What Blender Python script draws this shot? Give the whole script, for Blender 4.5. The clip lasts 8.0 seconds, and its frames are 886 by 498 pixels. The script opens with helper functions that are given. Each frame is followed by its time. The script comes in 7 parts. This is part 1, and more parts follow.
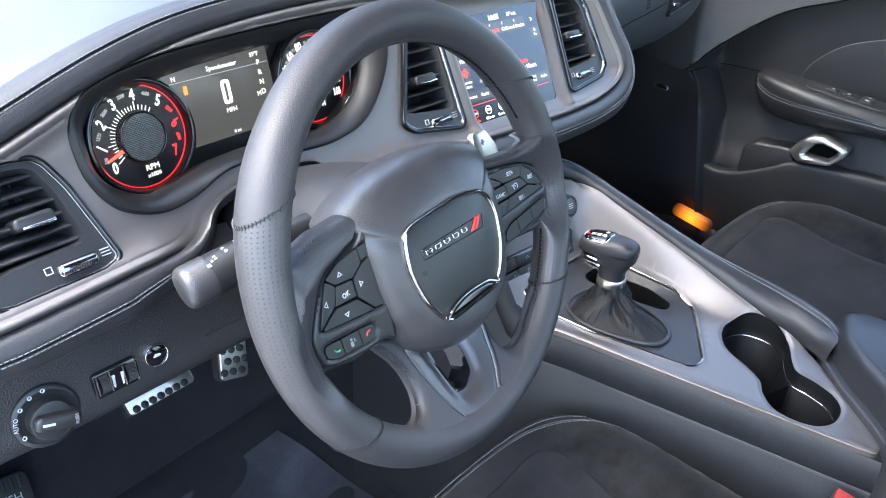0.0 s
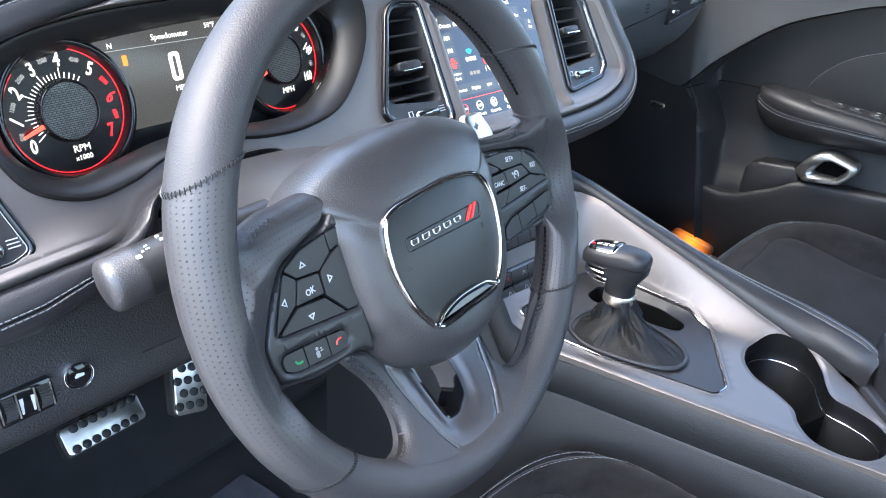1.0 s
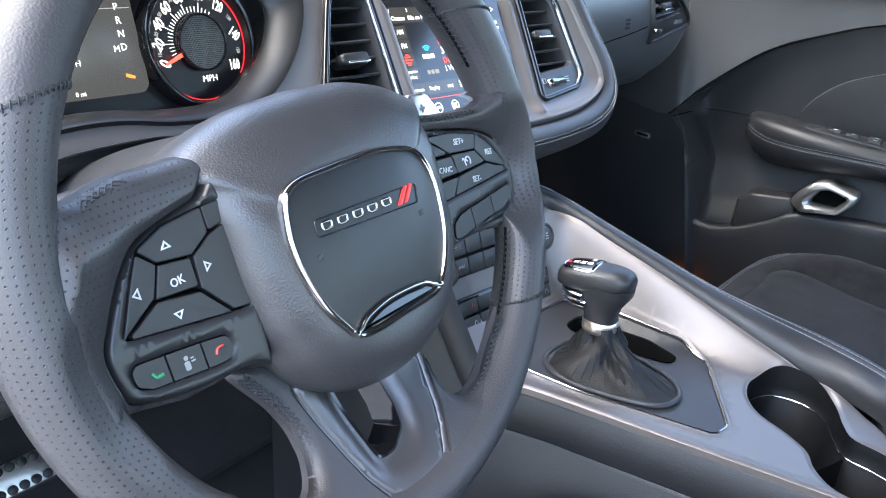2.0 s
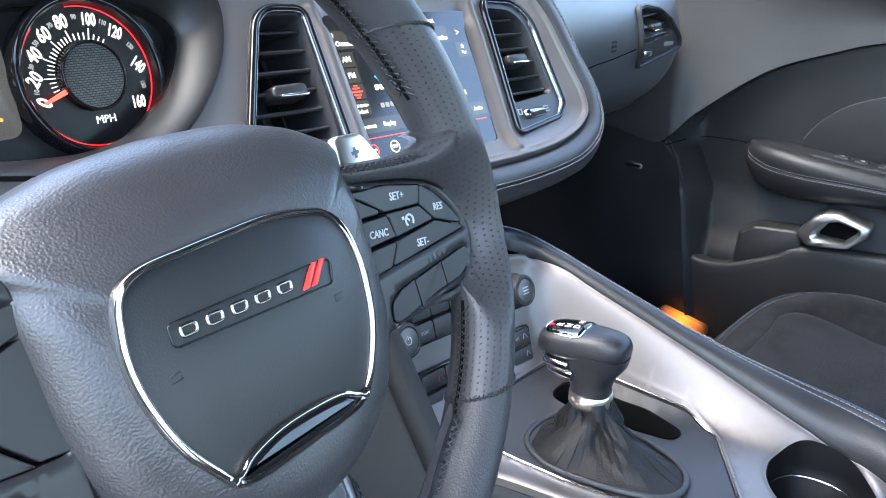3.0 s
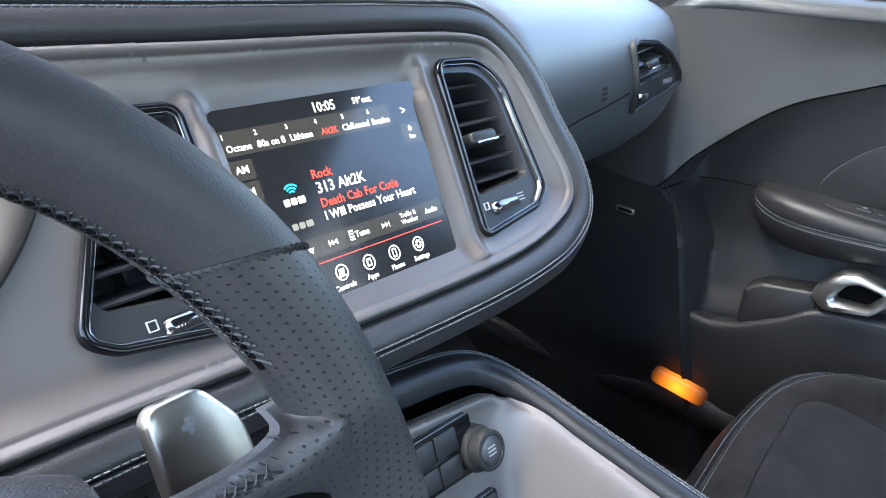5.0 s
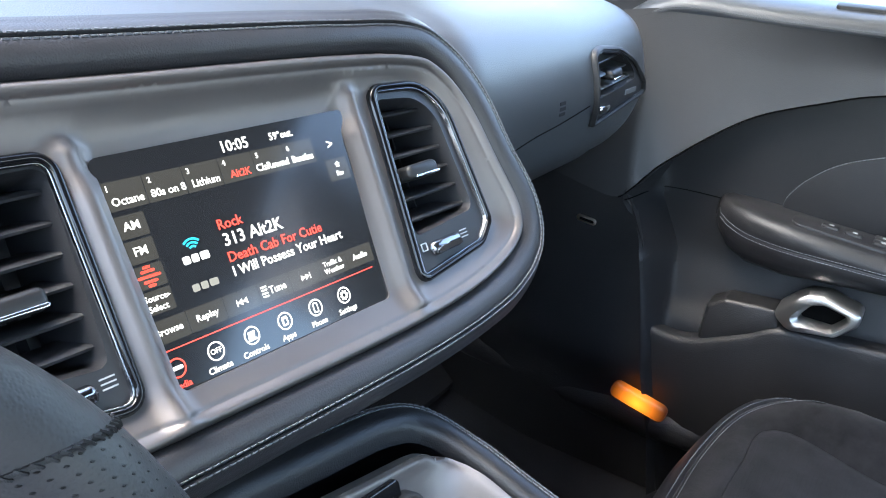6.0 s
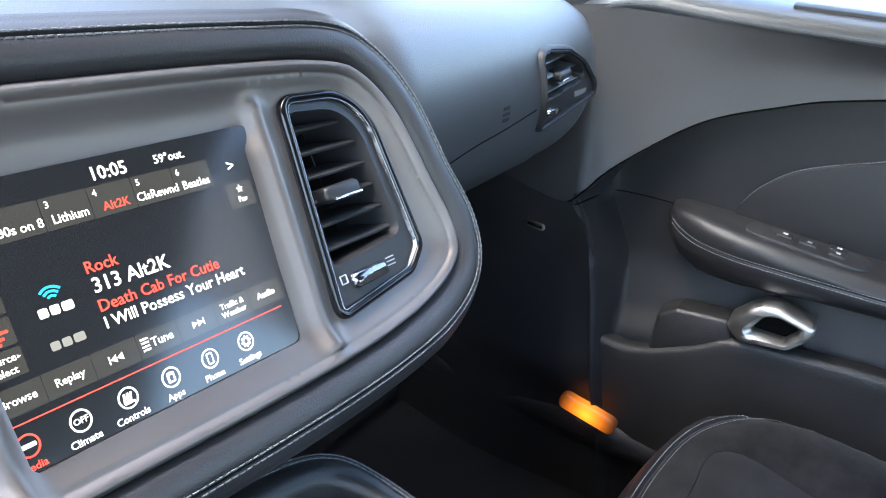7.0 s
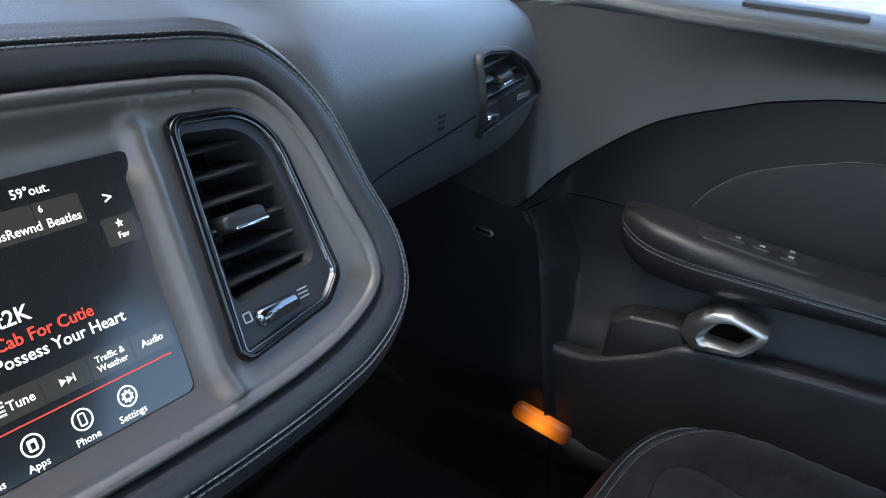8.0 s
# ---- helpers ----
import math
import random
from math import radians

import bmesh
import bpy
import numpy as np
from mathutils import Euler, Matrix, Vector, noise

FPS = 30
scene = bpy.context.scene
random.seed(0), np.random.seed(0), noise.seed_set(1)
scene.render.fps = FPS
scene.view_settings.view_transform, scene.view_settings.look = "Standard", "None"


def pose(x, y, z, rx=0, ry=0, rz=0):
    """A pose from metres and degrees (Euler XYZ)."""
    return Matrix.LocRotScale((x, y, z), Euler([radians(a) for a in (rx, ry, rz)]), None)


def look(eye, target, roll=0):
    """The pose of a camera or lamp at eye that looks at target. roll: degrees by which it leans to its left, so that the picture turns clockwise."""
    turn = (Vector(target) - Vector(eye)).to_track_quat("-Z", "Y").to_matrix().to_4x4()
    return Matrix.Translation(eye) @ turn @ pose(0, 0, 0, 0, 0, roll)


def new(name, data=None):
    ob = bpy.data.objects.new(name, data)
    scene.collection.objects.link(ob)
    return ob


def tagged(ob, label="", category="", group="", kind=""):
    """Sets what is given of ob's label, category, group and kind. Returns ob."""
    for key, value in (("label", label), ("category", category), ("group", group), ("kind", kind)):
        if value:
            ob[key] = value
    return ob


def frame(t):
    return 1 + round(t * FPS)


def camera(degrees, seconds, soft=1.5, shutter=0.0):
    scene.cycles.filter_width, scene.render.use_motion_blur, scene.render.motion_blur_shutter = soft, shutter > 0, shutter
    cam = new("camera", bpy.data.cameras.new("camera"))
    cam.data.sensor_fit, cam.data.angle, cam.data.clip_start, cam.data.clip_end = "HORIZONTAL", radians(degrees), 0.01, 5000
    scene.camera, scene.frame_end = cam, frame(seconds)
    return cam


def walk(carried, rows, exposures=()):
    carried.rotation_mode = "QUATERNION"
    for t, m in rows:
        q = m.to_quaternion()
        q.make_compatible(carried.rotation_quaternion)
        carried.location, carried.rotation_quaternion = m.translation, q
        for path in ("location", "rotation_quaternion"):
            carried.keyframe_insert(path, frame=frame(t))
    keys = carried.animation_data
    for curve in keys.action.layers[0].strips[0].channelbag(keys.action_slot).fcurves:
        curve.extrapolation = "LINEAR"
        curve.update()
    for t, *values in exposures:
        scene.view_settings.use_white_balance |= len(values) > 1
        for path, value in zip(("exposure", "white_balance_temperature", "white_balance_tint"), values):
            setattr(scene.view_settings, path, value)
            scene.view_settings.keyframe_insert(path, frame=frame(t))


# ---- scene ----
cam = camera(58.3, 8.0, 1.0)
EXPOSURES = [(0.0, 3.62, 6250, 6), (1.7, 3.62, 6250, 6), (3.2, 3.75, 6150, 5), (4.5, 3.62, 6200, 5), (7.2, 3.62, 6250, 5), (7.6, 3.32, 6200, 5), (8.0, 2.55, 6050, 3)]
PATH = [
    (0, (-0.84, -0.357, 0.948), (0.557, 0.681, -0.039), 3.4),
    (0.5, (-0.818, -0.324, 0.914), (0.609, 0.712, -0.029), 3.6),
    (1, (-0.773, -0.304, 0.859), (0.69, 0.734, -0.026), 3.9),
    (1.5, (-0.727, -0.291, 0.817), (0.772, 0.749, -0.001), 4.3),
    (1.7, (-0.708, -0.289, 0.799), (0.80, 0.765, 0.013), 4.1),
    (2.8, (-0.597, -0.256, 0.759), (0.943, 0.817, 0.070), 2.8),
    (3, (-0.568, -0.241, 0.763), (0.976, 0.832, 0.081), 2.5),
    (3.5, (-0.513, -0.211, 0.771), (1.034, 0.862, 0.096), 2.3),
    (4, (-0.471, -0.193, 0.792), (1.074, 0.876, 0.109), 2.3),
    (4.5, (-0.426, -0.168, 0.806), (1.12, 0.886, 0.1), 2.6),
    (4.7, (-0.409, -0.157, 0.809), (1.14, 0.888, 0.096), 2.6),
    (5.8, (-0.329, -0.135, 0.84), (1.239, 0.849, 0.081), 3.8),
    (6, (-0.314, -0.129, 0.842), (1.262, 0.831, 0.072), 4.2),
    (6.5, (-0.274, -0.117, 0.84), (1.325, 0.792, 0.055), 5.0),
    (7, (-0.244, -0.109, 0.847), (1.379, 0.748, 0.051), 5.7),
    (7.5, (-0.211, -0.113, 0.85), (1.433, 0.699, 0.051), 5.9),
    (8, (-0.186, -0.111, 0.853), (1.47, 0.669, 0.046), 5.7),
]
walk(cam, [(t, look(eye, target, roll)) for t, eye, target, roll in PATH], EXPOSURES)

# ---- light ----
world = bpy.data.worlds.new("sky")
scene.world = world
world.use_nodes = True
wn = world.node_tree
sky = wn.nodes.new("ShaderNodeTexSky")
sky.sky_type, sky.sun_disc = "NISHITA", False
sky.sun_elevation, sky.sun_rotation = radians(64), radians(-60)
sky.air_density, sky.dust_density = 1.0, 3.0
wn.links.new(sky.outputs[0], wn.nodes["Background"].inputs[0])
wn.nodes["Background"].inputs[1].default_value = 0.15
sun = new("sun", bpy.data.lights.new("sun", "SUN"))
sun.data.energy, sun.data.angle, sun.data.color = 0.5, radians(60), (1.0, 0.97, 0.93)
sun.matrix_basis = look((-3, 1.6, 7), (0, 0, 0.6))


# ---- materials ----
def shader(name, color, rough=0.5, metal=0.0, **more):
    m = bpy.data.materials.new(name)
    m.use_nodes = True
    b = m.node_tree.nodes["Principled BSDF"]
    b.inputs["Base Color"].default_value = (*color, 1)
    b.inputs["Roughness"].default_value = rough
    b.inputs["Metallic"].default_value = metal
    for k, v in more.items():
        b.inputs[k.replace("_", " ")].default_value = v
    return m


def node(m, kind, **sets):
    n = m.node_tree.nodes.new(kind)
    for k, v in sets.items():
        n.inputs[k.replace("_", " ")].default_value = v
    return n


def link(m, a, b):
    m.node_tree.links.new(a, b)


def grained(m, scale, bump, depth=0.0004, tone=0.25, big=6.0, rough_var=0.12, voronoi=True, coord="Object"):
    """Fine relief, with tone and gloss that drift at two scales."""
    b = m.node_tree.nodes["Principled BSDF"]
    tc = node(m, "ShaderNodeTexCoord")
    at = tc.outputs[coord]
    if voronoi:
        fine = node(m, "ShaderNodeTexVoronoi", Scale=scale)
        fine.feature = "SMOOTH_F1"
        height = fine.outputs["Distance"]
    else:
        fine = node(m, "ShaderNodeTexNoise", Scale=scale, Detail=4.0, Roughness=0.6)
        height = fine.outputs[0]
    link(m, at, fine.inputs["Vector"])
    bp = node(m, "ShaderNodeBump", Strength=bump, Distance=depth)
    link(m, height, bp.inputs["Height"])
    link(m, bp.outputs[0], b.inputs["Normal"])
    wide = node(m, "ShaderNodeTexNoise", Scale=big, Detail=5.0, Roughness=0.65)
    link(m, at, wide.inputs["Vector"])
    base = Vector(b.inputs["Base Color"].default_value[:3])
    mix = m.node_tree.nodes.new("ShaderNodeMix")
    mix.data_type = "RGBA"
    mix.inputs["A"].default_value = (*(base * (1 - tone)), 1)
    mix.inputs["B"].default_value = (*[min(1, c * (1 + tone)) for c in base], 1)
    for s in mix.inputs:
        if s.type == "RGBA" and s.name == "A":
            s.default_value = (*(base * (1 - tone)), 1)
        if s.type == "RGBA" and s.name == "B":
            s.default_value = (*[min(1, c * (1 + tone)) for c in base], 1)
    spread = node(m, "ShaderNodeMapRange")
    spread.inputs["From Min"].default_value, spread.inputs["From Max"].default_value = 0.32, 0.68
    link(m, wide.outputs[0], spread.inputs["Value"])
    link(m, spread.outputs[0], mix.inputs[0])
    link(m, [o for o in mix.outputs if o.type == "RGBA"][0], b.inputs["Base Color"])
    mr = node(m, "ShaderNodeMapRange")
    r = b.inputs["Roughness"].default_value
    mr.inputs["To Min"].default_value, mr.inputs["To Max"].default_value = max(0.02, r - rough_var), min(1, r + rough_var)
    link(m, wide.outputs[0], mr.inputs["Value"])
    link(m, mr.outputs[0], b.inputs["Roughness"])
    return m


def glow(name, color, power):
    m = shader(name, (0.01, 0.01, 0.01), 0.4)
    b = m.node_tree.nodes["Principled BSDF"]
    b.inputs["Emission Color"].default_value = (*color, 1)
    b.inputs["Emission Strength"].default_value = power * 0.24
    return m


def perforated(m, across, along, flatwise=False):
    """Rows of punched holes on the UV map."""
    b = m.node_tree.nodes["Principled BSDF"]
    uv = node(m, "ShaderNodeTexCoord" if flatwise else "ShaderNodeUVMap")
    mp = node(m, "ShaderNodeMapping")
    mp.inputs["Scale"].default_value = (along, across, 1)
    link(m, uv.outputs["Object" if flatwise else 0], mp.inputs[0])
    sep = node(m, "ShaderNodeSeparateXYZ")
    link(m, mp.outputs[0], sep.inputs[0])

    def calc(op, a, c=None, k=None):
        n = node(m, "ShaderNodeMath")
        n.operation = op
        link(m, a, n.inputs[0])
        if c is not None:
            link(m, c, n.inputs[1])
        if k is not None:
            n.inputs[1].default_value = k
        return n.outputs[0]

    row = calc("FLOOR", sep.outputs[1])
    odd = calc("MULTIPLY", calc("MODULO", row, k=2.0), k=0.5)
    fx = calc("SUBTRACT", calc("FRACT", calc("ADD", sep.outputs[0], odd)), k=0.5)
    fy = calc("SUBTRACT", calc("FRACT", sep.outputs[1]), k=0.5)
    d = calc("SQRT", calc("ADD", calc("MULTIPLY", fx, fx), calc("MULTIPLY", fy, fy)))
    mr = node(m, "ShaderNodeMapRange")
    mr.inputs["From Min"].default_value, mr.inputs["From Max"].default_value = 0.075, 0.135
    link(m, d, mr.inputs["Value"])
    bp = node(m, "ShaderNodeBump", Strength=0.9, Distance=0.0009)
    link(m, mr.outputs[0], bp.inputs["Height"])
    old = b.inputs["Normal"].links[0].from_socket if b.inputs["Normal"].links else None
    if old:
        link(m, old, bp.inputs["Normal"])
    link(m, bp.outputs[0], b.inputs["Normal"])
    src = b.inputs["Base Color"].links[0].from_socket
    mul = m.node_tree.nodes.new("ShaderNodeVectorMath")
    mul.operation = "SCALE"
    link(m, src, mul.inputs[0])
    lo = node(m, "ShaderNodeMapRange")
    lo.inputs["To Min"].default_value = 0.06
    link(m, mr.outputs[0], lo.inputs["Value"])
    link(m, lo.outputs[0], mul.inputs["Scale"])
    link(m, mul.outputs[0], b.inputs["Base Color"])
    return m


LEATHER = grained(shader("black leather", (0.0145, 0.0145, 0.016), 0.44), 900, 0.35)
DASHPAD = grained(shader("dash leather", (0.046, 0.049, 0.054), 0.36, 0.0, Specular_IOR_Level=1.0), 900, 0.42, tone=0.18, big=4)
RIMHIDE = grained(shader("wheel leather", (0.030, 0.0283, 0.030), 0.50), 1000, 0.45, tone=0.15)
RIMPERF = perforated(grained(shader("perforated leather", (0.035, 0.0335, 0.035), 0.42), 1300, 0.2, tone=0.15), 30, 316)
AIRBAG = grained(shader("airbag vinyl", (0.034, 0.032, 0.033), 0.38, 0.0, Specular_IOR_Level=0.75), 1000, 0.42, depth=0.0005, tone=0.12)
PLASTIC = grained(shader("black plastic", (0.018, 0.018, 0.02), 0.5), 1500, 0.25, tone=0.2)
HARDSKIN = grained(shader("grained hard plastic", (0.017, 0.0165, 0.0175), 0.5), 600, 0.45, depth=0.0006)
DOORSKIN = grained(shader("black door vinyl", (0.0125, 0.0128, 0.0145), 0.5, 0.0, Specular_IOR_Level=0.35), 900, 0.3, tone=0.15)
KNEESKIN = grained(shader("grained knee vinyl", (0.012, 0.0113, 0.0118), 0.44), 800, 0.6, depth=0.0008, tone=0.2)
CUPBLACK = grained(shader("cup holder rubber", (0.003, 0.003, 0.0033), 0.55, 0.0, Specular_IOR_Level=0.2), 900, 0.2)
SATIN = grained(shader("satin silver paint", (0.196, 0.176, 0.166), 0.46, 0.80), 2500, 0.04, depth=0.0001, tone=0.06, rough_var=0.04)
DARKSATIN = grained(shader("dark satin paint", (0.10, 0.098, 0.10), 0.36, 0.6), 2500, 0.05, depth=0.0001, tone=0.08, rough_var=0.05)
GLOSS = shader("gloss black", (0.006, 0.006, 0.007), 0.08)
DIMCHROME = grained(shader("smoked chrome", (0.30, 0.30, 0.31), 0.16, 1.0), 300, 0.02, tone=0.05, rough_var=0.03)
CHROME = grained(shader("chrome", (0.78, 0.78, 0.8), 0.07, 1.0), 300, 0.02, tone=0.05, rough_var=0.03)
BRUSHED = grained(shader("brushed aluminium", (0.66, 0.60, 0.52), 0.3, 1.0), 900, 0.2, tone=0.15, voronoi=False)
SUEDE = grained(shader("black suede", (0.0085, 0.0078, 0.0082), 0.95, 0.0, Specular_IOR_Level=0.2, Sheen_Weight=0.05, Sheen_Roughness=0.5), 1800, 0.5, tone=0.8, big=22, rough_var=0.04, voronoi=False)
SEATHIDE = grained(shader("seat leather", (0.0115, 0.0115, 0.0135), 0.46, 0.0, Specular_IOR_Level=0.4), 800, 0.35, tone=0.15)
BOOTHIDE = grained(shader("soft boot leather", (0.0075, 0.0075, 0.008), 0.60, 0.0, Specular_IOR_Level=0.3), 700, 0.5, depth=0.0006, tone=0.2)
SEATPERF = perforated(grained(shader("perforated suede", (0.0085, 0.008, 0.0088), 0.92, 0.0, Specular_IOR_Level=0.2, Sheen_Weight=0.05, Sheen_Roughness=0.5), 1800, 0.5, tone=0.6, big=20, rough_var=0.04, voronoi=False), 210, 210, True)
CARPET = grained(shader("black carpet", (0.016, 0.016, 0.019), 0.98), 900, 1.0, depth=0.003, tone=0.5, voronoi=False)
RUBBER = grained(shader("black rubber", (0.014, 0.014, 0.014), 0.65), 700, 0.3)
THREAD = grained(shader("grey thread", (0.16, 0.166, 0.178), 0.7), 2500, 0.3)
DARKTHREAD = grained(shader("black thread", (0.016, 0.016, 0.017), 0.5), 2500, 0.3)
BUTTON = grained(shader("soft black button", (0.0135, 0.0135, 0.0142), 0.44), 2500, 0.1, tone=0.1)
FUNNEL = grained(shader("dark instrument surround", (0.008, 0.0078, 0.008), 0.38, 0.0, Specular_IOR_Level=0.35), 2500, 0.1, depth=0.0001, tone=0.1)
VENTFACE = grained(shader("dark vent plate", (0.022, 0.022, 0.024), 0.38, 0.1), 2500, 0.05, depth=0.0001, tone=0.08)
DARKPOD = grained(shader("satin black pod", (0.016, 0.016, 0.017), 0.36), 2500, 0.05, depth=0.0001, tone=0.1)
BADGEFIELD = grained(shader("matte badge field", (0.013, 0.014, 0.0145), 0.42), 1400, 0.18, tone=0.1)
RINGCHROME = grained(shader("smoked bright chrome", (0.48, 0.465, 0.45), 0.12, 1.0), 300, 0.02, tone=0.05, rough_var=0.03)
SPOKESATIN = grained(shader("dark satin spoke paint", (0.115, 0.107, 0.108), 0.36, 0.75), 2500, 0.05, depth=0.0001, tone=0.08, rough_var=0.05)
# near-black without gloss: joints, and shade put into creases and hollows
DEEP = shader("joint and shade black", (0.003, 0.003, 0.003), 0.9, 0.0, Specular_IOR_Level=0.05)
INK = shader("white print", (0.40, 0.41, 0.42), 0.5)
GREYINK = shader("grey print", (0.20, 0.205, 0.21), 0.5)
REDINK = shader("red enamel", (0.55, 0.035, 0.03), 0.3)
REDPRINT = shader("red print", (0.32, 0.035, 0.03), 0.5)
GREENPRINT = shader("green print", (0.03, 0.20, 0.08), 0.5)
CONSOLESIDE = grained(shader("console side leather", (0.0105, 0.011, 0.0125), 0.5, 0.0, Specular_IOR_Level=0.35), 900, 0.35)
ROLLHIDE = grained(shader("dark roll leather", (0.026, 0.025, 0.027), 0.42, 0.0, Specular_IOR_Level=0.6), 900, 0.4, tone=0.15)
HANDLESATIN = grained(shader("satin handle metal", (0.50, 0.49, 0.47), 0.42, 1.0), 900, 0.1, tone=0.08, voronoi=False)
DOORTOP = grained(shader("upper door vinyl", (0.017, 0.017, 0.018), 0.46, 0.0, Specular_IOR_Level=0.62), 900, 0.3, tone=0.15)
HEADLINER = grained(shader("grey headliner", (0.10, 0.10, 0.105), 0.95), 900, 0.5, voronoi=False)
ASPHALT = grained(shader("grey concrete", (0.27, 0.27, 0.275), 0.9), 120, 0.8, depth=0.01, voronoi=False)


# ---- shapes ----
def arr(v):
    return np.array(v, float)


def rounded(pts, r, n=5):
    """A closed outline with its corners rounded; r: one radius, or one for each corner."""
    out = []
    k = len(pts)
    rs = r if isinstance(r, (list, tuple)) else [r] * k
    for i in range(k):
        a, b, c = arr(pts[i - 1]), arr(pts[i]), arr(pts[(i + 1) % k])
        u, v = (a - b), (c - b)
        lu, lv = np.linalg.norm(u), np.linalg.norm(v)
        u, v = u / lu, v / lv
        half = math.acos(max(-1, min(1, float(u @ v)))) / 2
        if half > 1.55 or rs[i] <= 0:
            out.append(tuple(b))
            continue
        cut = min(rs[i] / math.tan(half), 0.48 * lu, 0.48 * lv)
        rad = cut * math.tan(half)
        mid = b + (u + v) / np.linalg.norm(u + v) * rad / math.sin(half)
        p, q = b + u * cut - mid, b + v * cut - mid
        a0, a1 = math.atan2(p[1], p[0]), math.atan2(q[1], q[0])
        d = (a1 - a0 + math.pi) % (2 * math.pi) - math.pi
        out += [tuple(mid + rad * arr((math.cos(a0 + d * j / n), math.sin(a0 + d * j / n)))) for j in range(n + 1)]
    return out


def flowing(pts, n=8, closed=True):
    """A smooth curve through a few points (of 2 or 3 numbers)."""
    p = arr(pts)
    k = len(p)
    out = []
    for i in range(k if closed else k - 1):
        a, b, c, d = (p[(i + j) % k] if closed else p[min(max(i + j, 0), k - 1)] for j in (-1, 0, 1, 2))
        for j in range(n):
            t = j / n
            out.append(0.5 * (2 * b + (c - a) * t + (2 * a - 5 * b + 4 * c - d) * t * t + (3 * b - a - 3 * c + d) * t**3))
    if not closed:
        out.append(p[-1])
    return [tuple(q) for q in out]


def even(loop, n, closed=True):
    """The same curve in n even steps."""
    p = arr(loop)
    if closed:
        p = np.vstack([p, p[:1]])
    d = np.r_[0, np.cumsum(np.linalg.norm(np.diff(p, axis=0), axis=1))]
    s = np.linspace(0, d[-1], n, endpoint=not closed)
    return [tuple(q) for q in np.stack([np.interp(s, d, p[:, i]) for i in range(p.shape[1])], 1)]


def area2(loop):
    p = arr(loop)
    return float((p[:, 0] * np.roll(p[:, 1], -1) - p[:, 1] * np.roll(p[:, 0], -1)).sum() / 2)


def ccw(loop):
    return loop if area2(loop) > 0 else loop[::-1]


def normals2(loop):
    """Outward normals of a counter-clockwise outline."""
    p = arr(loop)
    t = np.roll(p, -1, 0) - np.roll(p, 1, 0)
    t /= np.linalg.norm(t, axis=1)[:, None] + 1e-12
    return np.stack([t[:, 1], -t[:, 0]], 1)


def grown(loop, d):
    return [tuple(q) for q in arr(loop) + normals2(loop) * (arr(d).reshape(-1, 1) if np.ndim(d) else d)]


def inside(p, loop):
    p, l = arr(p), arr(loop)
    x, y = p[:, 0:1], p[:, 1:2]
    a, b = l, np.roll(l, -1, 0)
    cross = (a[:, 1] > y) != (b[:, 1] > y)
    at = (b[:, 0] - a[:, 0]) * (y - a[:, 1]) / (b[:, 1] - a[:, 1] + 1e-15) + a[:, 0]
    return (cross & (x < at)).sum(1) % 2 == 1


def away(p, loop):
    """Distance of points from an outline."""
    p, a = arr(p)[:, None], arr(loop)[None]
    b = np.roll(a, -1, 1)
    t = np.clip(((p - a) * (b - a)).sum(-1) / (((b - a) ** 2).sum(-1) + 1e-15), 0, 1)
    return np.linalg.norm(p - a - t[..., None] * (b - a), axis=-1).min(1)


def smoothstep(x, a, b):
    t = min(1, max(0, (x - a) / (b - a)))
    return t * t * (3 - 2 * t)


def table(x, xs, ys, n=6):
    """A smooth curve through a table of values."""
    key = (tuple(xs), tuple(ys))
    if key not in TABLES:
        TABLES[key] = arr(flowing(list(zip(xs, ys)), n, False))
    c = TABLES[key]
    return float(np.interp(x, c[:, 0], c[:, 1]))


TABLES = {}


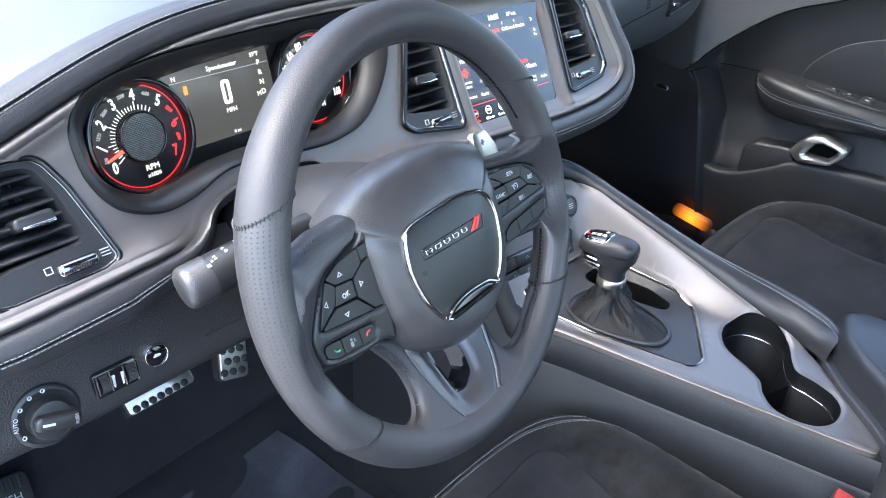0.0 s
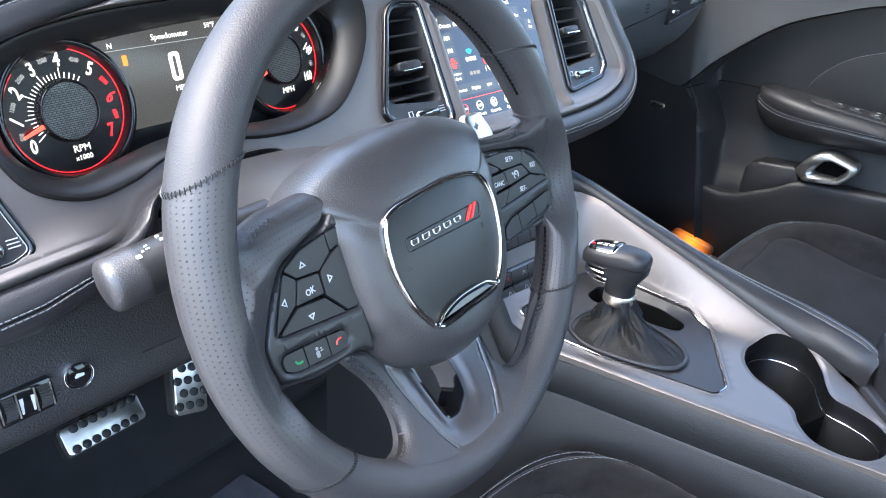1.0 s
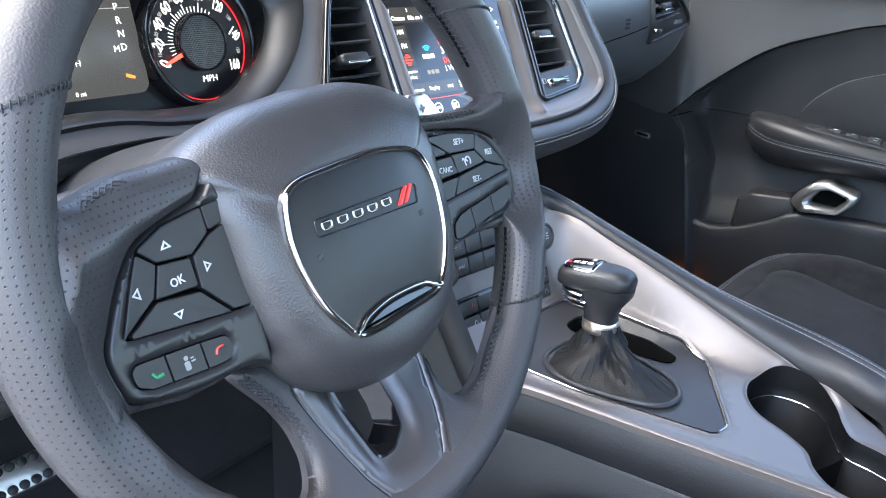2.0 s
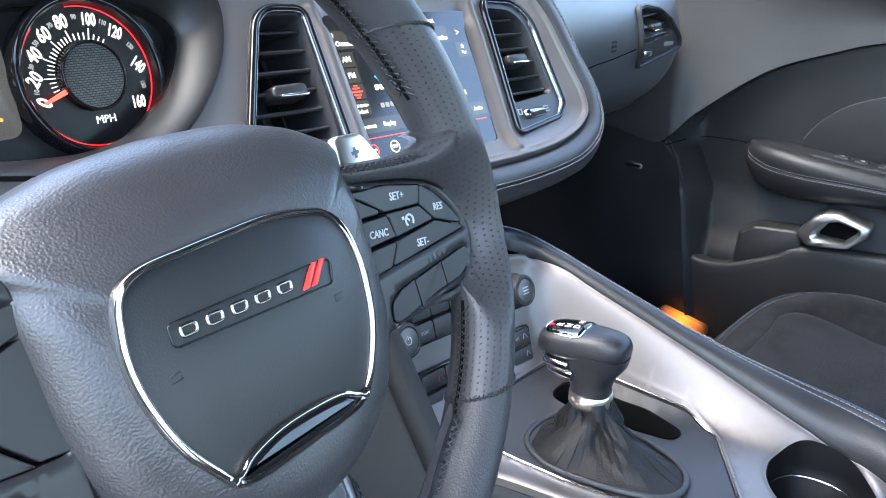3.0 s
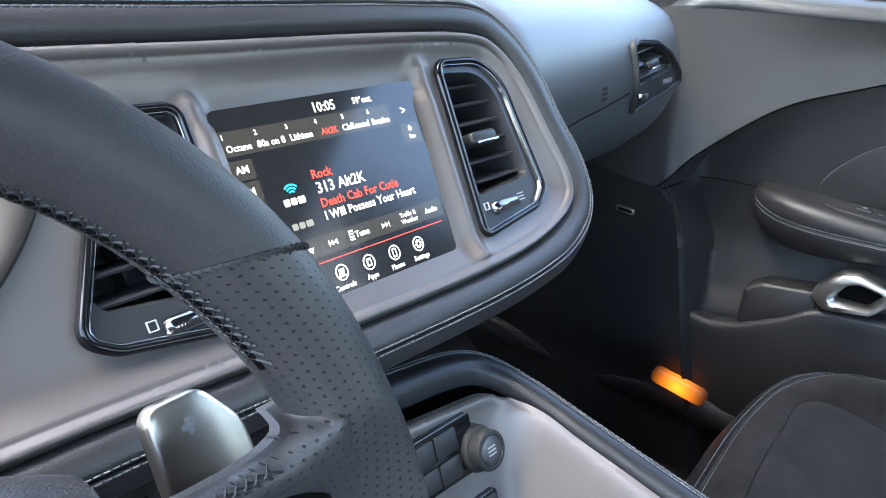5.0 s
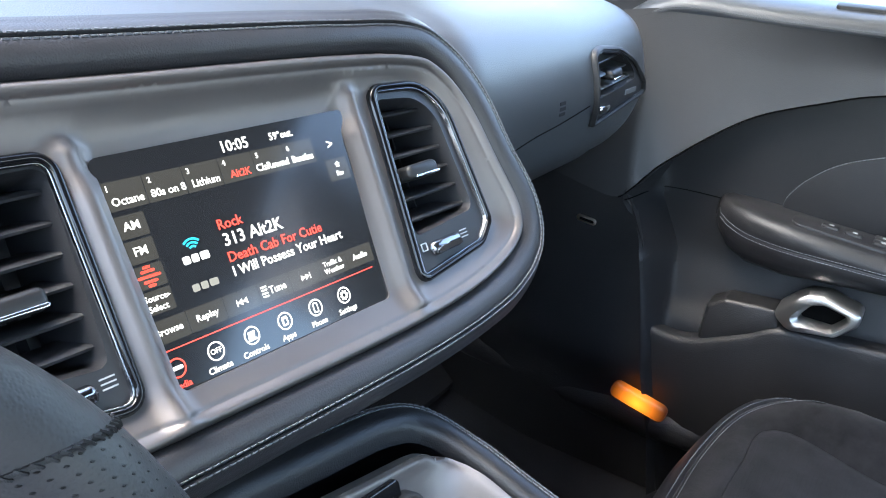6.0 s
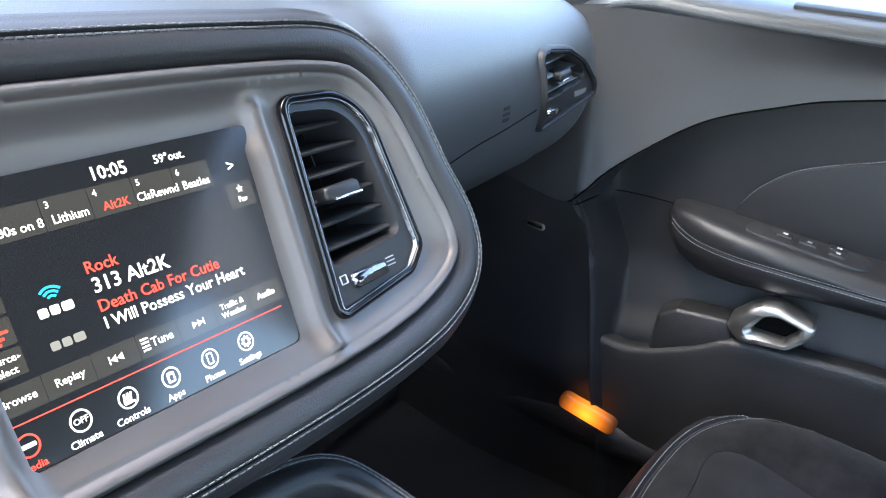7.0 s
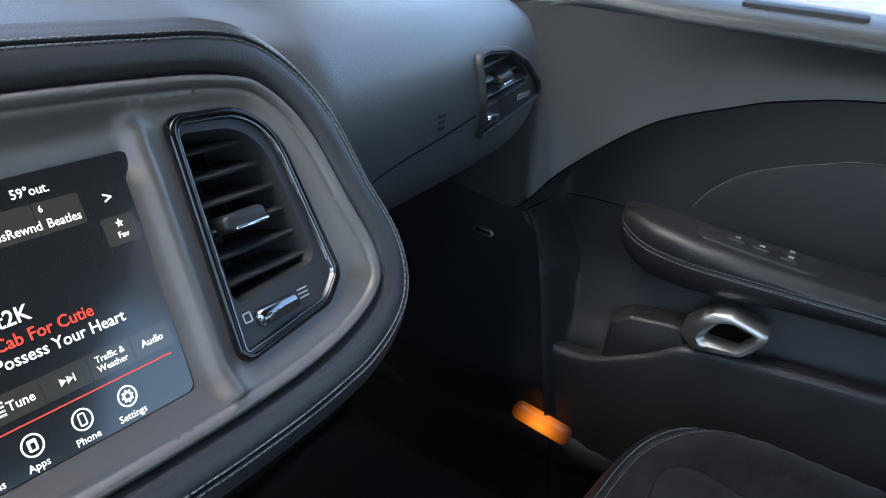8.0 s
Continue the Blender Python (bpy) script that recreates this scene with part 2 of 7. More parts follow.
def sheet(bm, outer, holes, fn, step, extra=(), back=None, true_normals=False):
    """A surface with holes: fn takes (u, v) to a place; back: the same for the rear rim, which gives it thickness."""
    from mathutils.geometry import delaunay_2d_cdt
    loops = [outer, *holes]
    pts, edges = [], []
    for l in loops:
        k = len(pts)
        pts += [tuple(q) for q in l]
        edges += [(k + i, k + (i + 1) % len(l)) for i in range(len(l))]
    o = arr(outer)
    gx = np.arange(o[:, 0].min(), o[:, 0].max(), step)
    gy = np.arange(o[:, 1].min(), o[:, 1].max(), step)
    g = np.stack(np.meshgrid(gx, gy), -1).reshape(-1, 2)
    g[:, 0] += (np.floor((g[:, 1] - o[:, 1].min()) / step + 0.5) % 2) * step * 0.5
    g = np.vstack([g, arr(extra)]) if len(extra) else g
    keep = inside(g, outer)
    for h in holes:
        keep &= ~inside(g, h)
    g = g[keep]
    near = np.full(len(g), 9.0)
    for l in loops:
        near = np.minimum(near, away(g, l))
    g = g[near > min(step * 0.3, 0.002)]
    pts += [tuple(q) for q in g]
    vs, _, fs, *_ = delaunay_2d_cdt([Vector(q[:2]) for q in pts], edges, [], 0, 1e-7)
    v2 = arr([tuple(v) for v in vs])
    tri = [f for f in fs if len(f) == 3]
    mid = arr([v2[list(f)].mean(0) for f in tri])
    ok = inside(mid, outer)
    for h in holes:
        ok &= ~inside(mid, h)
    made = [bm.verts.new(fn(*q)) for q in v2]
    if true_normals:
        lay, e = bm.verts.layers.float_vector.new("true_normal"), 0.0003
        made = [v for v in bm.verts]
        for v, (a, b) in zip(made, v2):
            v[lay] = (Vector(fn(a + e, b)) - v.co).cross(Vector(fn(a, b + e)) - v.co).normalized()
    for f, good in zip(tri, ok):
        if good:
            bm.faces.new([made[i] for i in f])
    for v in made:
        if not v.link_faces:
            bm.verts.remove(v)
    if back:
        for l in loops:
            loft(bm, [[fn(*q) for q in l], [back(*q) for q in l]])
    return bm


def loft(bm, loops, closed=True, cap0=False, cap1=False, uv=False):
    """Skin over rows of places; every row has the same count."""
    rows = [[bm.verts.new(q) for q in l] for l in loops]
    n = len(rows[0])
    lay = bm.loops.layers.uv.verify() if uv else None
    for i, (a, b) in enumerate(zip(rows, rows[1:])):
        for j in range(n if closed else n - 1):
            k = (j + 1) % n
            f = bm.faces.new((a[j], a[k], b[k], b[j]))
            if uv:
                for lp, q in zip(f.loops, ((i, j), (i, j + 1), (i + 1, j + 1), (i + 1, j))):
                    lp[lay].uv = (q[0] / (len(rows) - 1), q[1] / n)
    if cap0:
        bm.faces.new(rows[0][::-1])
    if cap1:
        bm.faces.new(rows[-1])
    return bm


def tube(bm, path, r, n=8, closed=False, caps=True, flat=1.0):
    """A round bar along a path; r: one radius or one a point."""
    p = [Vector(q) for q in path]
    k = len(p)
    rs = r if isinstance(r, (list, tuple)) else [r] * k
    up = None
    loops = []
    for i in range(k):
        t = (p[(i + 1) % k] - p[i - 1]) if closed else (p[min(i + 1, k - 1)] - p[max(i - 1, 0)])
        t.normalize()
        if up is None:
            up = t.orthogonal().normalized()
        up = (up - t * up.dot(t)).normalized()
        side = t.cross(up)
        loops.append([p[i] + rs[i] * (math.cos(a) * up * flat + math.sin(a) * side) for a in (2 * math.pi * j / n for j in range(n))])
    if closed:
        loops.append(loops[0])
    return loft(bm, loops, True, caps and not closed, caps and not closed)


def slab(bm, outline, fn, lo, hi, edge=0.0):
    """A plate with a rounded upper edge: fn(u, v, w), from height lo to hi."""
    l = ccw(outline)
    rows = [[fn(*q, lo) for q in l]]
    if edge:
        rows += [[fn(*q, hi - edge) for q in l], [fn(*q, hi - edge * 0.3) for q in grown(l, -edge * 0.3)], [fn(*q, hi) for q in grown(l, -edge)]]
    else:
        rows += [[fn(*q, hi) for q in l]]
    return loft(bm, rows, True, True, True)


def box(bm, m, x, y, z, edge=0.0, n=4):
    """A block x by y by z about m's middle, with rounded upright edges."""
    r = min(edge, x / 2.05, y / 2.05)
    l = rounded([(-x / 2, -y / 2), (x / 2, -y / 2), (x / 2, y / 2), (-x / 2, y / 2)], r, n) if r else [(-x / 2, -y / 2), (x / 2, -y / 2), (x / 2, y / 2), (-x / 2, y / 2)]
    return slab(bm, l, lambda u, v, w: m @ Vector((u, v, w)), -z / 2, z / 2, min(edge * 0.5, z * 0.3))


def disc(r, n=24, c=(0, 0)):
    return [(c[0] + r * math.cos(2 * math.pi * i / n), c[1] + r * math.sin(2 * math.pi * i / n)) for i in range(n)]


def ringband(bm, a, b, fn, w0, w1, edge=0.001):
    """A raised ring between two outlines of one count: a outside, b inside."""
    rows = [[fn(*q, w0) for q in a], [fn(*q, w1 - edge) for q in a], [fn(*q, w1) for q in grown(a, -edge)],
            [fn(*q, w1) for q in grown(b, edge)], [fn(*q, w1 - edge) for q in b], [fn(*q, w0) for q in b]]
    return loft(bm, rows)


WM = {}


def thing(name, m=None, label="", category="", group="", kind=""):
    ob = new(name)
    ob.empty_display_size = 0.02
    ob.matrix_basis = m if m is not None else Matrix()
    WM[ob.name] = ob.matrix_basis.copy()
    return tagged(ob, label, category, group, kind)


def part(name, bm, material, parent=None, label="", local=False, flat=False, kind=""):
    """Links a bmesh as one mesh object, given in the world, or in its parent's space if local."""
    me = bpy.data.meshes.new(name)
    bmesh.ops.recalc_face_normals(bm, faces=bm.faces)
    bm.to_mesh(me)
    bm.free()
    base = WM[parent.name] if parent else Matrix()
    if parent and not local:
        me.transform(base.inverted())
    if material:
        me.materials.append(material)
    true = me.attributes.get("true_normal")
    if true:
        wanted = np.zeros(len(me.vertices) * 3)
        true.data.foreach_get("vector", wanted)
        wanted = wanted.reshape(-1, 3) @ arr(base.to_3x3().inverted()).T
        mine = np.zeros(len(me.vertices) * 3)
        me.vertices.foreach_get("normal", mine)
        mine = mine.reshape(-1, 3)
        wanted *= np.where((wanted * mine).sum(1) < 0, -1.0, 1.0)[:, None]
    if not flat:
        me.shade_smooth()
        me.set_sharp_from_angle(angle=radians(50))
        if true:
            me.normals_split_custom_set_from_vertices([tuple(q) for q in wanted])
    ob = new(name, me)
    if parent:
        ob.parent = parent
    WM[ob.name] = base
    return tagged(ob, label, kind=kind)


def lettering(body, size, fn, u, v, w, parent, material, name="lettering", align="CENTER", spin=0.0, stretch=1.0, thick=0.0002, shear=0.0, bold=0.0):
    """Words in the built-in font, laid on a surface by fn(u, v, w)."""
    cu = bpy.data.curves.new(name, "FONT")
    cu.body, cu.size, cu.align_x, cu.align_y = body, size, align, "CENTER"
    cu.resolution_u, cu.extrude, cu.shear, cu.offset = 2, thick, shear, size * bold
    ob = bpy.data.objects.new(name, cu)
    me = bpy.data.meshes.new_from_object(ob)
    bpy.data.objects.remove(ob)
    c, s = math.cos(spin), math.sin(spin)
    for vert in me.vertices:
        x, y, z = vert.co
        x *= stretch
        vert.co = WM[parent.name].inverted() @ Vector(fn(u + x * c - y * s, v + x * s + y * c, w + z))
    me.materials.clear()
    me.materials.append(material)
    o = new(name, me)
    o.parent = parent
    WM[o.name] = WM[parent.name]
    return o


def stitches(bm, path, pitch, length, r, lift=None, slant=0.0):
    """Short threads along a path."""
    p = arr(path)
    d = np.r_[0, np.cumsum(np.linalg.norm(np.diff(p, axis=0), axis=1))]
    for s in np.arange(pitch / 2, d[-1] - pitch / 2, pitch):
        q = [arr([np.interp(s + k * length / 2, d, p[:, i]) for i in range(3)]) for k in (-1, 0, 1)]
        up = arr(lift) if lift is not None else arr((0, 0, 0))
        q[1] = q[1] + up * r * 0.9
        tube(bm, [tuple(x) for x in q], r, 4)
    return bm


# ---- dashboard surfaces ----
TILT = radians(28)
ST, CT = math.sin(TILT), math.cos(TILT)


def dash_y(x):
    """Where the trim's face runs at 0.66 m height: turned to the driver in the middle, straighter before him."""
    a = (-0.2 - x) / 0.03
    return 0.186 - 0.0875 * x - 0.0695 * (0.03 * math.log1p(math.exp(min(a, 40))) if a < 40 else -0.2 - x)


def face(x, s, w=0.0):
    """A place on the trim: x across, s up along the slope, w towards the seats."""
    return Vector((x, dash_y(x) + s * ST - w * CT, 0.66 + s * CT + w * ST))


def plane(o, yaw, tilt, spin=0.0):
    """The space of a flat panel: x right, y up along the slope, z towards the seats."""
    y, a, s = radians(yaw), radians(tilt), radians(spin)
    u, ahead = Vector((math.cos(y), math.sin(y), 0)), Vector((-math.sin(y), math.cos(y), 0))
    v = ahead * math.sin(a) + Vector((0, 0, math.cos(a)))
    u, v = u * math.cos(s) + v * math.sin(s), v * math.cos(s) - u * math.sin(s)
    n = u.cross(v)
    return Matrix(((u.x, v.x, n.x, o[0]), (u.y, v.y, n.y, o[1]), (u.z, v.z, n.z, o[2]), (0, 0, 0, 1)))


# ---- ground and shell ----
bm = bmesh.new()
box(bm, pose(0, 0, -0.42), 400, 400, 0.04)
tagged(part("ground", bm, ASPHALT), "grey concrete ground around the parked car", "ground", kind="structure")

bm = bmesh.new()
prof = [(-1.3, 0.0), (0.42, 0.0), (0.52, 0.02), (0.68, 0.16), (0.80, 0.34), (0.84, 0.60)]
prof = flowing(prof, 5, False)
loft(bm, [[Vector((x, y, z)) for y, z in prof] for x in (-0.76, -0.12, 0.12, 0.84)], False)
loft(bm, [[Vector((x, y, z - 0.05)) for y, z in prof] for x in (-0.76, -0.12, 0.12, 0.84)], False)
tagged(part("floor", bm, CARPET), "black carpeted car floor rising into the footwells", "floor", kind="structure")

# unseen wall added behind the seats; its height sets the light from the rear
bm = bmesh.new()
box(bm, pose(0.04, -1.35, 0.20), 1.7, 0.1, 0.80)
tagged(part("wall_rear", bm, LEATHER), "unseen dark wall added to close the cabin behind", "wall", kind="structure")

# roof, out of view: edges and tone set by how it shades the cabin
bm = bmesh.new()
rf = [(-1.38, 0.99), (-1.10, 1.08), (-0.85, 1.13), (-0.65, 1.155), (-0.4, 1.17), (-0.05, 1.165), (0.18, 1.14)]
for dz in (0.0, 0.04):
    loft(bm, [[Vector((x, y, z + dz - (abs(x) / 0.60) ** 4 * 0.05)) for y, z in flowing(rf, 4, False)] for x in np.linspace(-0.58, 0.60, 12)], False)
tagged(part("ceiling", bm, HEADLINER), "dark grey fabric headliner of the unseen car roof, which shades the cabin", "ceiling", kind="structure")

# windscreen pillars
for side, x0, x1 in ((1, 0.88, 0.61), (-1, -0.82, -0.59)):
    bm = bmesh.new()
    tube(bm, flowing([(x0, 0.85, 0.74), ((x0 + x1) / 2 + side * 0.02, 0.5, 0.98), (x1, 0.17, 1.145)], 6, False), 0.035, 10)
    tagged(part("trim_pillar", bm, HEADLINER), "grey windscreen pillar trim", "pillar trim", kind="structure")

GLASS = bpy.data.materials.new("clear glass")
GLASS.use_nodes = True
gt = GLASS.node_tree
gt.nodes.remove(gt.nodes["Principled BSDF"])
mixg, trg, glg, fres = (gt.nodes.new(k) for k in ("ShaderNodeMixShader", "ShaderNodeBsdfTransparent", "ShaderNodeBsdfGlossy", "ShaderNodeFresnel"))
glg.inputs["Roughness"].default_value = 0.02
fres.inputs["IOR"].default_value = 1.45
gt.links.new(fres.outputs[0], mixg.inputs[0])
gt.links.new(trg.outputs[0], mixg.inputs[1])
gt.links.new(glg.outputs[0], mixg.inputs[2])
gt.links.new(mixg.outputs[0], gt.nodes["Material Output"].inputs[0])

bm = bmesh.new()
for off in (0.0, 0.005):
    loft(bm, [[Vector((x, 0.88 - 0.72 * t - 0.12 * abs(x / 0.8) ** 2 * (1 - t) + off, 0.74 + 0.41 * t + 0.05 * math.sin(math.pi * t) + off)) for t in np.linspace(0, 1, 8)] for x in np.linspace(-0.76, 0.80, 14)], False)
ob = part("window_windscreen", bm, GLASS)
ob.visible_shadow = False
tagged(ob, "clear laminated windscreen", "window", kind="structure")

bm = bmesh.new()
box(bm, pose(0.90, 0.53, 0.40), 0.06, 0.74, 0.80)
tagged(part("trim_cowl", bm, PLASTIC), "black cowl side trim in front of the door", "cowl trim", kind="structure")
bm = bmesh.new()
box(bm, pose(-0.80, 0.62, 0.30), 0.05, 0.56, 0.86)
tagged(part("trim_cowl_left", bm, PLASTIC), "black cowl side trim by the pedals", "cowl trim", kind="structure")
# unseen boxes added at both rear sides to close the cabin against side light
bm = bmesh.new()
box(bm, pose(-0.80, -0.98, 0.27), 0.06, 0.72, 0.94)
box(bm, pose(0.86, -1.05, 0.27), 0.06, 0.6, 0.94)
tagged(part("wall_quarter", bm, LEATHER), "unseen dark side walls added to close the cabin at the rear", "wall", kind="structure")
# cowl and firewall under the windscreen
bm = bmesh.new()
box(bm, pose(0.02, 0.90, 0.30), 1.72, 0.06, 0.9)
tagged(part("wall_front", bm, PLASTIC), "black firewall in front of the footwells", "wall", kind="structure")


# ---- dashboard ----
def top_z(x):
    return float(np.interp(x, (-0.8, -0.66, -0.56, -0.45, -0.3, 0.12, 0.24, 0.3, 0.5, 0.8), (0.70, 0.724, 0.750, 0.772, 0.778, 0.776, 0.768, 0.768, 0.765, 0.758)))


def dash_profile(x):
    """The dashboard's section at x, from the windscreen over the top, down its face and under."""
    t = top_z(x)
    k = smoothstep(x, 0.20, 0.30)
    f = 0.206
    pts = [(0.86, t + 0.005), (0.60, t + 0.012), (0.42, t + 0.008), (f + 0.09, t), (f + 0.035, t - 0.018), (f + 0.012, t - 0.048),
           (f, t - 0.095), (f + 0.004, 0.635), (f + 0.02, 0.598), (f + 0.055, 0.562), (f + 0.12, 0.53), (f + 0.40, 0.50)]
    lip = [(0.86, t + 0.005), (0.60, t + 0.012), (0.42, t + 0.008), (0.345, t + 0.003), (0.30, t - 0.003), (0.275, t - 0.011), (0.268, t - 0.019), (0.30, t - 0.032), (0.335, t - 0.06), (0.345, 0.60), (0.36, 0.55), (0.68, 0.50)]
    pts = [(a[0] * k + b[0] * (1 - k), a[1] * k + b[1] * (1 - k)) for a, b in zip(pts, lip)]
    if x > 0.69:
        e = math.sqrt(max(0.0, 1 - ((x - 0.69) / 0.085) ** 2))
        cy, cz = 0.36, 0.655
        pts = [(cy + (y - cy) * (0.55 + 0.45 * e) if y < cy else y, cz + (z - cz) * (0.72 + 0.28 * e)) for y, z in pts]
    return flowing(pts, 8, False)


PVO = ccw(even(rounded([(0.551, 0.626), (0.703, 0.649), (0.698, 0.667), (0.660, 0.698), (0.620, 0.714), (0.565, 0.719), (0.537, 0.715), (0.540, 0.660)], [0.006, 0.006, 0.012, 0.04, 0.05, 0.03, 0.014, 0.1], 6), 90))
PVH = ccw(even(rounded([(0.544, 0.660), (0.672, 0.672), (0.650, 0.692), (0.618, 0.706), (0.572, 0.711), (0.544, 0.709)], [0.004, 0.006, 0.02, 0.03, 0.02, 0.008], 6), 72))
dashboard = thing("dashboard", pose(0, 0.5, 0.5), "black leather dashboard with satin silver trim across cluster and screen", "dashboard")
bm = bmesh.new()
xs = np.r_[np.linspace(-0.82, 0.18, 26), np.linspace(0.2, 0.69, 62), 0.69 + 0.085 * np.sin(np.linspace(0.08, math.pi / 2, 12))]
loft(bm, [[Vector((x, y, z)) for y, z in dash_profile(x)] for x in xs], False)
bmesh.ops.delete(bm, geom=[f for f in bm.faces if f.calc_center_median().y < 0.27 and inside([(f.calc_center_median().x, f.calc_center_median().z)], PVH)[0]], context="FACES")
part("dash_body", bm, DASHPAD, dashboard)

TRIM = ccw(even(flowing([(-0.715, -0.075), (-0.70, 0.0), (-0.655, 0.035), (-0.597, 0.055), (-0.496, 0.087), (-0.40, 0.105), (-0.257, 0.112), (-0.07, 0.107), (0.09, 0.103),
                         (0.17, 0.097), (0.200, 0.084), (0.221, 0.053), (0.233, 0.003), (0.241, -0.040), (0.226, -0.066), (0.174, -0.083), (0.09, -0.089),
                         (-0.054, -0.086), (-0.20, -0.080), (-0.285, -0.076), (-0.312, -0.072), (-0.326, -0.055), (-0.336, -0.041), (-0.356, -0.0345), (-0.39, -0.0335), (-0.43, -0.0355), (-0.452, -0.0405), (-0.468, -0.049), (-0.480, -0.062), (-0.500, -0.071), (-0.54, -0.0735), (-0.66, -0.079)], 14), 560))
CLUSTER = ccw(even(flowing([(-0.555, 0.030), (-0.550, 0.058), (-0.523, 0.079), (-0.46, 0.092), (-0.37, 0.097), (-0.26, 0.099), (-0.20, 0.096), (-0.178, 0.080), (-0.186, 0.045),
                            (-0.212, 0.010), (-0.250, -0.018), (-0.295, -0.028), (-0.34, -0.027), (-0.385, -0.020), (-0.43, -0.021), (-0.470, -0.033), (-0.505, -0.036), (-0.538, -0.022), (-0.553, 0.004)], 10), 200))
CLUSTER_IN = ccw(even(flowing([(-0.538, 0.028), (-0.532, 0.052), (-0.508, 0.067), (-0.45, 0.077), (-0.37, 0.083), (-0.27, 0.086), (-0.225, 0.082), (-0.207, 0.066), (-0.213, 0.045),
                               (-0.236, 0.016), (-0.268, -0.004), (-0.300, -0.012), (-0.34, -0.011), (-0.385, -0.006), (-0.43, -0.007), (-0.470, -0.014), (-0.502, -0.018), (-0.526, -0.006), (-0.537, 0.010)], 10), 200))
SCREEN = rounded([(-0.0845, -0.063), (0.0795, -0.064), (0.090, 0.063), (-0.081, 0.062)], 0.005)
VENT_R = ccw(even(rounded([(0.1085, -0.066), (0.188, -0.057), (0.207, -0.042), (0.199, 0.076), (0.123, 0.079)], [0.008, 0.02, 0.012, 0.042, 0.012], 8), 120))
VENT_C = ccw(even(rounded([(-0.103, -0.064), (-0.186, -0.050), (-0.204, -0.038), (-0.150, 0.075), (-0.10, 0.073)], [0.012, 0.02, 0.014, 0.03, 0.012], 8), 120))
VENT_L = ccw(even(rounded([(-0.549, -0.060), (-0.568, -0.066), (-0.672, -0.068), (-0.672, 0.022), (-0.612, 0.044), (-0.582, 0.040), (-0.568, 0.010)], [0.01, 0.01, 0.03, 0.03, 0.03, 0.02, 0.08], 6), 96))
RIB = (((0.1045, 0.072), (0.0945, -0.072)), ((-0.0915, 0.070), (-0.0935, -0.073)))
HOLES = [CLUSTER, ccw(SCREEN), ccw(grown(VENT_R, -0.004)), ccw(grown(VENT_C, -0.004)), ccw(grown(VENT_L, -0.004))]


def seg(p, a, b):
    p, a, b = arr(p), arr(a), arr(b)
    t = min(1, max(0, float((p - a) @ (b - a) / ((b - a) @ (b - a)))))
    return float(np.linalg.norm(p - a - t * (b - a)))


def trim_w(x, s):
    """Relief of the silver trim: a double ridge along its edge, ribs beside the screen, a sunk bed round it."""
    d = float(away([(x, s)], TRIM)[0])
    w = table(d, (0, 0.002, 0.005, 0.008, 0.0105, 0.013, 0.019, 0.03, 0.05), (0.002, 0.0085, 0.0115, 0.010, 0.0072, 0.0068, 0.0035, 0.0, 0.0))
    if s < 0.0:
        w *= 1 - 0.92 * smoothstep(x, -0.530, -0.485) * (1 - smoothstep(x, -0.315, -0.270))
    for a, b in RIB:
        w += 0.0065 * math.exp(-((seg((x, s), a, b) / 0.0075) ** 2))
    w -= 0.004 * smoothstep(x, -0.112, -0.084) * (1 - smoothstep(x, 0.088, 0.116)) * smoothstep(s, 0.045, 0.062) * (1 - smoothstep(s, 0.066, 0.096))
    return w


bm = bmesh.new()
extra = [q for d in (0.002, 0.0035, 0.005, 0.0065, 0.008, 0.0095, 0.011, 0.0135, 0.0165) for q in grown(TRIM, -d)]
extra += [(a[0] + (b[0] - a[0]) * t + dx, a[1] + (b[1] - a[1]) * t) for a, b in RIB for t in np.linspace(-0.08, 1.08, 40) for dx in (-0.012, -0.008, -0.004, 0, 0.004, 0.008)]
sheet(bm, TRIM, HOLES, lambda x, s: face(x, s, trim_w(x, s)), 0.0085, extra, lambda x, s: face(x, s, -0.012), True)
part("trim_panel", bm, SATIN, dashboard, "satin silver painted trim panel")

# leather roll around the trim
nrm = normals2(TRIM)
wide = np.array([0.013 + 0.012 * smoothstep(n[0], 0.1, 0.9) + 0.012 * smoothstep(-n[1], 0.2, 0.9) + 0.011 * smoothstep(n[1], 0.3, 0.95) for n in nrm])
notch = np.array([-0.505 < p[0] < -0.295 and p[1] < 0 for p in TRIM])
wide[notch] *= 0.12
wide = np.convolve(np.r_[wide[-15:], wide, wide[:15]], np.ones(31) / 31, "valid")


def roll(k, w, more=0.0):
    return [face(p[0] + n[0] * (g * k + more), p[1] + n[1] * (g * k + more), w) for p, n, g in zip(TRIM, nrm, wide)]


bm = bmesh.new()
loft(bm, [roll(-0.05, 0.000), roll(0.0, 0.006), roll(0.12, 0.0105), roll(0.35, 0.0125), roll(0.60, 0.0122), roll(0.73, 0.0112), roll(0.775, 0.0098), roll(0.79, 0.0086), roll(0.805, 0.0098), roll(0.85, 0.0108), roll(0.97, 0.0092), roll(1.03, 0.0058, 0.0015),
          roll(1.04, 0.003, 0.004), roll(1.05, 0.001, 0.0065), roll(1.05, -0.012, 0.0085), roll(1.05, -0.04, 0.009), roll(1.05, -0.09, 0.008)])
part("leather_roll", bm, ROLLHIDE, dashboard, "black leather roll stitched round the trim")
bm = bmesh.new()
up = face(0, 0, 1) - face(0, 0, 0)
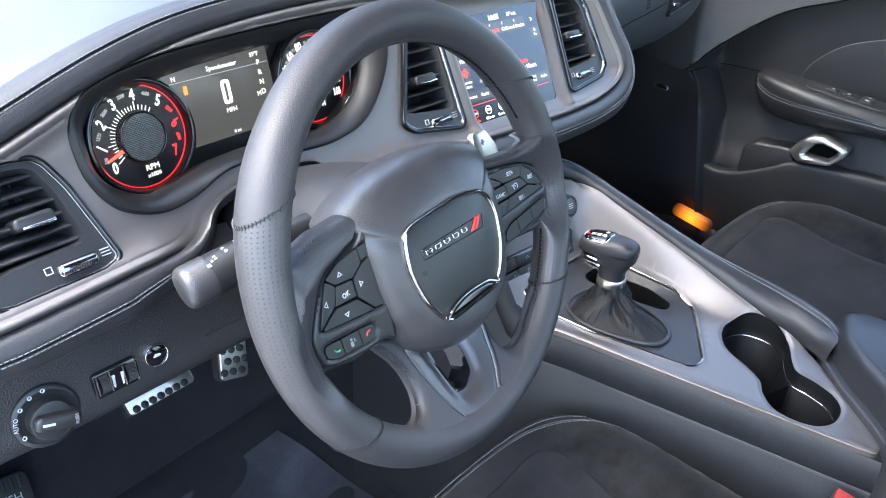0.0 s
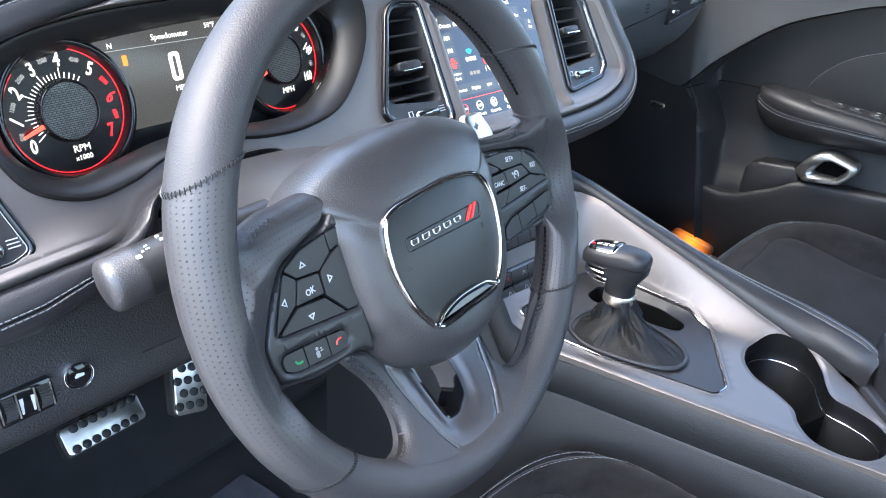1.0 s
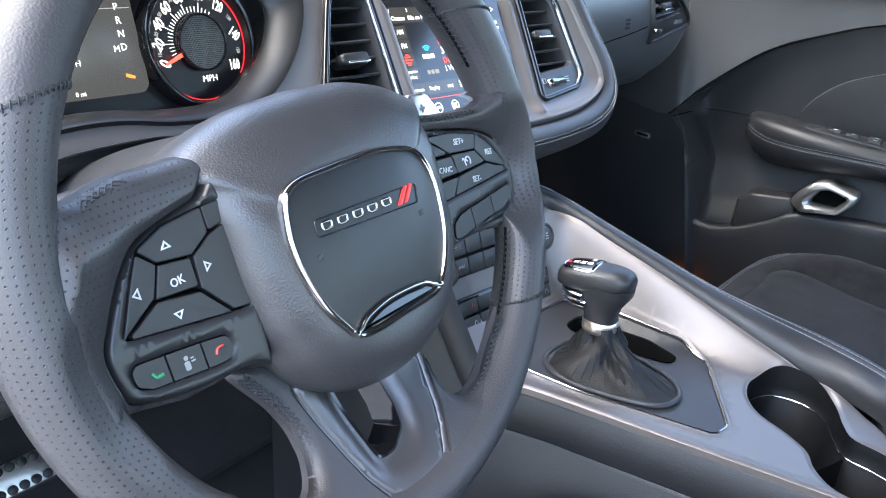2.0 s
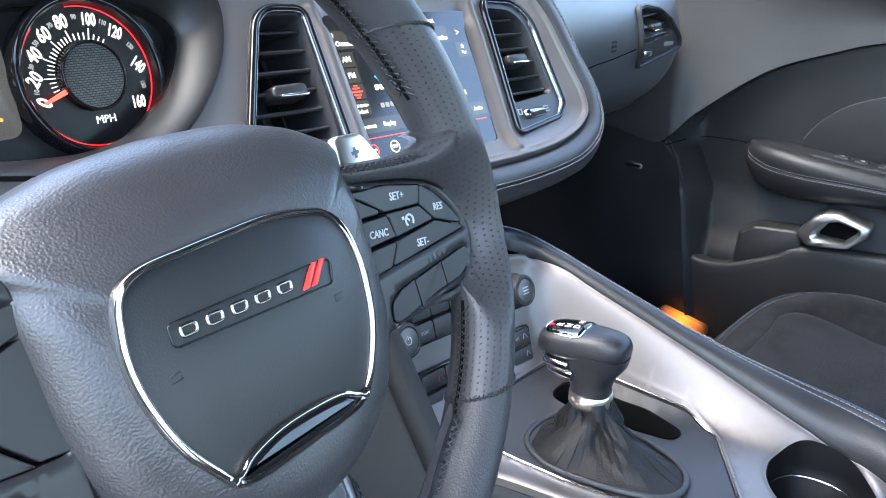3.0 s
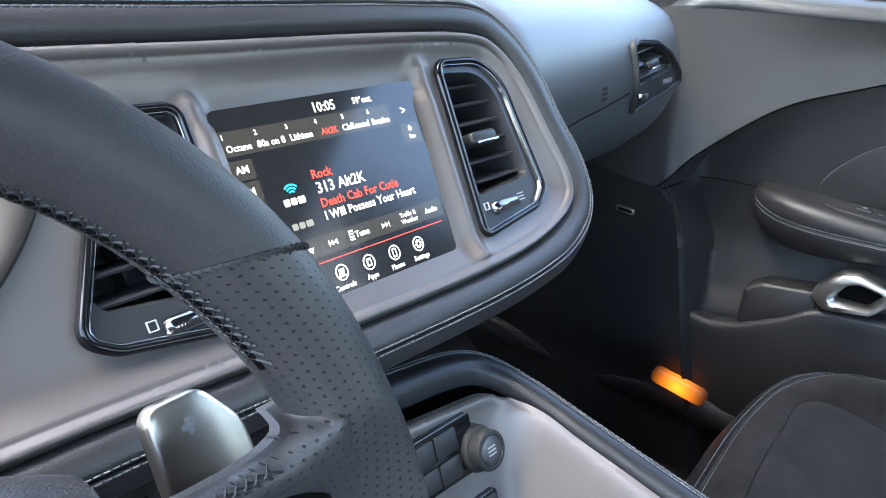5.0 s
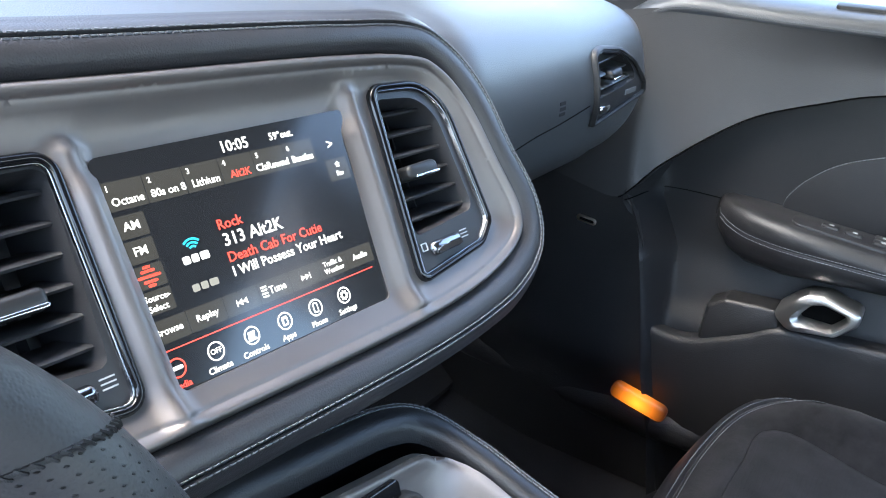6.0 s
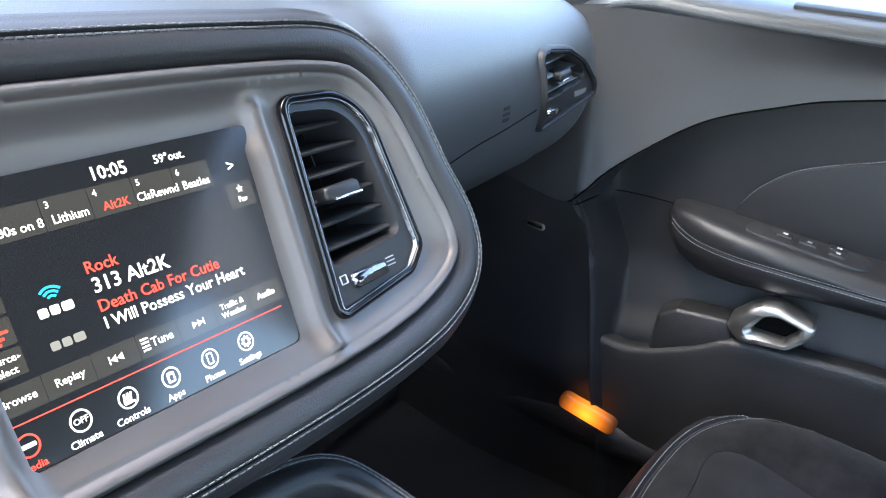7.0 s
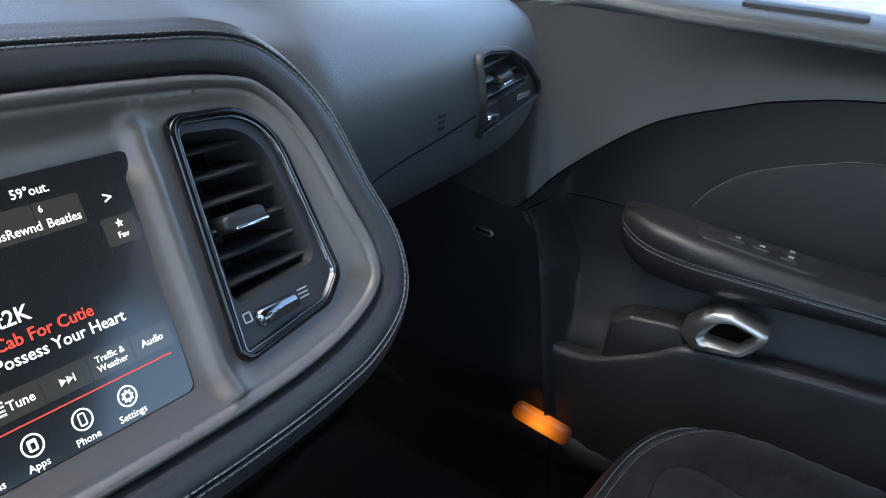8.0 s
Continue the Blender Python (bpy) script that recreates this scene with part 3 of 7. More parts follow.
for k, w, more in ((0.715, 0.0117, 0.0), (0.865, 0.0110, 0.0)):
    first = int(np.where(notch & ~np.roll(notch, -1))[0][0]) + 1
    line = [tuple(q) for q in np.roll(arr([tuple(q) for q in roll(k, w, more)]), -first, axis=0)][:int((~notch).sum())]
    stitches(bm, line, 0.0048, 0.0036, 0.0005, up)
part("stitching", bm, THREAD, dashboard, "twin rows of grey stitching", kind="stuff")

bm = bmesh.new()
loft(bm, [[face(x, s, -0.075 if s > -0.2 else -0.02) for s in (0.0, -0.05, -0.12)] for x in (-0.53, -0.4, -0.27)], False)
part("column_recess", bm, PLASTIC, dashboard)

# cluster funnel
bm = bmesh.new()
N = 200


def between(a, b, t):
    return [tuple(q) for q in arr(a) * (1 - t) + arr(b) * t]


ia = int(np.argmin(np.linalg.norm(arr(CLUSTER_IN) - arr(CLUSTER[0]), axis=1)))
CI = CLUSTER_IN[ia:] + CLUSTER_IN[:ia]
loft(bm, [[face(*q, 0.001) for q in CLUSTER], [face(*q, 0.004) for q in grown(CLUSTER, -0.002)], [face(*q, 0.003) for q in between(CLUSTER, CI, 0.3)], [face(*q, -0.006) for q in between(CLUSTER, CI, 0.75)],
          [face(*q, -0.012) for q in CI], [face(*q, -0.016) for q in grown(CI, -0.0015)], [face(*q, -0.05) for q in grown(CI, -0.001)]])
part("cluster_funnel", bm, FUNNEL, dashboard, "dark satin surround of the instruments")

# lower driver panel under the trim, with the switches
bm = bmesh.new()
lp = flowing([(0.20, 0.60), (0.181, 0.580), (0.1755, 0.557), (0.1668, 0.515), (0.1612, 0.492), (0.1645, 0.4835), (0.18, 0.479), (0.26, 0.474), (0.5, 0.466)], 5, False)
loft(bm, [[Vector((x, y + (0.02 if e else 0) - 0.0875 * (x + 0.6), z + 0.05 * max(0, x + 0.6) * (z < 0.51))) for y, z in lp] for x, e in ((-0.80, 0), (-0.70, 0), (-0.60, 0), (-0.50, 0), (-0.452, 0), (-0.445, 0), (-0.441, 1))], False)
part("knee_panel", bm, KNEESKIN, dashboard, "grained black knee panel")
bm = bmesh.new()
loft(bm, [[Vector((x, y + 0.06, z)) for y, z in lp] for x in (-0.45, -0.30, -0.1)], False)
part("column_skirt", bm, PLASTIC, dashboard)


# ---- air vents ----
def air_vent(outline, hole, slats, knob, wheel, lean, label, fn=None, gloss=GLOSS, blade=PLASTIC, edge=DIMCHROME):
    fn = fn or face
    c = arr(outline).mean(0)
    v = thing("air_vent", Matrix.Translation(fn(c[0], c[1], 0)), label, "air vent", "dashboard air vents")
    a = outline
    bm = bmesh.new()
    ringband(bm, a, grown(a, -0.0050), fn, -0.01, 0.0055, 0.0016)
    part("ring", bm, gloss, v, "gloss black surround")
    bm = bmesh.new()
    ringband(bm, grown(a, -0.0050), grown(a, -0.0062), fn, -0.01, 0.0042, 0.0004)
    part("bright_edge", bm, edge, v, "thin edge of the surround")
    inner = grown(a, -0.0062)
    bm = bmesh.new()
    sheet(bm, inner, [hole], lambda x, s: fn(x, s, 0.001), 0.012, (), lambda x, s: fn(x, s, -0.004))
    part("faceplate", bm, VENTFACE, v)
    bm = bmesh.new()
    loft(bm, [[fn(*q, 0.001) for q in hole], [fn(*q, -0.006) for q in grown(hole, -0.002)], [fn(*q, -0.05) for q in grown(hole, -0.004)]], True, False, True)
    part("duct", bm, PLASTIC, v)
    h = arr(hole)
    lo, hi = h[:, 1].min(), h[:, 1].max()
    for i in range(slats):
        s = lo + (hi - lo) * (i + 0.7) / (slats + 0.4)
        row = h[np.abs(h[:, 1] - s) < (hi - lo) * 0.1]
        x0, x1 = row[:, 0].min() + 0.001, row[:, 0].max() - 0.001
        bm = bmesh.new()
        pr = [(-0.0055, -0.0013), (-0.0045, 0.0), (-0.0055, 0.0016), (-0.034, 0.0075), (-0.034, 0.0052)]
        loft(bm, [[fn(x, s + dv + lean * (x - (x0 + x1) / 2), dw) for dw, dv in pr] for x in np.linspace(x0, x1, 6)], True, True, True)
        part("slat", bm, blade, v)
    mid = (h[:, 0].min() + h[:, 0].max()) / 2
    for i in range(3):
        x = mid + (i - 1) * (h[:, 0].max() - h[:, 0].min()) * 0.24
        col = h[np.abs(h[:, 0] - x) < 0.02]
        bm = bmesh.new()
        loft(bm, [[fn(x + dx, col[:, 1].min() + 0.002, w) for dx, w in ((-0.0006, -0.035), (0.0006, -0.035), (0.0006, -0.048), (-0.0006, -0.048))],
                  [fn(x + dx, col[:, 1].max() - 0.002, w) for dx, w in ((-0.0006, -0.035), (0.0006, -0.035), (0.0006, -0.048), (-0.0006, -0.048))]], True, True, True)
        part("vane", bm, PLASTIC, v)
    kx, ks = knob
    bm = bmesh.new()
    l = rounded([(-0.0170, -0.0052), (0.0160, -0.0058), (0.0175, 0.0060), (-0.0150, 0.0055)], 0.0045)
    slab(bm, l, lambda p, q, w: fn(kx + p, ks + q + lean * p, w), -0.012, 0.0045, 0.003)
    part("tab", bm, BUTTON, v)
    bm = bmesh.new()
    l = rounded([(-0.011, -0.0046), (0.0150, -0.0050), (0.0157, -0.0025), (-0.0100, -0.0026)], 0.0010)
    slab(bm, l, lambda p, q, w: fn(kx + p, ks + q + lean * p, w), 0.003, 0.0056, 0.0006)
    part("tab_inlay", bm, CHROME, v, "chrome inlay")
    if wheel:
        wx, ws = wheel
        bm = bmesh.new()
        l = rounded([(-0.0165, -0.0060), (0.0185, -0.0055), (0.0190, 0.0050), (-0.0160, 0.0050)], 0.005)
        slab(bm, l, lambda p, q, w: fn(wx + p, ws + q + lean * p, w - (p / 0.021) ** 2 * 0.004), -0.004, 0.0075, 0.004)
        thumb = part("thumbwheel", bm, DIMCHROME, v, "ribbed chrome thumbwheel")
        bm = bmesh.new()
        for i in range(15):
            p = -0.0140 + i * 0.0021
            loft(bm, [[fn(wx + p + dx, ws - 0.004 + lean * p, ww - (p / 0.021) ** 2 * 0.004) for dx, ww in ((-0.0004, 0.003), (0.0004, 0.003), (0.0, 0.0080))],
                      [fn(wx + p + dx, ws - 0.0005 + lean * p, ww - (p / 0.021) ** 2 * 0.004) for dx, ww in ((-0.0004, 0.003), (0.0004, 0.003), (0.0, 0.0080))]], True, True, True)
        part("ribs", bm, PLASTIC, thumb)
        for i in range(3):
            bm = bmesh.new()
            slab(bm, [(-0.004, -0.0004), (0.004, -0.0004), (0.004, 0.0004), (-0.004, 0.0004)], lambda p, q, w: fn(wx + 0.0250 + p, ws + 0.0018 + (i - 1) * 0.0026 + q + lean * p, w), 0.0005, 0.0016)
            part("flow_mark", bm, INK, v)
        bm = bmesh.new()
        ringband(bm, rounded([(-0.003, -0.003), (0.003, -0.003), (0.003, 0.003), (-0.003, 0.003)], 0.0005, 2), rounded([(-0.0023, -0.0023), (0.0023, -0.0023), (0.0023, 0.0023), (-0.0023, 0.0023)], 0.0004, 2),
                 lambda p, q, w: fn(wx - 0.0212 + p, ws + 0.0030 + q, w), 0.0005, 0.0018, 0.0001)
        part("closed_mark", bm, INK, v)
    return v


air_vent(VENT_R, ccw(even(rounded([(0.1215, -0.0325), (0.193, -0.0275), (0.186, 0.064), (0.130, 0.068)], [0.005, 0.008, 0.032, 0.005], 8), 80)), 6, (0.150, 0.012), (0.147, -0.0445), 0.0,
         "black slatted air vent with chrome edge beside the screen")
air_vent(VENT_C, ccw(even(rounded([(-0.113, -0.0360), (-0.192, -0.0265), (-0.148, 0.066), (-0.106, 0.066)], [0.006, 0.010, 0.022, 0.006], 8), 80)), 6, (-0.145, 0.006), (-0.142, -0.0445), 0.0,
         "black slatted air vent with chrome edge between cluster and screen")
air_vent(VENT_L, ccw(even(rounded([(-0.572, -0.036), (-0.664, -0.040), (-0.664, 0.018), (-0.611, 0.034), (-0.590, 0.031), (-0.580, 0.006)], [0.006, 0.01, 0.02, 0.02, 0.012, 0.06], 5), 64)), 6, (-0.604, -0.008), (-0.588, -0.0505), 0.0,
         "black slatted air vent with chrome edge at the driver's door")


# ---- instruments ----
GM = plane((-0.376, 0.243, 0.68), 0, 14)


def gp(u, v, w=0.0):
    return GM @ Vector((u, v, w))


RED = glow("red dial light", (1.0, 0.02, 0.03), 1.15)
DIALWHITE = glow("white dial light", (0.95, 0.93, 0.88), 0.85)
DIMWHITE = glow("dim dial light", (0.6, 0.6, 0.6), 0.35)
AMBERLIT = glow("amber telltale", (1.0, 0.25, 0.03), 0.9)
DISPLAY = glow("grey display", (0.09, 0.085, 0.08), 0.45)
DISPLAY.node_tree.nodes["Principled BSDF"].inputs["Roughness"].default_value = 0.25
DIALBLACK = grained(shader("dial black", (0.006, 0.006, 0.007), 0.35), 2000, 0.1)
MESHFACE = shader("woven dial centre", (0.16, 0.17, 0.17), 0.4, 0.3)
b = MESHFACE.node_tree.nodes["Principled BSDF"]
tc = node(MESHFACE, "ShaderNodeTexCoord")
br = node(MESHFACE, "ShaderNodeTexBrick", Scale=165.0, Mortar_Size=0.04)
br.inputs["Color1"].default_value, br.inputs["Color2"].default_value, br.inputs["Mortar"].default_value = (0.10, 0.105, 0.10, 1), (0.15, 0.155, 0.15, 1), (0.02, 0.02, 0.02, 1)
link(MESHFACE, tc.outputs["Object"], br.inputs[0])
link(MESHFACE, br.outputs[0], b.inputs["Base Color"])

def quad2(x0, y0, x1, y1):
    return [(x0, y0), (x1, y0), (x1, y1), (x0, y1)]


cluster = thing("instrument_cluster", GM, "lit instrument cluster with red-ringed tachometer and speedometer", "instrument cluster")
bm = bmesh.new()
slab(bm, ccw(rounded([(-0.168, -0.062), (0.168, -0.062), (0.168, 0.056), (-0.08, 0.060), (-0.165, 0.034)], 0.015)), gp, -0.03, -0.012)
part("backplate", bm, DIALBLACK, cluster)
bm = bmesh.new()
slab(bm, rounded([(-0.072, -0.028), (0.052, -0.028), (0.050, 0.055), (-0.072, 0.055)], 0.008), gp, -0.014, -0.006, 0.001)
disp = part("display", bm, DISPLAY, cluster, "grey display reading zero miles per hour")
bm = bmesh.new()
ringband(bm, ccw(even(rounded(quad2(-0.0115, 0.003, -0.0015, 0.026), 0.003, 4), 48)), ccw(even(rounded(quad2(-0.0082, 0.0062, -0.0048, 0.0228), 0.001, 4), 48)), gp, -0.006, -0.0052, 0.0001)
part("digit", bm, DIALWHITE, disp)
lettering("MPH", 0.0062, gp, -0.005, -0.003, -0.0055, disp, DIALWHITE)
lettering("Speedometer", 0.0065, gp, -0.006, 0.039, -0.0055, disp, DIALWHITE)
lettering("59°F", 0.0058, gp, 0.034, 0.0425, -0.0055, disp, DIALWHITE)
lettering("N", 0.006, gp, -0.060, 0.037, -0.0055, disp, DIALWHITE)
lettering("0 mi", 0.0045, gp, -0.004, -0.024, -0.0055, disp, DIALWHITE)
for i, ch in enumerate("PRND"):
    lettering(ch, 0.0072, gp, 0.037, 0.034 - i * 0.0095, -0.0055, disp, DIALWHITE, "gear_letter")
lettering("M", 0.0066, gp, 0.031, 0.0045, -0.0055, disp, DIALWHITE, "gear_letter")
bm = bmesh.new()
slab(bm, [(-0.070, 0.033), (0.048, 0.033), (0.048, 0.0336), (-0.070, 0.0336)], gp, -0.006, -0.0055)
part("divider", bm, DIMWHITE, disp)
bm = bmesh.new()
slab(bm, rounded([(-0.052, 0.021), (-0.048, 0.021), (-0.048, 0.029), (-0.052, 0.029)], 0.001), gp, -0.006, -0.0054)
part("door_ajar_lamp", bm, AMBERLIT, disp, "amber warning lamp")
bm = bmesh.new()
slab(bm, rounded([(0.034, -0.013), (0.041, -0.0155), (0.0405, -0.0175), (0.0335, -0.0155)], 0.0005), gp, -0.006, -0.0054)
part("fuel_needle", bm, AMBERLIT, disp, "orange needle")


def dial(name, cx, cy, rad, words, minor, scale, value, label, caption):
    """A round instrument; scale: pairs of a numeral's count and its angle in degrees."""
    def turn(i):
        return math.radians(float(np.interp(i, [q[0] for q in scale], [q[1] for q in scale])))

    def g(u, v, w=0.0):
        return gp(cx + u, cy + v, w)
    bm = bmesh.new()
    ringband(bm, disc(rad * 1.14, 64), disc(rad * 1.03, 64), g, -0.014, 0.004, 0.0012)
    d = part(name, bm, GLOSS, cluster, label)
    bm = bmesh.new()
    loft(bm, [[g(*q, 0.002) for q in disc(rad * 1.03, 64)], [g(*q, -0.004) for q in disc(rad * 1.0, 64)], [g(*q, -0.004) for q in disc(0.021, 64)]], True, False, True)
    part("dial_face", bm, DIALBLACK, d)
    bm = bmesh.new()
    arc = [math.radians(a) for a in np.linspace(98, -225, 80)]
    loft(bm, [[g(r * math.cos(a), r * math.sin(a), w) for r, w in ((rad * 0.982, -0.004), (rad * 0.982, -0.0034), (rad * 0.972, -0.0034), (rad * 0.972, -0.004))] for a in arc], True, True, True)
    part("red_arc", bm, RED, d, "glowing red arc")
    n = len(words) - 1
    for i, wd in enumerate(words):
        a = turn(i)
        red = RED if (len(words) == 8 and i > 5) else DIALWHITE
        lean = (a - math.pi / 2) * (0.55 if math.sin(a) > -0.4 else 0.0) if abs(a - math.pi / 2) < 2.2 else 0.6
        lettering(wd, rad * (0.31 if len(wd) < 2 else 0.27 if len(wd) < 3 else 0.25), g, rad * 0.80 * math.cos(a), rad * 0.80 * math.sin(a), -0.0036, d, red, "numeral", spin=lean, stretch=0.72 if len(wd) < 3 else 0.62, bold=0.02)
        if i < n:
            b2 = turn(i + 0.5)
            small = (wd + "500" if len(words) == 8 else str(int(wd) + 10)) if wd != "0" else ("500" if len(words) == 8 else "10")
            lettering(small, rad * 0.10, g, rad * 0.83 * math.cos(b2), rad * 0.83 * math.sin(b2), -0.0036, d, RED if (len(words) == 8 and i > 4) else DIMWHITE, "small_numeral", spin=(b2 - math.pi / 2) * 0.8, stretch=0.8, bold=0.02)
    bm = bmesh.new()
    for i in range(n * minor + 1):
        a = turn(i / minor)
        if not math.radians(48) < a < math.radians(245):
            continue
        c2, s2 = math.cos(a), math.sin(a)
        ln = rad * (0.16 if i % minor == 0 else 0.09)
        slab(bm, [(rad * 0.52, -0.0003), (rad * 0.52 + ln, -0.0003), (rad * 0.52 + ln, 0.0003), (rad * 0.52, 0.0003)], lambda p, q, w: g(p * c2 - q * s2, p * s2 + q * c2, w), -0.004, -0.0034)
    part("tick_marks", bm, DIALWHITE, d, kind="stuff")
    a = math.radians(value)
    bm = bmesh.new()
    c2, s2 = math.cos(a), math.sin(a)
    slab(bm, [(rad * 0.45, -0.0016), (rad * 0.84, -0.0009), (rad * 0.84, 0.0009), (rad * 0.45, 0.0016)], lambda p, q, w: g(p * c2 - q * s2, p * s2 + q * c2, w), -0.001, 0.0006, 0.0003)
    part("needle", bm, glow("needle light", (1, 0.05, 0.03), 2.2), d, "glowing red needle")
    bm = bmesh.new()
    ringband(bm, disc(0.0225, 48), disc(0.0205, 48), g, -0.004, 0.0035, 0.0008)
    part("hub_ring", bm, GLOSS, d)
    bm = bmesh.new()
    slab(bm, disc(0.0206, 40), g, -0.004, 0.0015)
    part("hub_face", bm, MESHFACE, d, "woven grey metal centre")
    for i, line in enumerate(caption):
        lettering(line, rad * (0.16 if i == 0 else 0.12), g, 0.004, -rad * (0.62 + 0.15 * i), -0.0036, d, DIALWHITE)
    return d


dial("tachometer", -0.1065, -0.003, 0.0455, list("01234567"), 5, ((0, 214), (4, 86), (7, -34)), 199, "tachometer with red redline", ("RPM", "x1000"))
dial("speedometer", 0.1015, 0.004, 0.0455, ["0", "20", "40", "60", "80", "100", "120", "140", "160"], 4, ((0, 202), (4, 108), (6, 48), (8, -33)), 202, "speedometer to 160", ("MPH",))
bm = bmesh.new()
sheet(bm, grown(CI, -0.0016), [], lambda x, s: face(x, s, -0.0165), 0.02, (), lambda x, s: face(x, s, -0.018))
ob = part("lens", bm, GLASS, cluster, "clear cover")
ob.visible_shadow = False


# ---- touchscreen ----
SM = plane((0.0, 0.186, 0.66), -5, 28)


def sp(u, v, w=0.0):
    return SM @ Vector((u, v, w))


SCREENBLACK = glow("screen black", (0.010, 0.011, 0.014), 0.5)
SCREENBLACK.node_tree.nodes["Principled BSDF"].inputs["Roughness"].default_value = 0.12
SCREENBLACK.node_tree.nodes["Principled BSDF"].inputs["Specular IOR Level"].default_value = 0.75
SCREENBAR = glow("screen bar", (0.045, 0.042, 0.036), 0.7)
SCREENBAR.node_tree.nodes["Principled BSDF"].inputs["Roughness"].default_value = 0.12
SCREENBAR.node_tree.nodes["Principled BSDF"].inputs["Specular IOR Level"].default_value = 0.75
LIT = glow("white screen light", (1.0, 0.97, 0.9), 1.05)
LITRED = glow("red screen light", (1.0, 0.06, 0.03), 1.1)
LITBLUE = glow("cyan screen light", (0.03, 0.5, 0.7), 0.9)
GHOST = glow("dim screen light", (0.35, 0.33, 0.28), 0.6)

screen = thing("touchscreen", SM, "lit touchscreen showing a radio page, set in silver trim", "touchscreen")
bm = bmesh.new()
slab(bm, rounded([(-0.090, -0.0665), (0.085, -0.0675), (0.0955, 0.0665), (-0.0865, 0.0655)], 0.005), sp, -0.018, -0.0012)
panel = part("screen_panel", bm, SCREENBLACK, screen)
ZW = -0.0009


def patch(name, pts, material, r=0.0006, lo=-0.0014, hi=ZW - 0.0001, parent=None, label=""):
    bm = bmesh.new()
    slab(bm, rounded(pts, r, 2), sp, lo, hi)
    return part(name, bm, material, parent or panel, label)


def quad(x0, y0, x1, y1):
    return [(x0, y0), (x1, y0), (x1, y1), (x0, y1)]


def word(body, size, u, v, material=LIT, align="CENTER", stretch=1.0, thick=0.0001):
    return lettering(body, size, sp, u, v, ZW, panel, material, "caption", align, 0, stretch, thick, bold=0.012)


for i, (num, wd) in enumerate((("1", "Octane"), ("2", "80s on 8"), ("3", "Lithium"), ("4", "Alt2K"), ("5", "ClsRewnd"), ("6", "Beatles"))):
    x = -0.0735 + 0.0243 * i
    patch("preset_tab", quad(x - 0.0119, 0.0365, x + 0.0119, 0.0520), SCREENBAR)
    word(num, 0.0046, x - 0.0085, 0.0485)
    if wd:
        word(wd, 0.0062, x + 0.001, 0.0410, LITRED if wd == "Alt2K" else LIT)
    else:
        patch("name_bar", quad(x - 0.0065, 0.0395, x + 0.0075, 0.0425), LIT)
word("10:05", 0.0095, 0.002, 0.0575)
word("59°out.", 0.0064, 0.038, 0.0578)
word(">", 0.0090, 0.0745, 0.0450)
patch("favourite_tab", quad(0.066, 0.021, 0.0845, 0.0355), SCREENBAR)
star = []
for i in range(10):
    a, r = math.pi / 2 + i * math.pi / 5, 0.0026 if i % 2 == 0 else 0.0011
    star.append((0.0755 + r * math.cos(a), 0.0315 + r * math.sin(a)))
bm = bmesh.new()
slab(bm, star, sp, -0.0013, ZW)
part("star", bm, LIT, panel)
word("Fav", 0.0046, 0.0755, 0.0255)
for i, wd in enumerate(("AM", "FM", "", "Source")):
    y = 0.0275 - 0.0138 * i
    patch("source_key", quad(-0.0838, y - 0.0062, -0.0668, y + 0.0062), SCREENBAR)
    if wd == "Source":
        word("Source", 0.0048, -0.0766, y + 0.0022)
        word("Select", 0.0048, -0.0766, y - 0.0032)
        word("▸", 0.0048, -0.0686, y + 0.0018)
    elif wd:
        word(wd, 0.0066, -0.0755, y)
for k, (dy, hw) in enumerate(((0.0, 0.0068), (0.0028, 0.0042), (-0.0028, 0.0042), (0.0050, 0.0024), (-0.0050, 0.0024))):
    patch("satellite_mark", quad(-0.0757 - hw, dy - 0.0008, -0.0757 + hw, dy + 0.0008), LITRED, 0.0007)
for k in range(3):
    r = 0.0022 + 0.0021 * k
    bm = bmesh.new()
    arc = [math.radians(a) for a in np.linspace(45, 135, 10)]
    loft(bm, [[sp(-0.046 + q * math.cos(a), 0.0055 + q * math.sin(a), w) for q, w in ((r, -0.0013), (r + 0.0012, -0.0013), (r + 0.0012, ZW), (r, ZW))] for a in arc], True, True, True)
    part("wave_mark", bm, LITBLUE, panel)
for k in range(3):
    patch("channel_mark", quad(-0.0545 + 0.0056 * k, -0.0005, -0.0500 + 0.0056 * k + (0.0012 if k == 2 else 0), 0.0040), LIT, 0.0009)
    patch("channel_echo", quad(-0.0545 + 0.0056 * k, -0.0160, -0.0500 + 0.0056 * k + (0.0012 if k == 2 else 0), -0.0118), GHOST, 0.0009)
word("Rock", 0.0084, -0.0272, 0.0150, LITRED, "LEFT")
word("313 Alt2K", 0.0104, -0.0265, 0.0058, LIT, "LEFT")
word("Death Cab For Cutie", 0.0084, -0.0272, -0.0042, LITRED, "LEFT")
word("I Will Possess Your Heart", 0.0082, -0.0272, -0.0126, LIT, "LEFT")
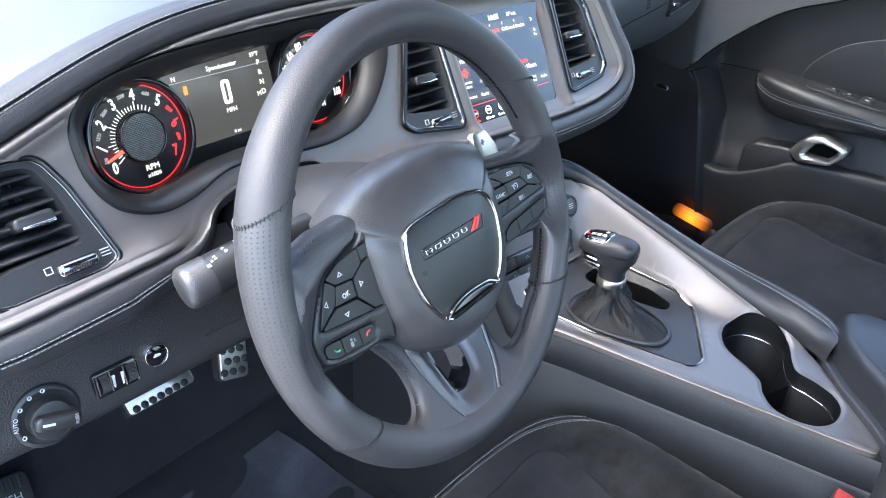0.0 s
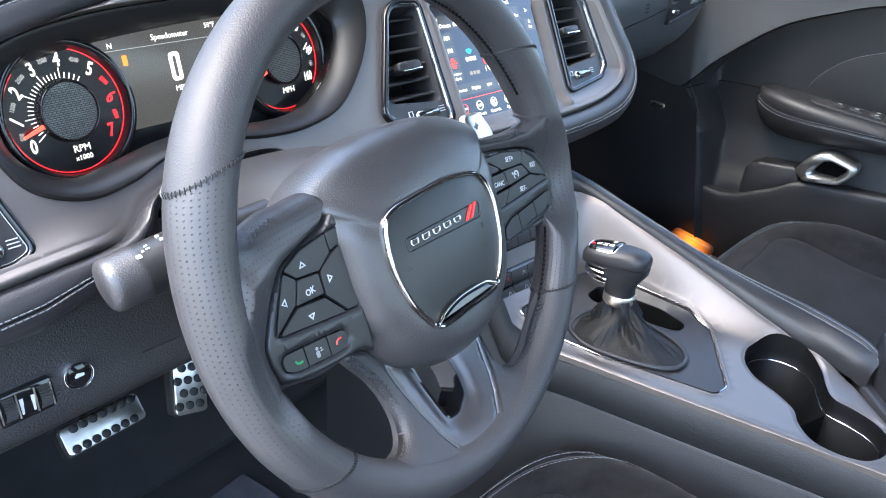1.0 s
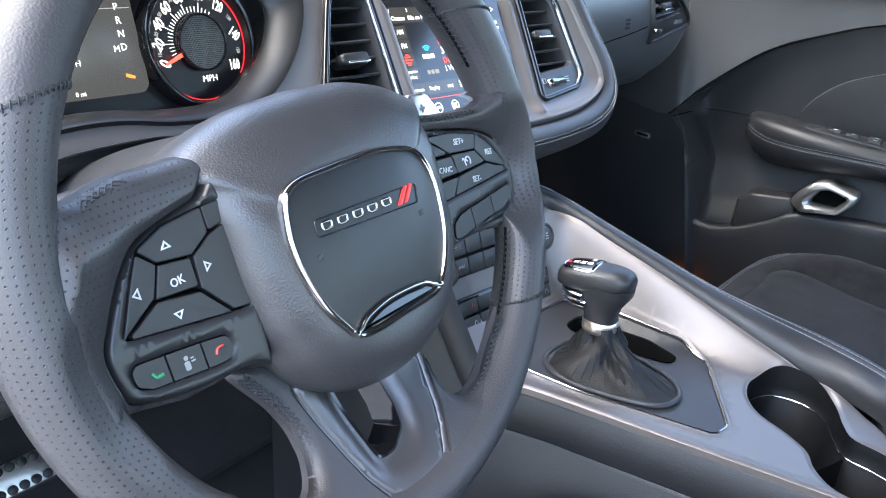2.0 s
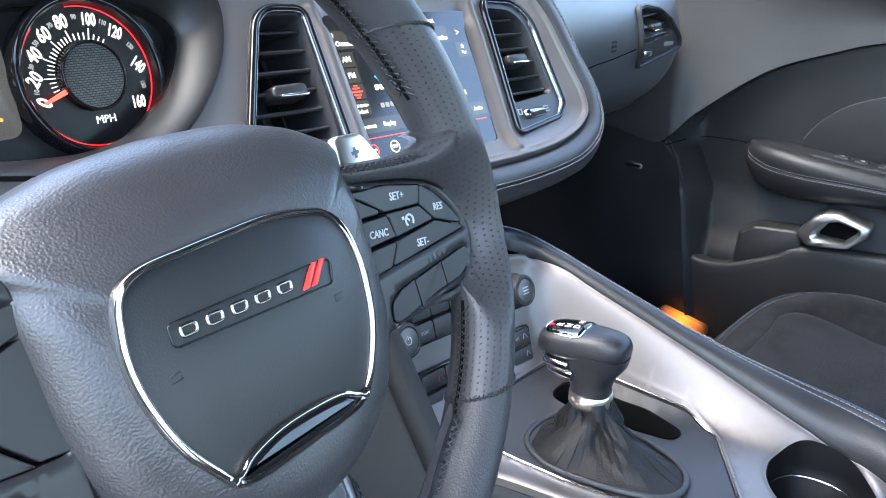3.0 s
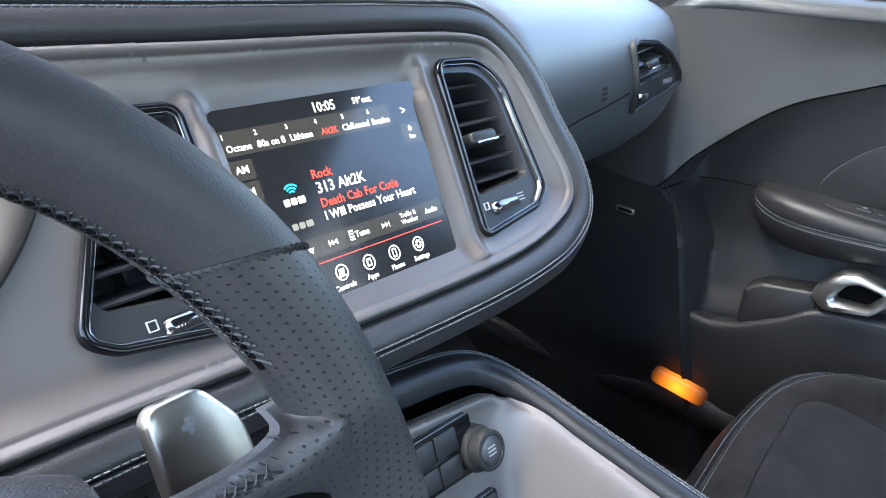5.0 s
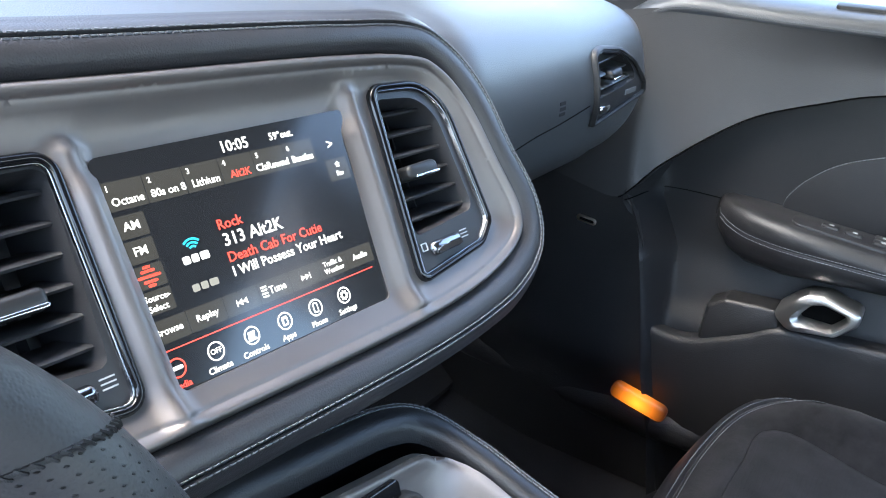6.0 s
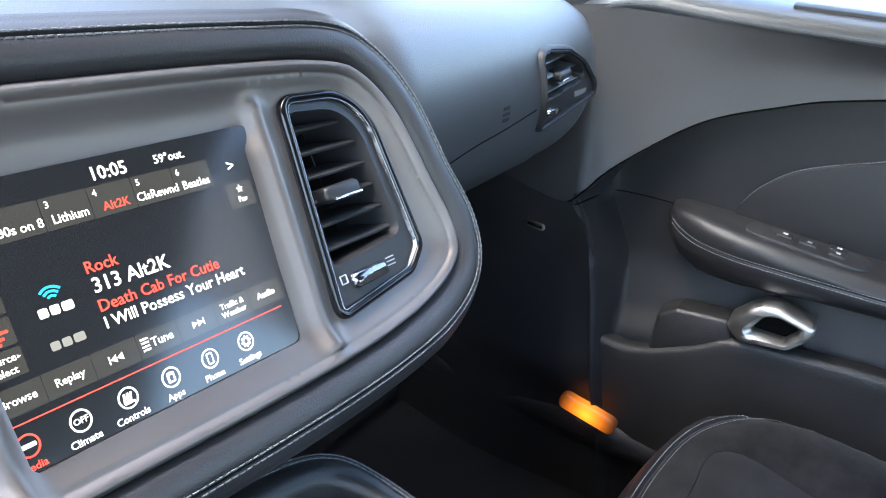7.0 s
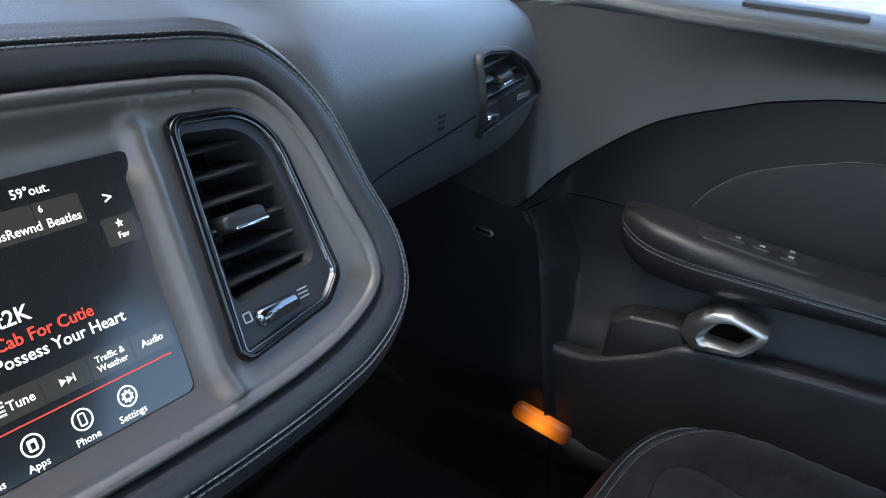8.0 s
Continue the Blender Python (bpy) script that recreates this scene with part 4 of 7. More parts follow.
for i, wd in enumerate(("Browse", "Replay", "|◂◂", "Tune", "▸▸|", "Traffic &", "Audio")):
    x = -0.0755 + 0.0240 * i
    patch("function_key", quad(x - 0.0118, -0.0362, x + 0.0118, -0.0235), SCREENBAR)
    if wd in ("|◂◂", "▸▸|"):
        sg = 1 if wd[0] == "▸" else -1
        for k in (0, 1):
            patch("skip_mark", [(x + sg * (-0.0035 + 0.0035 * k), -0.0320), (x + sg * (0.0 + 0.0035 * k), -0.0300), (x + sg * (-0.0035 + 0.0035 * k), -0.0280)], LIT, 0.0)
        patch("skip_mark", quad(x + sg * 0.0038 - 0.0004, -0.0320, x + sg * 0.0038 + 0.0004, -0.0280), LIT, 0.0)
    elif wd == "Tune":
        for k in range(4):
            patch("tune_mark", quad(x - 0.0100, -0.0330 + 0.0019 * k, x - 0.0055, -0.0318 + 0.0019 * k), LIT, 0.0)
        word(wd, 0.0062, x + 0.0018, -0.0300)
    elif wd == "Traffic &":
        word("Traffic &", 0.0046, x, -0.0276)
        word("Weather", 0.0046, x, -0.0322)
    else:
        word(wd, 0.0054, x, -0.0300)
patch("red_rule", quad(-0.0850, -0.0404, 0.0760, -0.0398), LITRED, 0.0)
for i, wd in enumerate(("Media", "Climate", "Controls", "Apps", "Phone", "Settings")):
    x = -0.0785 + 0.0247 * i
    ink = LITRED if i == 0 else LIT
    bm = bmesh.new()
    ringband(bm, disc(0.0054, 28, (x, -0.0500)), disc(0.0045, 28, (x, -0.0500)), sp, -0.0013, ZW, 0.0001)
    part("icon_ring", bm, ink, panel)
    if i == 0:
        patch("icon_mark", quad(x - 0.0036, -0.0510, x + 0.0036, -0.0490), LIT)
    elif i == 1:
        word("OFF", 0.0042, x, -0.0500)
    elif i == 2:
        for k in range(3):
            patch("icon_mark", [(x - 0.0030 + 0.0016 * k, -0.0522), (x - 0.0018 + 0.0016 * k, -0.0522), (x - 0.0010 + 0.0018 * k, -0.0475), (x - 0.0022 + 0.0018 * k, -0.0475)], LIT, 0.0003)
        patch("icon_mark", quad(x - 0.0028, -0.0530, x + 0.0030, -0.0518), LIT, 0.0003)
    elif i == 3:
        patch("icon_mark", quad(x - 0.0022, -0.0528, x + 0.0022, -0.0472), LIT, 0.0008)
        patch("icon_mark", quad(x - 0.0010, -0.0518, x + 0.0010, -0.0488), SCREENBLACK, 0.0003, hi=ZW + 0.0001)
    elif i == 4:
        bm = bmesh.new()
        ringband(bm, rounded(quad(x - 0.0019, -0.0532, x + 0.0019, -0.0468), 0.0008, 2), rounded(quad(x - 0.0012, -0.0524, x + 0.0012, -0.0476), 0.0004, 2), sp, -0.0013, ZW, 0.0001)
        part("icon_mark", bm, LIT, panel)
    else:
        gear = [((0.0034 if (k // 2) % 2 == 0 else 0.0026) * math.cos(2 * math.pi * k / 32), (0.0034 if (k // 2) % 2 == 0 else 0.0026) * math.sin(2 * math.pi * k / 32)) for k in range(32)]
        bm = bmesh.new()
        loft(bm, [[sp(x + p, -0.05 + q, ZW) for p, q in gear], [sp(x + p, -0.05 + q, ZW) for p, q in disc(0.0013, 32)]])
        part("icon_mark", bm, LIT, panel)
    word(wd, 0.0050, x - 0.0006, -0.0595, ink)


# ---- steering wheel ----
WMX = plane((-0.3815, -0.013, 0.63), 0, 20, 4)


def wp(u, v, w=0.0):
    return WMX @ Vector((u, v, w))


wheel = thing("steering_wheel", WMX, "three-spoke steering wheel in black leather, perforated at the grips", "steering wheel")
RC, RR, TR = (-0.001, 0.0065), 0.1722, 0.0167
FRAME = {1: [(0.070, 0.0305), (0.0935, 0.0288), (0.1179, 0.0243), (0.1393, 0.0184), (0.1536, 0.0101), (0.1630, -0.0019), (0.1675, -0.016), (0.1660, -0.0255), (0.1585, -0.0375), (0.1475, -0.0440), (0.1293, -0.0443), (0.1034, -0.0452), (0.0848, -0.0460), (0.070, -0.0465)],
         -1: [(-0.072, 0.0400), (-0.0856, 0.0375), (-0.1064, 0.0340), (-0.1219, 0.0290), (-0.1340, 0.0170), (-0.1450, 0.0005), (-0.1505, -0.0110), (-0.1490, -0.0270), (-0.1434, -0.0356), (-0.1175, -0.0426), (-0.0843, -0.0453), (-0.072, -0.0465)]}
POD = {sg: ccw(even(flowing(q, 6), 110)) for sg, q in FRAME.items()}
RISE = ((0.0, 0.0015, 0.004, 0.008, 0.013, 0.019, 0.03, 0.05), (0.0, 0.0022, 0.0050, 0.0088, 0.0125, 0.0160, 0.0230, 0.0400))


def web_w(u, v):
    """Height of the leather beside a control pod: it swells out of the pod's frame into the rim."""
    loop = POD[1 if u > 0 else -1]
    d = 0.0 if inside([(u, v)], loop)[0] else float(away([(u, v)], loop)[0])
    return -0.0032 + float(np.interp(d, *RISE)) - 0.004 * smoothstep(0.115 - abs(u), 0.0, 0.03)


def spoke_w(u, v):
    """Height of a side spoke's leather, which dives under the rim's own skin above and below the pod."""
    r = math.hypot(u - RC[0], v - RC[1])
    skin = -0.0022 + 1.1 * math.sqrt(max(0.0, TR ** 2 - (r - RR) ** 2)) if r > RR - TR else -0.0022 - 0.5 * (RR - TR - r)
    k = (max(smoothstep(v, 0.034, 0.046), smoothstep(-v, 0.044, 0.054)) if u > 0 else max(smoothstep(v, 0.050, 0.060), smoothstep(-v, 0.038, 0.052))) * smoothstep(r, 0.146, 0.156)
    w = min(web_w(u, v), 0.0155)
    if u < 0:
        low = table(-u, (0.090, 0.115, 0.135, 0.150, 0.162), (-0.002, 0.0015, 0.0045, 0.0095, 0.0155))
        w -= max(0.0, w - low) * smoothstep(v, 0.028, 0.044)
    return w * (1 - k) + min(w, skin - 0.0015) * k


def rim_point(a, b, grow=0.0):
    """A place on the rim: a round the wheel, b round its section (0 outwards, 90 to the driver), in degrees."""
    deg = a % 360
    a, b = math.radians(a), math.radians(b)
    thick = TR + grow + 0.0014 * (math.exp(-((deg - 30) / 16) ** 2) + math.exp(-((deg - 150) / 16) ** 2))
    r = RR + thick * math.cos(b)
    u, v, w = RC[0] + r * math.cos(a), RC[1] + r * math.sin(a), -0.0022 + thick * 1.10 * math.sin(b)
    if w > -0.006 and (deg < 40 or deg > 305 or 140 < deg < 235):
        w = max(-0.006, min(w, web_w(u, v) - 0.0010))
    return wp(u, v, w)


def seam_at(a, b):
    """The seams run aslant round the rim, nearer to the spokes at its outer side."""
    return a - SLANT[a % 360] * math.cos(math.radians(b))


def rim_piece(a0, a1, material, label):
    n = max(4, int(abs(a1 - a0) / 2.0))
    bm = bmesh.new()
    rows = [[rim_point(seam_at(a0, b) * (1 - k) + seam_at(a1, b) * k, b) for b in np.linspace(0, 360, 40, endpoint=False)] for k in np.linspace(0, 1, n + 1)]
    loft(bm, rows, uv=True)
    lay = bm.loops.layers.uv.verify()
    span = math.radians(abs(a1 - a0)) / (2 * math.pi)
    for f in bm.faces:
        for lp in f.loops:
            lp[lay].uv = (lp[lay].uv.x * span, lp[lay].uv.y)
    return part("rim_cover", bm, material, wheel, label)


SEAMS = (30.5, 149.5, 216, 322)
SLANT = {30.5: 5.0, 149.5: -5.0, 216: 4.0, 322: -4.0}
rim_piece(SEAMS[0], SEAMS[1], RIMHIDE, "smooth black leather rim cover")
rim_piece(SEAMS[1], SEAMS[2], RIMPERF, "perforated black leather rim cover")
rim_piece(SEAMS[2], SEAMS[3], RIMHIDE, "smooth black leather rim cover")
rim_piece(SEAMS[3], SEAMS[0] + 360, RIMPERF, "perforated black leather rim cover")
for a in SEAMS:
    bm = bmesh.new()
    tube(bm, [rim_point(seam_at(a, b), b, -0.0002) for b in np.linspace(0, 360, 40, endpoint=False)], 0.0009, 5, True)
    part("seam", bm, DARKTHREAD, wheel)
    bm = bmesh.new()
    for b in np.arange(0, 360, 7.5):
        c = seam_at(a, b)
        tube(bm, [rim_point(c - 0.5, b, 0.0003), rim_point(c, b + 1.2, 0.0008), rim_point(c + 0.5, b + 2.4, 0.0003)], 0.00045, 4)
    part("seam_stitching", bm, DARKTHREAD, wheel, kind="stuff")


def lace(bm, left, right, mid, pitch=0.0046, r=0.00085):
    """Crossing threads between two edges, over a raised middle."""
    a, b, c = arr([tuple(q) for q in left]), arr([tuple(q) for q in right]), arr([tuple(q) for q in mid])
    d = np.r_[0, np.cumsum(np.linalg.norm(np.diff(c, axis=0), axis=1))]

    def at(p, s):
        return arr([np.interp(s, d, p[:, i]) for i in range(3)])
    for s in np.arange(0.001, d[-1] - pitch * 2.5, pitch):
        for p, q, k in ((a, b, 0.0), (b, a, 0.5)):
            g = s + k * pitch
            tube(bm, [tuple(at(p, g)), tuple(at(p, g + pitch * 0.5) * 0.5 + at(c, g + pitch * 0.5) * 0.5), tuple(at(c, g + pitch)), tuple(at(c, g + pitch * 1.5) * 0.5 + at(q, g + pitch * 1.5) * 0.5), tuple(at(q, g + pitch * 2))], r, 5)


# rim lacing; a dark cord beneath it paints the shade of the groove
bm, groove_shade = bmesh.new(), bmesh.new()
for lo, hi in ((20, 160), (290, 338)):
    g = np.linspace(lo, hi, int((hi - lo) / 1.2))
    c = 176 if lo < 100 else 184
    lace(bm, [rim_point(a, c - 13, -0.0001) for a in g], [rim_point(a, c + 13, -0.0001) for a in g], [rim_point(a, c, 0.0003) for a in g], 0.0040, 0.00055)
    tube(groove_shade, [rim_point(a, c, -0.0007) for a in g], 0.0016, 6)
part("lacing", bm, DARKTHREAD, wheel, "black baseball stitching", kind="stuff")
part("lace_groove_shade", groove_shade, DEEP, wheel)

# airbag cover: a soft hood with winged upper corners, fuller below
AX = 0.004
HALF = [(0.0, 0.0745), (0.040, 0.0722), (0.070, 0.0640), (0.0925, 0.0515), (0.0850, 0.0430), (0.0835, 0.0200), (0.0835, -0.0080), (0.0800, -0.0350), (0.0665, -0.0680), (0.0360, -0.0900), (0.0, -0.0970)]
ROUND = [0.1, 0.1, 0.08, 0.0055, 0.006, 0.1, 0.1, 0.06, 0.05, 0.08, 0.1]
BAG = ccw(even(rounded([(AX + x, y) for x, y in HALF] + [(AX - x, y) for x, y in HALF[-2:0:-1]], ROUND + ROUND[-2:0:-1], 6), 160))
bag_c = arr((AX, -0.012))


def swell(v):
    """The cover leans: its lower part stands prouder."""
    return 0.08 * -v


def bag_row(k, w):
    rows = []
    for q in BAG:
        p = bag_c + (arr(q) - bag_c) * k
        top = smoothstep(q[1], 0.02, 0.06)
        rows.append(wp(*p, w - 0.010 * top * smoothstep(k, 0.55, 0.97) + swell(p[1]) * smoothstep(1 - k, 0.02, 0.35)))
    return rows


bm = bmesh.new()
loft(bm, [bag_row(0.975, -0.042), bag_row(0.996, -0.026), bag_row(1.0, -0.0170), bag_row(0.996, -0.0115), bag_row(0.984, -0.0068), bag_row(0.962, -0.0022), bag_row(0.93, 0.0020), bag_row(0.885, 0.0058), bag_row(0.83, 0.0089), bag_row(0.76, 0.0112), bag_row(0.68, 0.0123), bag_row(0.58, 0.0126), bag_row(0.4, 0.0122), bag_row(0.15, 0.0120)], True, True, True)
part("airbag_cover", bm, AIRBAG, wheel, "grained black airbag cover")


def bp(u, v, w=0.0):
    """On the cover's middle field."""
    return wp(u, v, 0.0140 + swell(v) + w)


SHIELD = ccw(even(flowing([(-0.0545, 0.0120), (-0.0495, 0.0255), (-0.0385, 0.0310), (-0.019, 0.0318), (0.0, 0.0320), (0.020, 0.0318), (0.039, 0.0287), (0.0515, 0.0243), (0.0582, 0.0150), (0.0602, 0.0010), (0.0585, -0.0130), (0.0540, -0.0280), (0.0445, -0.0440), (0.0352, -0.0530), (0.0250, -0.0562),
                          (0.0, -0.0560), (-0.0240, -0.0560), (-0.0345, -0.0535), (-0.0400, -0.0470), (-0.0492, -0.0315), (-0.0545, -0.0140), (-0.0560, 0.0)], 8), 140))
bm = bmesh.new()
slab(bm, grown(SHIELD, -0.0018), bp, -0.008, 0.0006, 0.0010)
part("badge_field", bm, BADGEFIELD, wheel, "matte black centre field")
bm = bmesh.new()
rows = [[bp(*q, w) for q in grown(SHIELD, d)] for d, w in ((0.0010, -0.004), (0.0010, 0.0004), (0.0004, 0.0020), (-0.0006, 0.0027), (-0.0017, 0.0022), (-0.0023, 0.0008), (-0.0023, -0.004))]
loft(bm, rows)
part("badge_ring", bm, RINGCHROME, wheel, "chrome ring")
bm = bmesh.new()
scoop = ccw(even(flowing([(-0.0350, -0.0505), (-0.0280, -0.0475), (-0.0130, -0.0445), (0.0023, -0.0446), (0.0200, -0.0470), (0.0280, -0.0515), (0.0235, -0.0540), (0.0, -0.0545), (-0.0240, -0.0543)], 7), 70))
rows = [[bp(*q, w) for q in (grown(scoop, d))] for d, w in ((0.0, -0.002), (0.0, 0.0016), (-0.0008, 0.0024), (-0.0025, 0.0026))]
loft(bm, rows, True, True, True)
part("badge_chin", bm, GLOSS, wheel, "dark glossy chin piece")
bm = bmesh.new()
line = flowing([(-0.0385, -0.0510), (-0.0330, -0.0495), (-0.0270, -0.0462), (-0.0130, -0.0437), (0.0023, -0.0437), (0.0205, -0.0458), (0.0290, -0.0500), (0.0345, -0.0520)], 7, False)
tube(bm, [bp(u, v, 0.0022) for u, v in line], [0.0022] * 4 + [0.0013] * (len(line) - 8) + [0.0021] * 4, 8)
part("chin_edge", bm, RINGCHROME, wheel)
plaque = ccw(even(rounded([(-0.0385, 0.0008), (0.0405, -0.0045), (0.0443, 0.0070), (-0.0380, 0.0102)], 0.0024), 90))
bm = bmesh.new()
ringband(bm, plaque, grown(plaque, -0.0008), bp, -0.001, 0.0013, 0.0002)
part("plaque_edge", bm, GLOSS, wheel)
for k in range(5):
    u, v = -0.0345 + 0.0115 * k, 0.0030 - 0.0005 * k
    cell = ccw(even(rounded([(u, v), (u + 0.0080, v - 0.0003), (u + 0.0088, v + 0.0046), (u + 0.0008, v + 0.0049)], 0.0019, 4), 40))
    bm = bmesh.new()
    ringband(bm, cell, grown(cell, -0.0013), bp, 0.0, 0.0016, 0.0004)
    part("badge_letter_shape", bm, RINGCHROME, wheel)
for k in range(2):
    u = 0.0238 + 0.0046 * k
    bm = bmesh.new()
    slab(bm, [(u, -0.0012), (u + 0.0034, -0.0015), (u + 0.0122, 0.0072), (u + 0.0090, 0.0075)], bp, 0.0, 0.0018, 0.0003)
    part("badge_stripe", bm, REDINK, wheel, "red slash")
for u, v, n in ((-0.0440, -0.0095, 1), (0.0385, -0.0120, 1), (-0.0115, -0.0700, 2)):
    for k in range(n):
        bm = bmesh.new()
        lift = -0.0055 if n > 1 else 0.0
        slab(bm, quad(u, v - 0.0046 * k, u + (0.0110 if n > 1 else 0.0050), v + 0.0030 - 0.0046 * k), bp, -0.008, 0.0009 + lift - 0.0016 * k, 0.0003)
        part("embossed_bar", bm, AIRBAG if n > 1 else BADGEFIELD, wheel)


# spokes: leather webs that grow out of the rim, control pods, lower yoke
def web(name, outline, holes, height, edge, material, label, soft=0.011):
    """A leather skin with rolled edges, carrying the punched pattern in wheel coordinates."""
    bm = bmesh.new()

    def w(u, v):
        near = min(1.0, float(away([(u, v)], outline)[0]) / soft)
        drop = edge * (1 - math.sqrt(max(0.0, 1 - (1 - near) ** 2)))
        return height(u, v) - drop
    sheet(bm, outline, holes, lambda u, v: wp(u, v, w(u, v)), 0.0042, [q for d in (0.0004, 0.0010, 0.002, 0.0035, 0.0055, 0.008, 0.011) for q in grown(outline, -d)] + [q for h in holes for d in (0.0008, 0.0018, 0.003, 0.0045) for q in grown(h, d)],
          lambda u, v: wp(u, v, height(u, v) - edge - 0.005), True)
    inv = WMX.inverted()
    lay = bm.loops.layers.uv.verify()
    for f in bm.faces:
        for lp in f.loops:
            q = inv @ lp.vert.co
            lp[lay].uv = (q.x / 1.107, q.y / 0.1066)
    ob = part(name, bm, material, wheel, label)
    return ob, w


WEB = {1: [(0.060, 0.0440), (0.0842, 0.0410), (0.1033, 0.0375), (0.1248, 0.0350), (0.1369, 0.0352), (0.1450, 0.0385), (0.1530, 0.0445), (0.1610, 0.0450), (0.1712, 0.020), (0.1720, -0.010), (0.168, -0.042), (0.163, -0.055), (0.1510, -0.0535), (0.1300, -0.0488), (0.100, -0.0482), (0.056, -0.0490)],
       -1: [(-0.070, 0.0585), (-0.0995, 0.0580), (-0.1139, 0.0590), (-0.1275, 0.0570), (-0.1413, 0.0535), (-0.1500, 0.0555), (-0.1600, 0.0590), (-0.1715, 0.020), (-0.1725, -0.010), (-0.168, -0.050), (-0.160, -0.064), (-0.1540, -0.0480), (-0.1500, -0.0390), (-0.1434, -0.0400), (-0.1175, -0.0468), (-0.070, -0.0500)]}
GROUP = {1: [(0.064, 0.0280), (0.0849, 0.0258), (0.1085, 0.0236), (0.1345, 0.0169), (0.1452, 0.0093), (0.1554, -0.0026), (0.1612, -0.0133), (0.1590, -0.0155), (0.1274, -0.0165), (0.0989, -0.0163), (0.064, -0.0168)],
         -1: [(-0.074, 0.0345), (-0.0907, 0.0339), (-0.1071, 0.0319), (-0.1213, 0.0264), (-0.1320, 0.0093), (-0.1405, -0.0065), (-0.1385, -0.0085), (-0.1310, -0.0100), (-0.0886, -0.0171), (-0.074, -0.0185)]}
PILL = {1: [(0.0890, -0.0320), (0.0985, -0.0278), (0.1575, -0.0243), (0.1595, -0.0275), (0.1546, -0.0357), (0.1456, -0.0390), (0.1269, -0.0393), (0.0926, -0.0428), (0.0864, -0.0417)],
        -1: [(-0.1430, -0.0180), (-0.1087, -0.0225), (-0.0934, -0.0250), (-0.0915, -0.0321), (-0.0949, -0.0370), (-0.1032, -0.0367), (-0.1353, -0.0322), (-0.1425, -0.0284)]}
CAPS_RIGHT = [[(0.0800, 0.0264), (0.1085, 0.0236), (0.1345, 0.0169), (0.1297, 0.0069), (0.1029, 0.0101), (0.0910, 0.0188)],
              [(0.1345, 0.0169), (0.1452, 0.0093), (0.1554, -0.0026), (0.1612, -0.0133), (0.1387, -0.0039), (0.1297, 0.0069)],
              [(0.1029, 0.0101), (0.1297, 0.0069), (0.1387, -0.0039), (0.1064, -0.0038), (0.1049, 0.0065)],
              [(0.1387, -0.0039), (0.1612, -0.0135), (0.1590, -0.0155), (0.0976, -0.0165), (0.1063, -0.0048)],
              [(0.064, 0.0278), (0.080, 0.0264), (0.0910, 0.0188), (0.1029, 0.0101), (0.064, 0.0140)],
              [(0.064, 0.0130), (0.1035, 0.0092), (0.1049, 0.0060), (0.1064, -0.0035), (0.064, -0.0020)],
              [(0.064, -0.0028), (0.1060, -0.0048), (0.0970, -0.0165), (0.064, -0.0168)]]
CAPS_LEFT = [[(-0.0850, 0.0341), (-0.1071, 0.0319), (-0.1225, 0.0255), (-0.1148, 0.0170), (-0.0970, 0.0145), (-0.0850, 0.0215)],
             [(-0.1230, 0.0245), (-0.1320, 0.0093), (-0.1405, -0.0065), (-0.1398, -0.0076), (-0.1208, 0.0034), (-0.1148, 0.0168)],
             [(-0.1148, 0.0168), (-0.0982, 0.0143), (-0.0986, 0.0003), (-0.1202, 0.0022), (-0.1207, 0.0034)],
             [(-0.1396, -0.0080), (-0.1310, -0.0100), (-0.0886, -0.0171), (-0.0858, -0.0168), (-0.0990, -0.0014), (-0.1202, 0.0020)],
             [(-0.0970, 0.0140), (-0.0850, 0.0210), (-0.074, 0.0235), (-0.074, -0.0180), (-0.0855, -0.0165), (-0.0982, -0.0010)],
             [(-0.0850, 0.0341), (-0.074, 0.0345), (-0.074, 0.0242), (-0.0850, 0.0220)]]
CUTS = {1: ((0.1098, 0.0), (0.1338, 0.0)), -1: ((-0.1260, 0.0), (-0.1080, 0.0))}

